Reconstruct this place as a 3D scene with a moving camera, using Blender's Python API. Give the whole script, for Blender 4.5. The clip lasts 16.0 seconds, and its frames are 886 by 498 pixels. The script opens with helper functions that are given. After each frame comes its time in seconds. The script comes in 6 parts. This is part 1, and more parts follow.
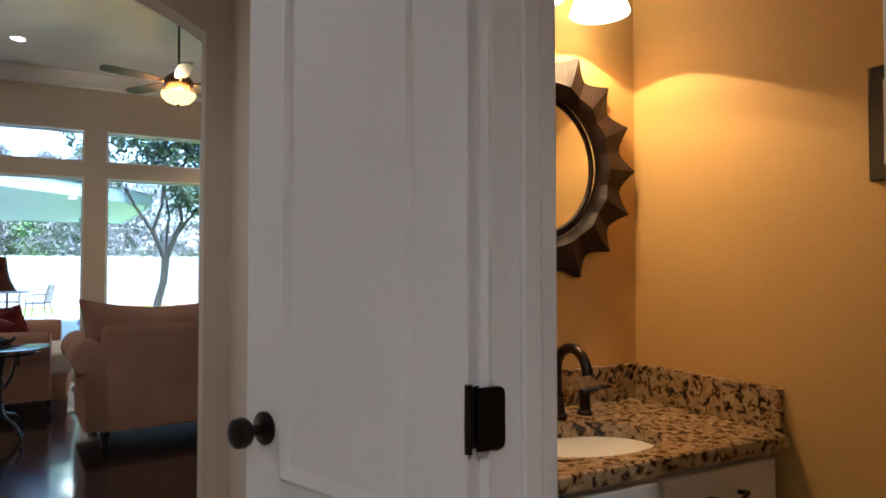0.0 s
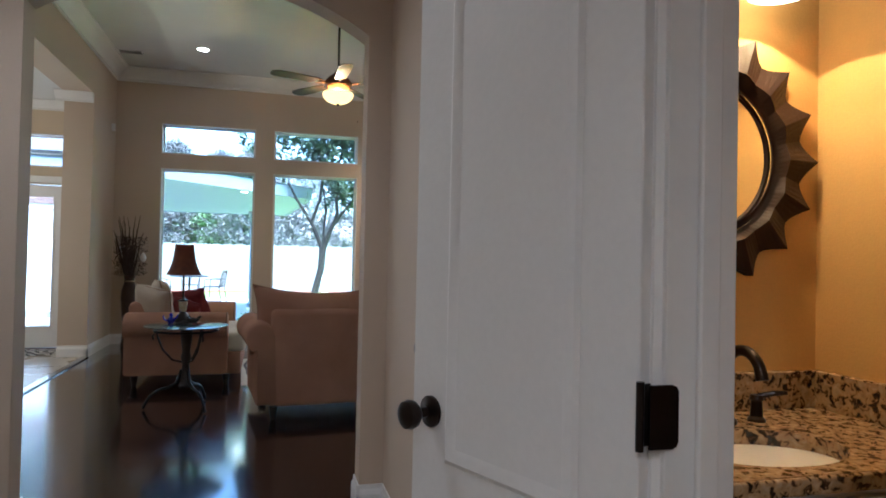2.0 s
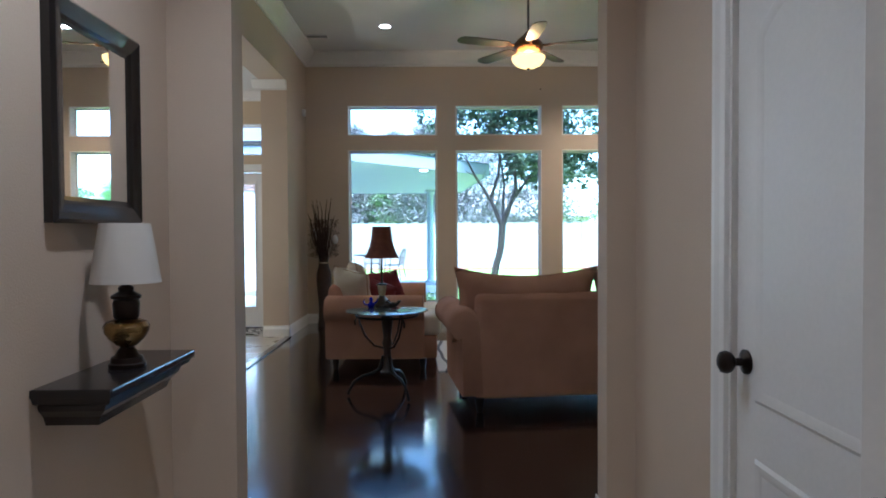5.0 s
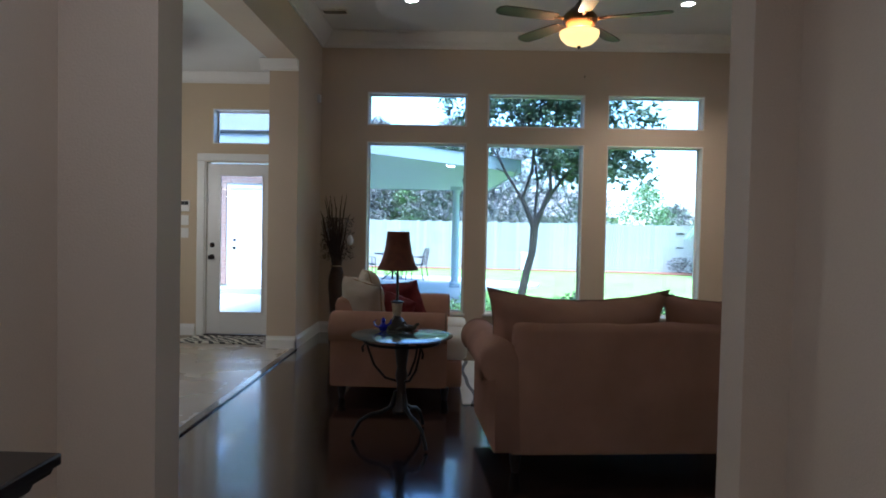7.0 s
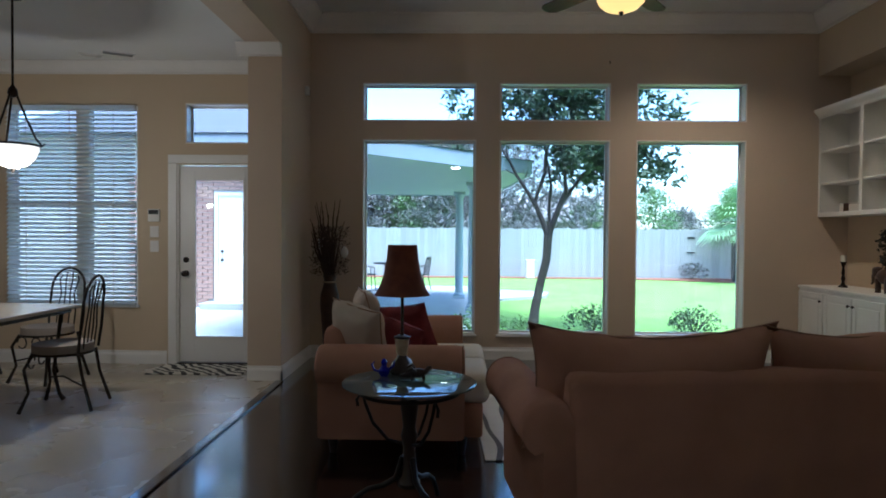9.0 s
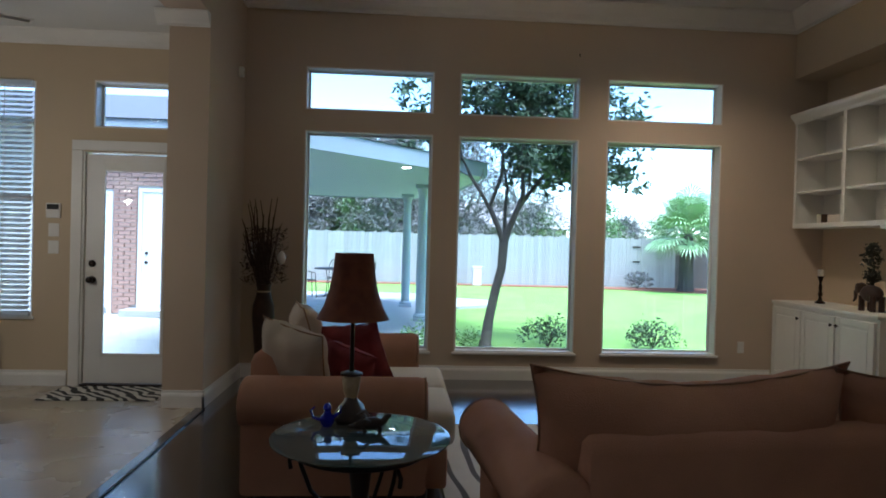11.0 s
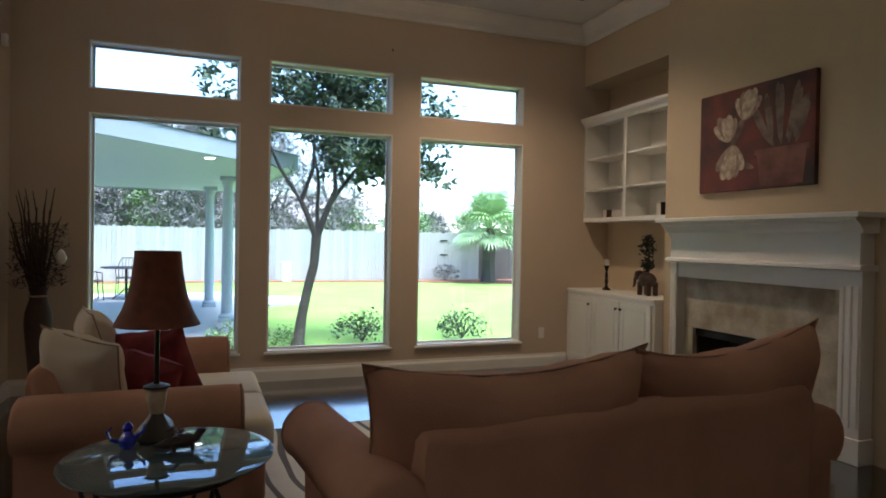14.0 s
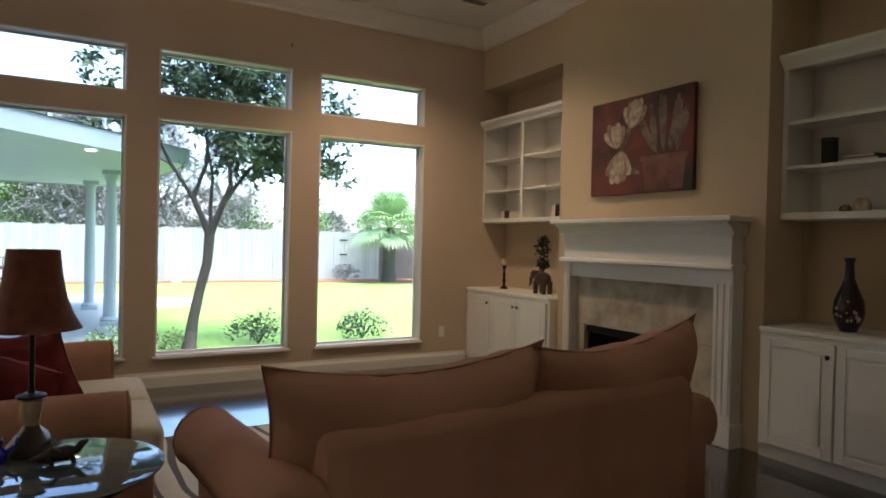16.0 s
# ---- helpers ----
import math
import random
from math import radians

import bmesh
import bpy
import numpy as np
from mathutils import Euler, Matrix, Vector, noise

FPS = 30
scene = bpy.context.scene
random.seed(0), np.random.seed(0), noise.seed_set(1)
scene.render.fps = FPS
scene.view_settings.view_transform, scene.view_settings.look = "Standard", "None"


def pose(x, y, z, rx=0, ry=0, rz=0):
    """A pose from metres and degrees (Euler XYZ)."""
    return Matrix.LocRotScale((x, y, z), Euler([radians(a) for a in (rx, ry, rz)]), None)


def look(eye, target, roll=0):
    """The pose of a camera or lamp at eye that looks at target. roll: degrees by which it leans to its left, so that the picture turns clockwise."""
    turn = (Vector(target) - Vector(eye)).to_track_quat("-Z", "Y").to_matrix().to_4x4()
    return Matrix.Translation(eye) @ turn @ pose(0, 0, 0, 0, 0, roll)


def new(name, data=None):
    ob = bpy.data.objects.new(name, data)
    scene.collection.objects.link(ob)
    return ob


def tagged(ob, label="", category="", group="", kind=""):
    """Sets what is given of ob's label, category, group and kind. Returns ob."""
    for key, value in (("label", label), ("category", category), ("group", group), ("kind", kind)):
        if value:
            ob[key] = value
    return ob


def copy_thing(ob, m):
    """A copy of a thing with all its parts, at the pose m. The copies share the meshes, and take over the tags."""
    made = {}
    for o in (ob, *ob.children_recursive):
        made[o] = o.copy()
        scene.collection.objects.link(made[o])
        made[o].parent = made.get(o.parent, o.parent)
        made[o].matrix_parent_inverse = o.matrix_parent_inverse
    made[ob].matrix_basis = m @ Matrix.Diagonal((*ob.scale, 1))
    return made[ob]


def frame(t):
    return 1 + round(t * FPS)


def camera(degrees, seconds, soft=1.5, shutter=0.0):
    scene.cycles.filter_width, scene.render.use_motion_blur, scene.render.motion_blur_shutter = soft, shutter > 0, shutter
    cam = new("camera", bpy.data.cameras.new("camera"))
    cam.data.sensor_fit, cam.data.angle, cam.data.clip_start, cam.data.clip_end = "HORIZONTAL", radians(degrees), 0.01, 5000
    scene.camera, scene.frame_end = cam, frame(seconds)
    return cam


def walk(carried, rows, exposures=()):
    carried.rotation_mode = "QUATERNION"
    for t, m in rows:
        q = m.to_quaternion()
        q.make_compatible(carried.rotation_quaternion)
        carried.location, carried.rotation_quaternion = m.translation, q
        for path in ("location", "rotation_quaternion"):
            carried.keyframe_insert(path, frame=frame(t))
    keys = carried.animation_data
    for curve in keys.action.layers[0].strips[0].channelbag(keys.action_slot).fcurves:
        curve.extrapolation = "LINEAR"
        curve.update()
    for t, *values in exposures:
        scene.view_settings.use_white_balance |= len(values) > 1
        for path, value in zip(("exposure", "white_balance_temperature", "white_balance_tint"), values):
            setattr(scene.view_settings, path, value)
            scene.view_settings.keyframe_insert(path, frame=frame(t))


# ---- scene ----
cam = camera(68.9, 16.0, soft=1.8)
PATH = [
    (0, (0.905, 0.240, 1.205), (1.836, 2.007, 1.265), 0.0),
    (0.5, (0.924, 0.262, 1.200), (1.779, 2.071, 1.262), 0.1),
    (1, (0.925, 0.262, 1.197), (1.683, 2.112, 1.261), 0.6),
    (1.5, (0.908, 0.248, 1.200), (1.543, 2.144, 1.250), 0.9),
    (2, (0.855, 0.237, 1.204), (1.383, 2.165, 1.239), 1.2),
    (2.5, (0.789, 0.257, 1.210), (1.205, 2.213, 1.224), 0.8),
    (3, (0.717, 0.290, 1.209), (1.023, 2.266, 1.208), 0.7),
    (3.5, (0.658, 0.347, 1.204), (0.869, 2.336, 1.191), 0.6),
    (4, (0.631, 0.441, 1.201), (0.759, 2.437, 1.175), 0.2),
    (6.5, (0.624, 1.478, 1.300), (0.586, 3.477, 1.237), 0.5),
    (7, (0.600, 1.710, 1.305), (0.554, 3.709, 1.246), 1.2),
    (7.5, (0.563, 1.945, 1.310), (0.512, 3.944, 1.260), 1.0),
    (8, (0.535, 2.204, 1.325), (0.486, 4.204, 1.272), 0.3),
    (8.5, (0.513, 2.450, 1.330), (0.457, 4.449, 1.284), 0.3),
    (11, (0.385, 3.420, 1.338), (0.518, 5.415, 1.317), 1.5),
    (11.5, (0.395, 3.470, 1.338), (0.587, 5.460, 1.325), 1.2),
    (12, (0.380, 3.492, 1.338), (0.678, 5.469, 1.326), 1.0),
    (12.5, (0.361, 3.512, 1.338), (0.773, 5.469, 1.324), 1.1),
    (13, (0.360, 3.508, 1.338), (0.860, 5.445, 1.321), 1.0),
    (13.5, (0.350, 3.515, 1.338), (0.966, 5.418, 1.318), 1.0),
    (14, (0.346, 3.512, 1.338), (1.050, 5.384, 1.313), 1.0),
    (14.5, (0.345, 3.510, 1.338), (1.140, 5.344, 1.312), 1.1),
    (15, (0.346, 3.506, 1.338), (1.204, 5.312, 1.312), 1.3),
    (15.5, (0.341, 3.506, 1.338), (1.271, 5.277, 1.316), 1.4),
    (16, (0.335, 3.508, 1.338), (1.318, 5.249, 1.318), 1.3),
]
walk(cam, [(t, look(e, g, r)) for t, e, g, r in PATH],
     exposures=[(0, 3.35, 5050, 10), (1.5, 3.32, 4850, 9), (3.5, 3.4, 4720, 8), (4.2, 3.34, 4700, 8), (6.5, 2.87, 4720, 9), (7, 2.66, 4700, 9),
                (8.5, 2.27, 4750, 9), (11, 2.17, 5000, 9), (13.5, 2.38, 5480, 12), (14.5, 2.50, 5620, 14), (16, 2.60, 5900, 15)])

# ---- world, sun, lamps ----
world = bpy.data.worlds.new("sky")
scene.world = world
world.use_nodes = True
wn = world.node_tree.nodes
sky = wn.new("ShaderNodeTexSky")
sky.sky_type = 'NISHITA'
sky.sun_disc = False
sky.sun_elevation = radians(70)
sky.sun_rotation = radians(160)
sky.air_density = 1.0
sky.dust_density = 0.8
world.node_tree.links.new(sky.outputs[0], wn["Background"].inputs[0])
wn["Background"].inputs[1].default_value = 0.15
sun_data = bpy.data.lights.new("sun", 'SUN')
sun_data.energy, sun_data.angle, sun_data.color = 3.3, radians(40), (1.0, 0.98, 0.96)
sun = new("sun", sun_data)
sun.matrix_world = look((0, 0, 30), (-3, 9, 0))


def spot(name, at, energy, colour, size=0.05, angle=130, blend=0.8):
    d = bpy.data.lights.new(name, 'SPOT')
    d.energy, d.color, d.shadow_soft_size, d.spot_size, d.spot_blend = energy, colour, size, radians(angle), blend
    ob = new(name, d)
    ob.matrix_world = look(at, (at[0], at[1] + 0.001, at[2] - 1))
    return ob


def bulb(name, at, energy, colour, size=0.04):
    d = bpy.data.lights.new(name, 'POINT')
    d.energy, d.color, d.shadow_soft_size = energy, colour, size
    ob = new(name, d)
    ob.location = at
    return ob


WARM = (1.0, 0.72, 0.42)

# ---- materials ----


def mat(name, colour, rough=0.6, metal=0.0, second=None, scale=6.0, fine=90.0, bump=0.05, amount=0.5, detail=4.0,
        coat=0.0, stretch=(1, 1, 1), spec=0.5):
    """A surface with blotches and grain at two scales, in object space."""
    m = bpy.data.materials.new(name)
    m.use_nodes = True
    nt = m.node_tree
    n, l = nt.nodes, nt.links
    b = n["Principled BSDF"]
    co = n.new("ShaderNodeTexCoord")
    mp = n.new("ShaderNodeMapping")
    mp.inputs["Scale"].default_value = stretch
    l.new(co.outputs["Object"], mp.inputs["Vector"])
    n1 = n.new("ShaderNodeTexNoise")
    n1.inputs["Scale"].default_value, n1.inputs["Detail"].default_value = scale, detail
    n2 = n.new("ShaderNodeTexNoise")
    n2.inputs["Scale"].default_value, n2.inputs["Detail"].default_value = fine, 3.0
    l.new(mp.outputs[0], n1.inputs["Vector"])
    l.new(mp.outputs[0], n2.inputs["Vector"])
    ramp = n.new("ShaderNodeMapRange")
    ramp.inputs["From Min"].default_value, ramp.inputs["From Max"].default_value = 0.35, 0.65
    l.new(n1.outputs["Fac"], ramp.inputs["Value"])
    mx = n.new("ShaderNodeMix")
    mx.data_type = 'RGBA'
    mx.inputs[6].default_value = (*colour, 1)
    second = second or tuple(c * (1 - 0.16 * amount) for c in colour)
    mx.inputs[7].default_value = (*second, 1)
    l.new(ramp.outputs["Result"], mx.inputs[0])
    mx2 = n.new("ShaderNodeMix")
    mx2.data_type, mx2.blend_type = 'RGBA', 'MULTIPLY'
    mx2.inputs[0].default_value = 0.25 * amount
    l.new(mx.outputs[2], mx2.inputs[6])
    l.new(n2.outputs["Fac"], mx2.inputs[7])
    l.new(mx2.outputs[2], b.inputs["Base Color"])
    rr = n.new("ShaderNodeMapRange")
    rr.inputs["To Min"].default_value, rr.inputs["To Max"].default_value = max(0.02, rough - 0.08), min(1, rough + 0.08)
    l.new(n1.outputs["Fac"], rr.inputs["Value"])
    l.new(rr.outputs["Result"], b.inputs["Roughness"])
    b.inputs["Metallic"].default_value = metal
    b.inputs["Coat Weight"].default_value = coat
    b.inputs["Specular IOR Level"].default_value = spec
    if bump:
        bp = n.new("ShaderNodeBump")
        bp.inputs["Strength"].default_value, bp.inputs["Distance"].default_value = bump, 0.01
        l.new(n2.outputs["Fac"], bp.inputs["Height"])
        l.new(bp.outputs[0], b.inputs["Normal"])
    return m


def glow(name, colour, strength):
    m = bpy.data.materials.new(name)
    m.use_nodes = True
    b = m.node_tree.nodes["Principled BSDF"]
    b.inputs["Base Color"].default_value = (*colour, 1)
    b.inputs["Emission Color"].default_value = (*colour, 1)
    b.inputs["Emission Strength"].default_value = strength
    return m


def glassy(name, colour=(1, 1, 1), rough=0.0, thin=True):
    m = bpy.data.materials.new(name)
    m.use_nodes = True
    nt = m.node_tree
    if thin:
        n, l = nt.nodes, nt.links
        n.remove(n["Principled BSDF"])
        t = n.new("ShaderNodeBsdfTransparent")
        t.inputs[0].default_value = (*colour, 1)
        g = n.new("ShaderNodeBsdfGlossy")
        g.inputs["Roughness"].default_value = 0.01
        f = n.new("ShaderNodeFresnel")
        f.inputs[0].default_value = 1.45
        x = n.new("ShaderNodeMixShader")
        l.new(f.outputs[0], x.inputs[0])
        l.new(t.outputs[0], x.inputs[1])
        l.new(g.outputs[0], x.inputs[2])
        l.new(x.outputs[0], n["Material Output"].inputs[0])
    else:
        b = nt.nodes["Principled BSDF"]
        b.inputs["Base Color"].default_value = (*colour, 1)
        b.inputs["Transmission Weight"].default_value = 1.0
        b.inputs["Roughness"].default_value = rough
    return m


M_WALL = mat("tan_wall_paint", (0.578, 0.462, 0.350), 0.75, scale=1.2, fine=160, bump=0.12, amount=0.35)
# Slightly yellower tan, for the breakfast area, chimney breast and alcove walls.
M_WALL_YELLOW = mat("yellower_tan_wall_paint", (0.60, 0.48, 0.33), 0.75, scale=1.2, fine=160, bump=0.12, amount=0.35)
M_GOLD = mat("golden_wall_paint", (0.64, 0.40, 0.115), 0.7, scale=1.2, fine=160, bump=0.1, amount=0.4)
M_CEIL = mat("ceiling_paint", (0.74, 0.73, 0.70), 0.85, scale=1.5, fine=120, bump=0.15, amount=0.3)
M_TRIM = mat("white_trim_paint", (0.80, 0.775, 0.74), 0.35, scale=3, fine=60, bump=0.02, amount=0.25)
M_CAB = mat("cabinet_paint", (0.82, 0.80, 0.75), 0.32, scale=3, fine=60, bump=0.02, amount=0.25)
M_DOOR = mat("door_paint", (0.79, 0.765, 0.735), 0.38, scale=2, fine=70, bump=0.03, amount=0.3)
M_TILE = mat("cream_floor_tile", (0.43, 0.372, 0.29), 0.28, scale=2.0, fine=30, bump=0.02, amount=0.6)
M_BRONZE = mat("oil_rubbed_bronze", (0.035, 0.026, 0.022), 0.32, 0.85, scale=14, fine=120, bump=0.05, amount=0.8)
M_BLACK = mat("black_metal", (0.012, 0.012, 0.012), 0.45, 0.3, scale=10, bump=0.03)
M_PANE = glassy("window_glass", (0.93, 0.96, 0.95))


def wood_floor():
    m = mat("dark_wood_floor", (0.009, 0.0055, 0.005), 0.20, scale=2.5, fine=22, bump=0.015, amount=1.0, stretch=(5, 0.7, 1), spec=0.3, coat=1.0)
    m.node_tree.nodes["Principled BSDF"].inputs["Coat Roughness"].default_value = 0.10
    m.node_tree.nodes["Principled BSDF"].inputs["Coat IOR"].default_value = 1.55
    nt = m.node_tree
    n, l = nt.nodes, nt.links
    co = n.new("ShaderNodeTexCoord")
    br = n.new("ShaderNodeTexBrick")
    br.offset, br.inputs["Scale"].default_value = 0.37, 1.0
    br.inputs["Brick Width"].default_value, br.inputs["Row Height"].default_value = 1.3, 0.125
    br.inputs["Mortar Size"].default_value = 0.002
    br.inputs["Color1"].default_value, br.inputs["Color2"].default_value = (0.8, 0.8, 0.8, 1), (1.25, 1.2, 1.15, 1)
    br.inputs["Mortar"].default_value = (0.25, 0.25, 0.25, 1)
    mp = n.new("ShaderNodeMapping")
    mp.inputs["Rotation"].default_value = (0, 0, radians(90))
    l.new(co.outputs["Object"], mp.inputs["Vector"])
    l.new(mp.outputs[0], br.inputs["Vector"])
    b = n["Principled BSDF"]
    src = b.inputs["Base Color"].links[0].from_socket
    mx = n.new("ShaderNodeMix")
    mx.data_type, mx.blend_type = 'RGBA', 'MULTIPLY'
    mx.inputs[0].default_value = 1.0
    l.new(src, mx.inputs[6])
    l.new(br.outputs["Color"], mx.inputs[7])
    l.new(mx.outputs[2], b.inputs["Base Color"])
    return m


M_WOOD = wood_floor()

# ---- building helpers ----


def part(name, bm, material, parent=None, label="", smooth=None):
    """Links a bmesh as one mesh object under a thing or a part; smooth: degrees below which edges are shaded round."""
    me = bpy.data.meshes.new(name)
    bmesh.ops.recalc_face_normals(bm, faces=bm.faces[:])
    bm.to_mesh(me)
    bm.free()
    me.materials.append(material)
    if smooth:
        me.polygons.foreach_set("use_smooth", [True] * len(me.polygons))
        me.set_sharp_from_angle(angle=radians(smooth))
    ob = new(name, me)
    if parent:
        ob.parent = parent
    if label:
        ob["label"] = label
    return ob


def thing(name, at, label, category, group="", kind="", turn=0):
    ob = new(name)
    ob.empty_display_size = 0.1
    ob.matrix_world = pose(*at, 0, 0, turn)
    return tagged(ob, label, category, group, kind)


def box(bm, a, b, bevel=0.0, seg=2):
    """A box from corner a to corner b with rounded edges."""
    r = bmesh.ops.create_cube(bm, size=1.0)
    v = r["verts"]
    for p in v:
        p.co = Vector([(a[i] + b[i]) / 2 + p.co[i] * (b[i] - a[i]) for i in range(3)])
    if bevel:
        e = list({e for p in v for e in p.link_edges})
        bmesh.ops.bevel(bm, geom=e, offset=bevel, segments=seg, affect='EDGES', profile=0.5)
    return bm


def B(a, b, bevel=0.0, seg=2):
    return box(bmesh.new(), a, b, bevel, seg)


def lathe(bm, profile, seg=24, at=(0, 0, 0), cap=True):
    """Turns rows of (radius, z) about the upright axis through at."""
    rings = []
    for r, z in profile:
        rings.append([bm.verts.new((at[0] + r * math.cos(2 * math.pi * i / seg), at[1] + r * math.sin(2 * math.pi * i / seg), at[2] + z))
                      for i in range(seg)])
    for u, w in zip(rings, rings[1:]):
        for i in range(seg):
            bm.faces.new((u[i], u[(i + 1) % seg], w[(i + 1) % seg], w[i]))
    if cap:
        bm.faces.new(rings[0][::-1])
        bm.faces.new(rings[-1])
    return bm


def L(profile, seg=24, at=(0, 0, 0), cap=True):
    return lathe(bmesh.new(), profile, seg, at, cap)


def tube(bm, pts, radius, seg=8):
    """A round bar along points; radius: one number or one a point."""
    pts = [Vector(p) for p in pts]
    rad = radius if isinstance(radius, (list, tuple)) else [radius] * len(pts)
    rings, up = [], None
    for i, p in enumerate(pts):
        d = (pts[min(i + 1, len(pts) - 1)] - pts[max(i - 1, 0)]).normalized()
        if up is None:
            up = d.orthogonal().normalized()
        up = (up - d * up.dot(d))
        up = up.normalized() if up.length > 1e-6 else d.orthogonal().normalized()
        side = d.cross(up)
        rings.append([bm.verts.new(p + rad[i] * (up * math.cos(2 * math.pi * k / seg) + side * math.sin(2 * math.pi * k / seg))) for k in range(seg)])
    for u, w in zip(rings, rings[1:]):
        for k in range(seg):
            bm.faces.new((u[k], u[(k + 1) % seg], w[(k + 1) % seg], w[k]))
    bm.faces.new(rings[0][::-1])
    bm.faces.new(rings[-1])
    return bm


def T(pts, radius, seg=8):
    return tube(bmesh.new(), pts, radius, seg)


def arc(c, r, a0, a1, n, plane="xz"):
    """Points on an arc of degrees a0 to a1 about c."""
    out = []
    for i in range(n + 1):
        a = radians(a0 + (a1 - a0) * i / n)
        u, w = r * math.cos(a), r * math.sin(a)
        out.append({"xz": (c[0] + u, c[1], c[2] + w), "yz": (c[0], c[1] + u, c[2] + w), "xy": (c[0] + u, c[1] + w, c[2])}[plane])
    return out


def prism(bm, outline, axis, lo, hi):
    """A closed outline in the two other axes, drawn out along axis from lo to hi."""
    def at(p, w):
        return {"x": (w, p[0], p[1]), "y": (p[0], w, p[1]), "z": (p[0], p[1], w)}[axis]
    u = [bm.verts.new(at(p, lo)) for p in outline]
    w = [bm.verts.new(at(p, hi)) for p in outline]
    n = len(outline)
    for i in range(n):
        bm.faces.new((u[i], u[(i + 1) % n], w[(i + 1) % n], w[i]))
    bm.faces.new(u[::-1])
    bm.faces.new(w)
    return bm


def X(outline, axis, lo, hi):
    return prism(bmesh.new(), outline, axis, lo, hi)


def wall(name, axis, t0, t1, a0, a1, z0, z1, material, openings=(), label="", parent=None):
    """A wall whose thickness runs t0 to t1 along axis, a0 to a1 the other way, with openings (a0, a1, z0, z1) cut through."""
    cut_a = sorted({a0, a1, *[v for o in openings for v in o[:2]]})
    cut_z = sorted({z0, z1, *[v for o in openings for v in o[2:]]})
    na, nz = len(cut_a) - 1, len(cut_z) - 1

    def full(i, k):
        if not (0 <= i < na and 0 <= k < nz):
            return False
        ma, mz = (cut_a[i] + cut_a[i + 1]) / 2, (cut_z[k] + cut_z[k + 1]) / 2
        return not any(o[0] < ma < o[1] and o[2] < mz < o[3] for o in openings)
    bm = bmesh.new()
    seen = {}

    def v(t, a, z):
        key = (t, a, z)
        if key not in seen:
            seen[key] = bm.verts.new((t, a, z) if axis == "x" else (a, t, z))
        return seen[key]
    for i in range(na):
        for k in range(nz):
            if not full(i, k):
                continue
            A, C, Z, Y = cut_a[i], cut_a[i + 1], cut_z[k], cut_z[k + 1]
            for t in (t0, t1):
                bm.faces.new((v(t, A, Z), v(t, C, Z), v(t, C, Y), v(t, A, Y)))
            for di, dk, p, q in ((-1, 0, (A, Z), (A, Y)), (1, 0, (C, Z), (C, Y)), (0, -1, (A, Z), (C, Z)), (0, 1, (A, Y), (C, Y))):
                if not full(i + di, k + dk):
                    bm.faces.new((v(t0, *p), v(t1, *p), v(t1, *q), v(t0, *q)))
    return tagged(part(name, bm, material, parent), label, "wall", kind="structure")


def slab(name, a, b, material, label, category):
    return tagged(part(name, B(a, b), material), label, category, kind="structure")


# crown profile: out from the wall, down from the ceiling
CROWN = [(0, 0), (0.15, 0), (0.15, -0.022), (0.135, -0.03), (0.115, -0.06), (0.075, -0.11), (0.04, -0.135), (0.022, -0.15), (0.022, -0.18), (0, -0.18)]
SKIRT = [(0, 0), (0.016, 0), (0.016, 0.09), (0.012, 0.105), (0.007, 0.115), (0.006, 0.135), (0, 0.135)]


def run(name, profile, p, q, out, z, label, scale=1.0):
    """A moulding from p to q (plan), its profile going out from the wall along out, at height z; mitred by its own depth is not needed."""
    bm = bmesh.new()
    ends = []
    for e in (p, q):
        ends.append([bm.verts.new((e[0] + out[0] * u * scale, e[1] + out[1] * u * scale, z + w * scale)) for u, w in profile])
    n = len(profile)
    for i in range(n):
        bm.faces.new((ends[0][i], ends[0][(i + 1) % n], ends[1][(i + 1) % n], ends[1][i]))
    bm.faces.new(ends[0][::-1])
    bm.faces.new(ends[1])
    return tagged(part(name, bm, M_TRIM), label, "trim", kind="structure")


# ---- the setting ----
WY, LX, RX, CZ, KZ = 9.70, -1.12, 4.32, 3.70, 3.08      # window wall, left edge, right wall, ceilings
PW = 0.31                                               # width of the pier
NX = 4.72                                               # back of the near alcove
slab("floor_wood", (LX, 3.44, -0.12), (5.2, 9.9, 0.0), M_WOOD, "dark glossy wood plank floor of the living room", "floor")
slab("floor_tile", (-6.0, -2.6, -0.12), (LX, 9.45, 0.0), M_TILE, "cream tile floor of the breakfast area", "floor")
slab("floor_hall", (LX, -2.6, -0.12), (3.0, 3.44, 0.0), M_TILE, "cream tile floor of the hall", "floor")
tagged(part("threshold_hall", B((-0.16, 3.41, 0.0), (1.30, 3.47, 0.014), 0.005), M_WOOD), "dark wood threshold strip between tile and boards", "threshold", kind="structure")
tagged(part("threshold_side", B((LX - 0.035, 3.48, 0.0), (LX + 0.035, 8.5, 0.014), 0.005), M_WOOD), "dark wood strip along the edge of the tile", "threshold", kind="structure")

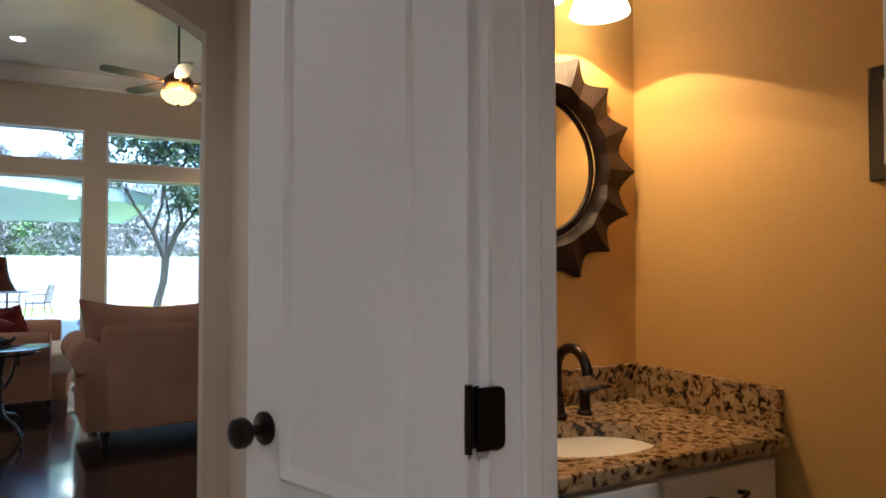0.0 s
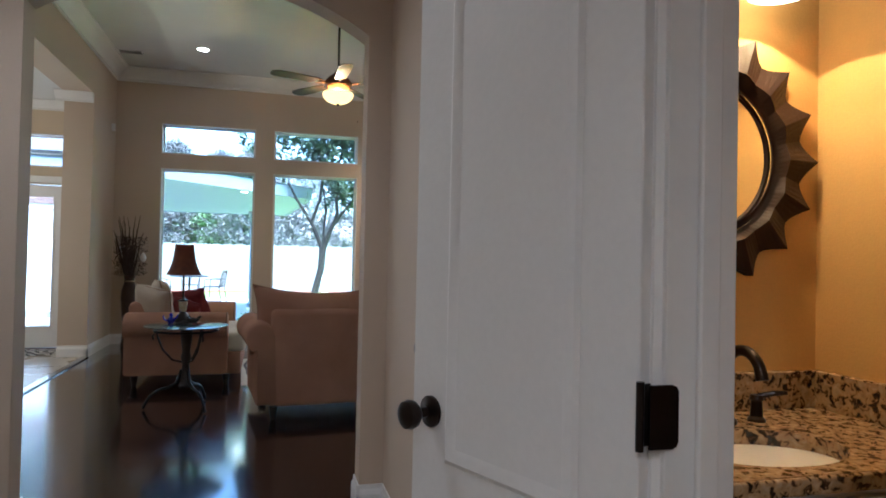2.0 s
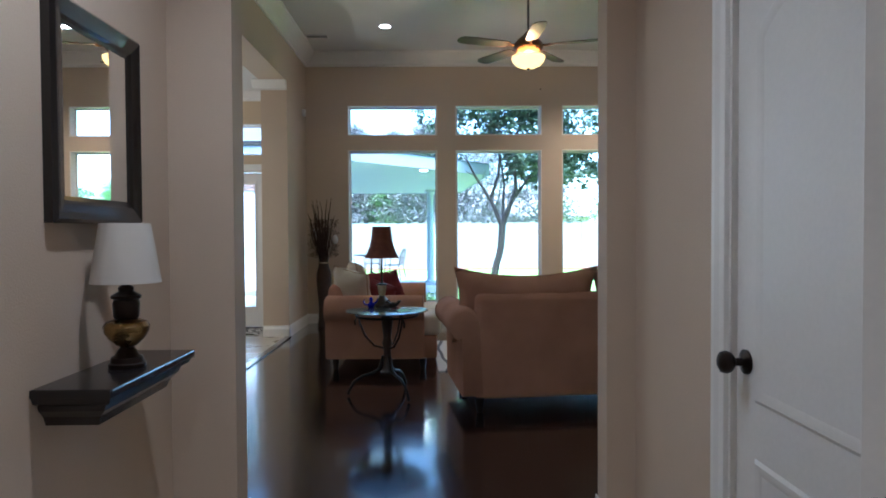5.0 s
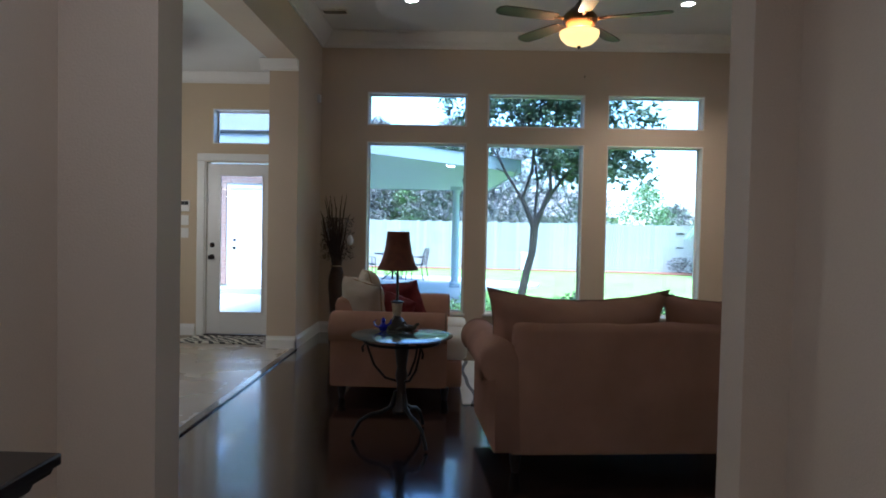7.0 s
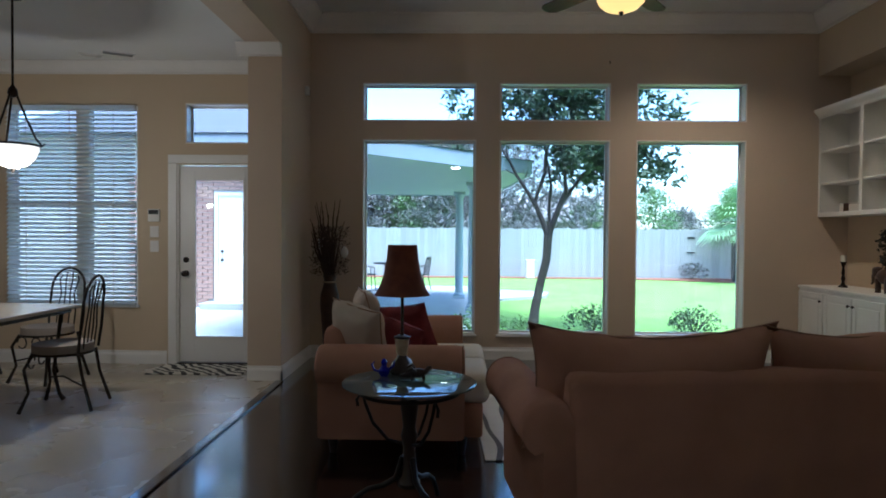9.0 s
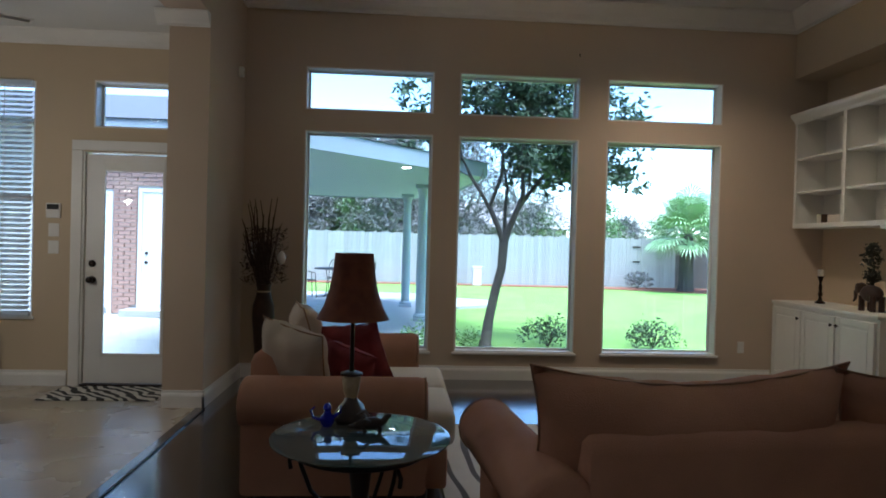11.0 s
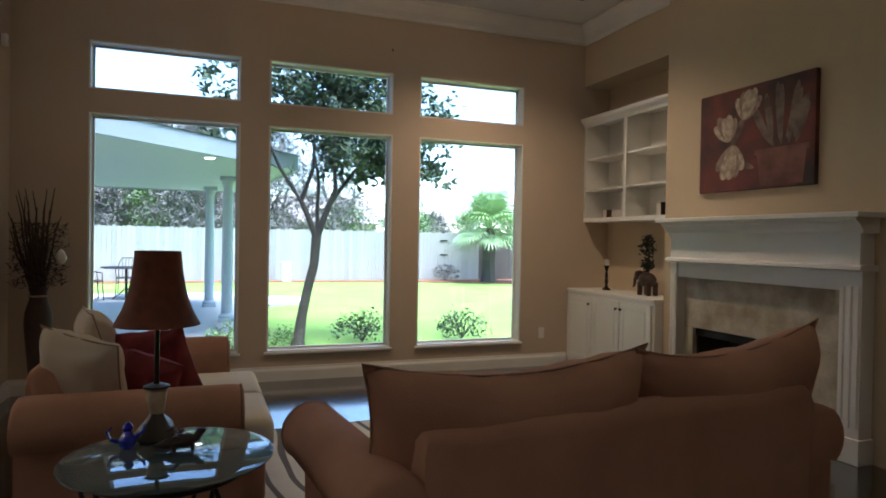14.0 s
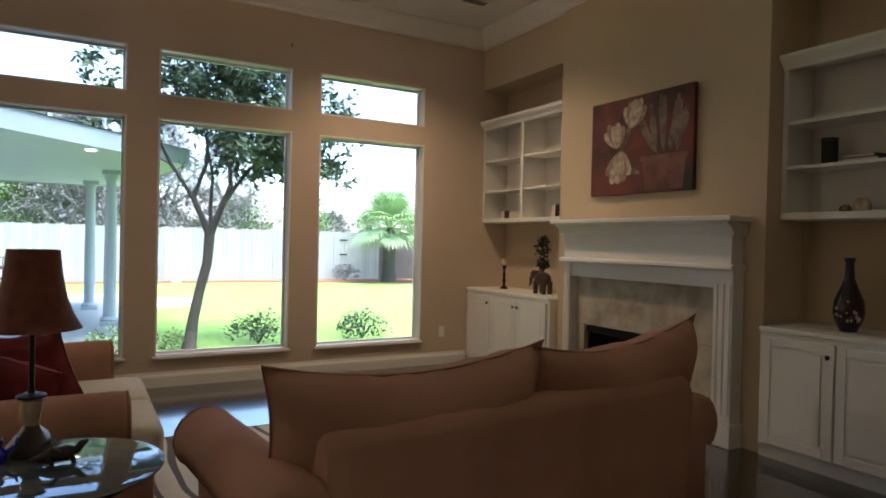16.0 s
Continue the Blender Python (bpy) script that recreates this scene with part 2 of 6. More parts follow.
WIN = [(-0.55, 0.68), (0.93, 2.12), (2.40, 3.57)]
holes = [(a, b, 0.27, 2.38) for a, b in WIN] + [(a, b, 2.58, 2.99) for a, b in WIN]
wall("wall_window", "y", WY, WY + 0.16, LX, 5.0, 0, CZ, M_WALL, holes, "tan painted wall with six windows")
DX0, DX1 = -2.39, -1.53
wall("wall_garden_door", "y", 9.25, 9.40, -6.0, LX - PW, 0, KZ, M_WALL_YELLOW,
     [(DX0, DX1, 0.0, 2.05), (-2.30, -1.60, 2.26, 2.67), (-4.15, -2.79, 0.60, 2.64)], "tan painted breakfast room wall")
wall("wall_pier", "x", LX - PW, LX, 8.55, WY + 0.16, 0, KZ - 0.02, M_WALL, (), "tan painted wall pier beside the windows")
wall("wall_header", "x", LX - PW, LX, 3.44, WY + 0.16, KZ - 0.02, CZ, M_WALL, (), "tan painted header over the wide opening")
wall("wall_kitchen_far", "x", -6.15, -6.0, -2.6, 9.4, 0, KZ, M_WALL_YELLOW, (), "tan painted far wall of the breakfast area")
wall("wall_right", "x", 4.66, 4.80, 6.15, WY, 0, CZ, M_WALL_YELLOW, (), "tan painted back wall of the fireplace alcove")
wall("wall_right_alcove", "x", NX, NX + 0.14, 3.30, 6.15, 0, CZ, M_WALL_YELLOW, (), "tan painted back wall of the near alcove")
wall("wall_chimney", "x", 4.25, 4.658, 6.152, 8.24, 0, CZ, M_WALL_YELLOW, [(6.72, 7.84, 0.0, 0.65)], "tan painted chimney breast")
for n, (a, b) in (("wall_soffit_far", (8.24, WY)), ("wall_soffit_near", (4.62, 6.15))):
    wall(n, "x", RX, 4.66 if a > 7 else NX, a, b, 3.07, CZ, M_WALL_YELLOW, (), "tan painted soffit over the alcove")
wall("wall_right_near", "x", RX, NX, 3.44, 4.62, 0, CZ, M_WALL_YELLOW, (), "tan painted wall near the hall")

# hall wall with a shallow arched opening
AX0, AX1, AZ, RISE = -0.15, 1.305, 2.27, 0.22
half = (AX1 - AX0) / 2
rad = (half * half + RISE * RISE) / (2 * RISE)
ang = math.degrees(math.asin(half / rad))
curve = [(p[0], p[2]) for p in arc(((AX0 + AX1) / 2, 0, AZ + RISE - rad), rad, 90 + ang, 90 - ang, 24)]
wall("wall_hall_left", "y", 3.30, 3.44, -6.0, AX0, 0, KZ - 0.02, M_WALL, (), "tan painted wall left of the arch")
wall("wall_hall_left_upper", "y", 3.30, 3.44, LX, AX0, KZ - 0.02, CZ, M_WALL, (), "tan painted wall above the hall")
wall("wall_hall_right", "y", 3.30, 3.44, AX1, 4.8, 0, CZ, M_WALL, (), "tan painted wall beside the arch")
tagged(part("wall_arch", X(curve + [(AX1, CZ), (AX0, CZ)], "y", 3.30, 3.44), M_WALL), "tan painted arched head over the hall opening", "wall", kind="structure")
HX0, HX1 = -0.40, 1.42
wall("wall_hall_west", "x", HX0 - 0.14, HX0, -2.6, 3.30, 0, 2.75, M_WALL, (), "tan painted hall wall with a mirror")
wall("wall_hall_east", "x", HX1, HX1 + 0.11, -2.6, 3.30, 0, 2.75, M_WALL, [(0.49, 1.072, 0, 2.06), (1.78, 2.50, 0, 2.06)], "painted hall wall with two doorways")
wall("wall_hall_back", "y", -2.75, -2.6, -6.0, 3.0, 0, 3.1, M_WALL, (), "tan painted wall behind the hall")
slab("ceiling_hall", (HX0, -2.6, 2.75), (HX1, 3.30, 2.85), M_CEIL, "white painted hall ceiling", "ceiling")
slab("ceiling_living", (LX - PW, 3.30, CZ), (5.0, WY + 0.16, CZ + 0.12), M_CEIL, "white painted living room ceiling", "ceiling")
slab("ceiling_breakfast", (-6.15, -2.6, KZ), (LX - PW - 0.002, 9.40, KZ + 0.12), M_CEIL, "white painted breakfast area ceiling", "ceiling")
# Unseen slab, added so that no sky light leaks in beside the hall.
slab("ceiling_light_block", (LX - PW - 0.002, -2.6, 2.75), (HX0 - 0.14, 3.30, 2.85), M_CEIL, "unseen ceiling slab added beside the hall to stop light leaks", "ceiling")
# powder room
PX, PY = 2.22, 1.585
wall("wall_powder_mirror", "y", PY, PY + 0.1, HX1 + 0.11, PX + 0.1, 0, 2.75, M_GOLD, (), "golden painted powder room wall behind the vanity")
wall("wall_powder_far", "x", PX, PX + 0.1, -0.9, PY, 0, 2.75, M_GOLD, (), "golden painted powder room side wall")
wall("wall_powder_back", "y", -1.0, -0.9, HX1 + 0.11, PX + 0.1, 0, 2.75, M_GOLD, (), "golden painted powder room wall")
slab("ceiling_powder", (HX1 + 0.11, -0.9, 2.75), (PX + 0.1, PY + 0.1, 2.85), M_CEIL, "white painted powder room ceiling", "ceiling")

# mouldings
run("trim_crown_window", CROWN, (LX, WY), (RX, WY), (0, -1), CZ, "white crown moulding above the windows")
run("trim_crown_header", CROWN, (LX, 3.44), (LX, WY), (1, 0), CZ, "white crown moulding above the header")
run("trim_crown_soffit_far", CROWN, (RX, 8.24), (RX, WY), (-1, 0), CZ, "white crown moulding on the soffit")
run("trim_crown_chimney", CROWN, (4.25, 6.15), (4.25, 8.24), (-1, 0), CZ, "white crown moulding on the chimney breast")
run("trim_crown_soffit_near", CROWN, (RX, 3.44), (RX, 6.15), (-1, 0), CZ, "white crown moulding on the near soffit")
run("trim_crown_entry", CROWN, (LX, 3.44), (RX, 3.44), (0, 1), CZ, "white crown moulding over the arch")
run("trim_crown_kitchen", CROWN, (-6.0, 9.25), (LX - PW, 9.25), (0, -1), KZ, "white crown moulding of the breakfast area", 0.65)
run("trim_crown_pier", CROWN, (LX - PW, 8.55), (LX - PW, 9.25), (-1, 0), KZ, "white crown moulding on the pier side", 0.65)
run("trim_crown_pier_end", CROWN, (LX - PW - 0.09, 8.55), (LX, 8.55), (0, -1), KZ - 0.02, "white crown moulding on the pier end", 0.6)
run("baseboard_window", SKIRT, (LX, WY), (4.14, WY), (0, -1), 0, "white baseboard under the windows")
run("baseboard_pier", SKIRT, (LX, 8.534), (LX, WY), (1, 0), 0, "white baseboard along the pier")
run("baseboard_pier_end", SKIRT, (LX - PW, 8.55), (LX + 0.016, 8.55), (0, -1), 0, "white baseboard on the pier end")
run("baseboard_garden", SKIRT, (-6.0, 9.25), (DX0 - 0.1, 9.25), (0, -1), 0, "white baseboard of the breakfast area")
run("baseboard_chimney_side", SKIRT, (4.234, 6.15), (4.30, 6.15), (0, -1), 0, "white baseboard at the chimney side")
run("baseboard_arch_left", SKIRT, (AX0, 3.284), (AX0, 3.456), (1, 0), 0, "white baseboard in the arch")
run("baseboard_arch_right", SKIRT, (AX1, 3.284), (AX1, 3.456), (-1, 0), 0, "white baseboard in the arch")
run("baseboard_arch_face_left", SKIRT, (HX0, 3.30), (AX0 + 0.016, 3.30), (0, -1), 0, "white baseboard beside the arch")
run("baseboard_arch_face_right", SKIRT, (AX1 - 0.016, 3.30), (HX1, 3.30), (0, -1), 0, "white baseboard beside the arch")
run("baseboard_hall_west", SKIRT, (HX0, -2.6), (HX0, 3.30), (1, 0), 0, "white baseboard along the hall")
run("baseboard_hall_east", SKIRT, (HX1, 1.13), (HX1, 1.70), (-1, 0), 0, "white baseboard between the hall doors")


def window_unit(name, x0, x1, z0, z1, y, label, sill=True, depth=0.034):
    """A fixed light: frame bars and one pane, set into the wall's opening, and a sill."""
    w = thing(name, ((x0 + x1) / 2, y, z0), label, "window", "windows", "structure")
    hw, h = (x1 - x0) / 2, z1 - z0
    lining = bmesh.new()
    g = 0.014
    box(lining, (-hw, -0.003, 0), (-hw + g, 0.115, h), 0.002, 1)
    box(lining, (hw - g, -0.003, 0), (hw, 0.115, h), 0.002, 1)
    box(lining, (-hw + g, -0.003, 0), (hw - g, 0.115, g), 0.002, 1)
    box(lining, (-hw + g, -0.003, h - g), (hw - g, 0.115, h), 0.002, 1)
    part("jamb_lining", lining, M_TRIM, w, "white painted reveal boards")
    fr = bmesh.new()
    f = 0.03
    box(fr, (-hw, 0.116, 0), (-hw + f, 0.116 + depth, h), 0.004, 1)
    box(fr, (hw - f, 0.116, 0), (hw, 0.116 + depth, h), 0.004, 1)
    box(fr, (-hw + f, 0.116, 0), (hw - f, 0.116 + depth, f), 0.004, 1)
    box(fr, (-hw + f, 0.116, h - f), (hw - f, 0.116 + depth, h), 0.004, 1)
    part("window_frame", fr, M_TRIM, w)
    p = part("pane", B((-hw + f, 0.130, f), (hw - f, 0.136, h - f)), M_PANE, w)
    p.visible_shadow = False
    if sill:
        part("window_sill", B((-hw - 0.02, -0.028, -0.022), (hw + 0.02, -0.003, 0.004), 0.006), M_TRIM, w, "white painted window sill")
    return w


k = 1
for a, b in WIN:
    window_unit("window_%d" % k, a, b, 0.27, 2.38, WY, "tall fixed window looking onto the back garden")
    window_unit("window_%d" % (k + 1), a, b, 2.58, 2.99, WY, "wide transom window above the tall window", False)
    k += 2
window_unit("window_7", -2.30, -1.60, 2.26, 2.67, 9.25, "transom window above the garden door", False)
window_unit("window_8", -4.15, -2.79, 0.60, 2.64, 9.25, "breakfast area window behind white blinds")

run("baseboard_hall_closet", SKIRT, (HX1, 2.58), (HX1, 3.284), (-1, 0), 0, "white baseboard beside the closet door")

# ---- ground outside ----
M_GRASS = mat("lawn_grass", (0.15, 0.265, 0.036), 0.9, second=(0.21, 0.345, 0.058), scale=1.2, fine=60, bump=0.6, amount=0.8)
bm = bmesh.new()
rows_y = [(9.86, -0.18), (12.0, -0.18), (16.0, -0.18), (20.0, -0.18), (24.0, -0.18), (28.0, -0.18), (40.0, -0.15), (120.0, -0.10), (900.0, -0.10)]
grid = [[bm.verts.new((x, y, z)) for x in (-500, -60, -20, -8, 0, 8, 20, 60, 500)] for y, z in rows_y]
for a, b in zip(grid, grid[1:]):
    for i in range(8):
        bm.faces.new((a[i], a[i + 1], b[i + 1], b[i]))
tagged(part("ground", bm, M_GRASS), "bright green mown lawn of the back garden", "lawn", kind="structure")

# ---- doors of the hall ----
M_CERAMIC = mat("white_ceramic", (0.70, 0.67, 0.60), 0.12, scale=3, bump=0.0, amount=0.2)


def knob(parent, x, y, z, side):
    """A round bronze knob with its rose, standing off along side * y."""
    bm = bmesh.new()
    prof = [(0.032, 0), (0.032, 0.006), (0.02, 0.010), (0.011, 0.014), (0.010, 0.032), (0.018, 0.036), (0.027, 0.045), (0.030, 0.055), (0.027, 0.066), (0.016, 0.073), (0.004, 0.075)]
    lathe(bm, prof, 20)
    bmesh.ops.rotate(bm, verts=bm.verts[:], matrix=Matrix.Rotation(radians(-90 * side), 3, 'X'))
    bmesh.ops.translate(bm, verts=bm.verts[:], vec=(x, y, z))
    return part("door_knob", bm, M_BRONZE, parent, "dark bronze round knob", 40)


def panel_ring(bm, outline, w, y, d):
    """A raised moulding that follows an outline in x, z on the face at y; d: how far it stands off (signed)."""
    n = len(outline)
    cx, cz = sum(p[0] for p in outline) / n, sum(p[1] for p in outline) / n
    rows = []
    for off, h in ((0, 0), (0.3, 1), (0.7, 0.8), (1.0, 0.15)):
        row = []
        for i, p in enumerate(outline):
            a, b = Vector(outline[i - 1]), Vector(outline[(i + 1) % n])
            p = Vector(p)
            e0, e1 = (p - a).normalized(), (b - p).normalized()
            nrm = Vector((-(e0.y + e1.y), e0.x + e1.x))
            nrm = nrm.normalized() / max(0.5, math.cos(e0.angle(e1, 0) / 2))
            if nrm.dot(Vector((cx, cz)) - p) < 0:
                nrm = -nrm
            q = p + nrm * w * off
            row.append(bm.verts.new((q.x, y + d * h, q.y)))
        rows.append(row)
    for u, v in zip(rows, rows[1:]):
        for i in range(n):
            bm.faces.new((u[i], u[(i + 1) % n], v[(i + 1) % n], v[i]))
    # the raised field
    q = [bm.verts.new((v.co.x, v.co.y, v.co.z)) for v in rows[-1]]
    bm.faces.new(q)


def arched(x0, x1, z0, z1, rise):
    """Outline of a panel with a shallow arched head."""
    top = [(x1 + (x0 - x1) * i / 12, z1 + rise * math.sin(math.pi * i / 12) ** 0.8) for i in range(13)]
    return [(x0, z0), (x1, z0)] + top


def hall_door(name, at, turn, width, label, knob_x, knob_sides):
    d = thing(name, at, label, "door", "hall doors", "structure", turn)
    part("leaf", B((0, -0.0175, 0.01), (width, 0.0175, 2.03), 0.002, 1), M_DOOR, d)
    for s in (-1, 1):
        y = 0.0175 * s
        for nm, o in (("upper_panel", arched(0.11, width - 0.11, 0.80, 1.72, 0.10)), ("lower_panel", arched(0.11, width - 0.11, 0.22, 0.66, 0.0))):
            bm = bmesh.new()
            panel_ring(bm, o, 0.035, y - 0.0005 * s, 0.006 * s)
            part(nm, bm, M_DOOR, d, "", 30)
    for s in knob_sides:
        knob(d, knob_x, 0.0175 * s, 0.895, s)
    return d


TURN1 = math.degrees(math.atan2(0.922, -0.386))
door = hall_door("door_1", (1.397, 1.072, 0), TURN1, 0.56, "white two-panel door standing open into the hall", 0.495, (-1, 1))
for z in (0.26, 0.985, 1.78):
    bm = bmesh.new()
    box(bm, (-0.003, -0.0175, z - 0.045), (0.0, 0.0175, z + 0.045), 0.0)
    tube(bm, [(-0.004, 0.021, z - 0.05), (-0.004, 0.021, z + 0.05)], 0.006, 10)
    part("hinge", bm, M_BRONZE, door, "dark bronze hinge")
door2 = hall_door("door_2", (1.452, 1.785, 0), 90, 0.71, "closed white two-panel closet door in the hall", 0.645, (1,))


def doorway(name, y0, y1, label):
    """Jamb lining, stops and casings of a doorway through the hall's east wall."""
    f = thing(name, (HX1, (y0 + y1) / 2, 0), label, "door frame", "", "structure")
    h, w = (y1 - y0) / 2, 0.018
    for s in (-1, 1):
        part("jamb", B((-0.004, s * h - w if s > 0 else -h, 0), (0.114, h if s > 0 else -h + w, 2.06), 0.001, 1), M_TRIM, f)
        part("door_stop", B((0.045, s * (h - w) - (0.012 if s > 0 else 0), 0), (0.08, s * (h - w) + (0 if s > 0 else 0.012), 2.04), 0.003, 1), M_TRIM, f)
        out = [(0, 0), (-0.012, 0.004), (-0.014, 0.03), (-0.019, 0.05), (-0.02, 0.066), (0, 0.066)]
        for side, bx in ((-1, -0.004), (1, 0.114)):
            o = [(bx + (-u if side < 0 else u) * -1, s * (h - 0.008 + v)) for u, v in out]
            part("casing", X(o, "z", 0, 2.10), M_TRIM, f)
    part("head_jamb", B((-0.004, -h + w, 2.042), (0.114, h - w, 2.06)), M_TRIM, f)
    part("head_casing", B((-0.02, -h - 0.06, 2.10), (-0.004, h + 0.06, 2.166), 0.004), M_TRIM, f)
    return f


fr1 = doorway("door_frame_1", 0.49, 1.072, "white painted jambs and casing of the powder room doorway")
for z in (0.26, 0.985, 1.78):
    part("hinge_leaf", X([(-0.031, z - 0.046), (0.006, z - 0.046), (0.013, z - 0.043), (0.016, z - 0.036), (0.016, z + 0.036), (0.013, z + 0.043), (0.006, z + 0.046), (-0.031, z + 0.046)], "y", 0.2685, 0.2725), M_BRONZE, fr1, "dark bronze hinge leaf")
doorway("door_frame_2", 1.78, 2.50, "white painted casing of the closet door")

# ---- mirror, shelf and lamp in the hall ----
M_MIRROR = mat("mirror_silver", (0.92, 0.93, 0.93), 0.02, 1.0, bump=0.0, amount=0.0)
for n_ in M_MIRROR.node_tree.nodes:
    if n_.type == 'BSDF_PRINCIPLED':
        for l_ in list(n_.inputs["Roughness"].links):
            M_MIRROR.node_tree.links.remove(l_)
        n_.inputs["Roughness"].default_value = 0.01
M_EBONY = mat("black_lacquer_wood", (0.014, 0.012, 0.013), 0.22, scale=5, fine=80, bump=0.02, amount=0.8, coat=0.3)


def framed(name, at, w, h, label, category, bar, depth, material):
    """A wall frame in local x (width), z (height), standing off along -y."""
    t = thing(name, at, label, category, turn=90)
    prof = [(0, 0), (0, depth * 0.7), (bar * 0.15, depth), (bar * 0.4, depth * 0.85), (bar * 0.7, depth * 0.7), (bar * 0.85, depth * 0.5), (bar, depth * 0.4), (bar, 0)]
    bm = bmesh.new()
    rows = []
    for u, d in prof:
        x, z = w / 2 - u, h / 2 - u
        rows.append([bm.verts.new((sx * x, -d, h / 2 + sz * z)) for sx, sz in ((-1, -1), (1, -1), (1, 1), (-1, 1))])
    for a, b in zip(rows, rows[1:]):
        for i in range(4):
            bm.faces.new((a[i], a[(i + 1) % 4], b[(i + 1) % 4], b[i]))
    part("frame", bm, material, t)
    return t


mir = framed("wall_mirror", (HX0, 2.75, 1.265), 0.51, 0.62, "rectangular mirror in a wide black lacquered frame", "mirror", 0.075, 0.035, M_EBONY)
part("mirror_glass", B((-0.195, -0.014, 0.07), (0.195, -0.004, 0.55)), M_MIRROR, mir, "silvered bevelled mirror glass")
sh = thing("wall_shelf", (HX0, 2.70, 0.73), "black lacquered floating shelf with a stepped moulding", "shelf")
part("shelf_board", B((0, -0.285, 0.085), (0.21, 0.285, 0.11), 0.005), M_EBONY, sh)
bm = bmesh.new()
steps = [(0.20, 0.085), (0.195, 0.07), (0.175, 0.06), (0.17, 0.045), (0.15, 0.025), (0.14, 0.0)]
for (d0, z0), (d1, z1) in zip(steps, steps[1:]):
    y0, y1 = 0.285 - (0.21 - d0), 0.285 - (0.21 - d1)
    a = [bm.verts.new(p) for p in ((0, -y0, z0), (d0, -y0, z0), (d0, y0, z0), (0, y0, z0))]
    b = [bm.verts.new(p) for p in ((0, -y1, z1), (d1, -y1, z1), (d1, y1, z1), (0, y1, z1))]
    for i in range(3):
        bm.faces.new((a[i], a[i + 1], b[i + 1], b[i]))
    if z1 == 0.0:
        bm.faces.new(b)
part("moulding", bm, M_EBONY, sh)

M_BRASS = mat("aged_brass", (0.42, 0.28, 0.11), 0.28, 0.9, second=(0.25, 0.15, 0.06), scale=12, fine=90, bump=0.05, amount=0.8)
M_SHADE_W = mat("white_lamp_cloth", (0.64, 0.59, 0.53), 0.9, scale=8, fine=400, bump=0.1, amount=0.3)


def shade_mesh(bm, prof, thick=0.003, seg=32):
    lathe(bm, prof + [(r - thick, z) for r, z in prof[::-1]] + [prof[0]], seg, cap=False)
    bmesh.ops.remove_doubles(bm, verts=bm.verts[:], dist=1e-5)
    return bm


lamp = thing("table_lamp", (-0.285, 2.70, 0.841), "small brass urn table lamp with a white cloth shade", "lamp")
part("base", L([(0.052, 0), (0.052, 0.012), (0.046, 0.016), (0.044, 0.03), (0.034, 0.036), (0.026, 0.05), (0.018, 0.06)], 28), M_BRONZE, lamp, "dark bronze turned foot", 35)
part("urn", L([(0.018, 0.06), (0.03, 0.066), (0.05, 0.085), (0.062, 0.105), (0.064, 0.122), (0.056, 0.135), (0.03, 0.142)], 28), M_BRASS, lamp, "polished brass urn body", 35)
part("neck", L([(0.03, 0.142), (0.036, 0.15), (0.038, 0.19), (0.034, 0.20), (0.042, 0.205), (0.042, 0.212), (0.02, 0.225), (0.022, 0.235), (0.01, 0.245), (0.008, 0.30)], 24), M_BRONZE, lamp, "dark bronze neck", 35)
part("shade", shade_mesh(bmesh.new(), [(0.098, 0.25), (0.07, 0.425)]), M_SHADE_W, lamp, "white tapered cloth shade", 40)

# ---- powder room ----


def granite():
    m = mat("granite", (0.62, 0.47, 0.27), 0.12, bump=0.0, amount=0.4)
    n, l = m.node_tree.nodes, m.node_tree.links
    b = n["Principled BSDF"]
    co = n.new("ShaderNodeTexCoord")
    v = n.new("ShaderNodeTexVoronoi")
    v.inputs["Scale"].default_value = 48
    ns = n.new("ShaderNodeTexNoise")
    ns.inputs["Scale"].default_value, ns.inputs["Detail"].default_value, ns.inputs["Distortion"].default_value = 58, 6, 0.8
    l.new(co.outputs["Object"], ns.inputs["Vector"])
    l.new(co.outputs["Object"], v.inputs["Vector"])
    r = n.new("ShaderNodeValToRGB")
    e = r.color_ramp.elements
    e[0].position, e[0].color = 0.37, (0.02, 0.014, 0.01, 1)
    e[1].position, e[1].color = 0.70, (0.47, 0.36, 0.22, 1)
    for p, c in ((0.43, (0.09, 0.05, 0.028, 1)), (0.47, (0.36, 0.23, 0.11, 1)), (0.56, (0.39, 0.27, 0.135, 1))):
        x = e.new(p)
        x.color = c
    l.new(ns.outputs["Fac"], r.inputs[0])
    mx = n.new("ShaderNodeMix")
    mx.data_type, mx.blend_type = 'RGBA', 'MULTIPLY'
    mx.inputs[0].default_value = 0.7
    l.new(r.outputs[0], mx.inputs[6])
    l.new(v.outputs["Distance"], mx.inputs[7])
    mx.clamp_result = False
    br = n.new("ShaderNodeMapRange")
    br.inputs["From Max"].default_value, br.inputs["To Min"].default_value, br.inputs["To Max"].default_value = 0.7, 0.6, 1.15
    l.new(v.outputs["Distance"], br.inputs["Value"])
    l.new(br.outputs["Result"], mx.inputs[7])
    l.new(mx.outputs[2], b.inputs["Base Color"])
    return m


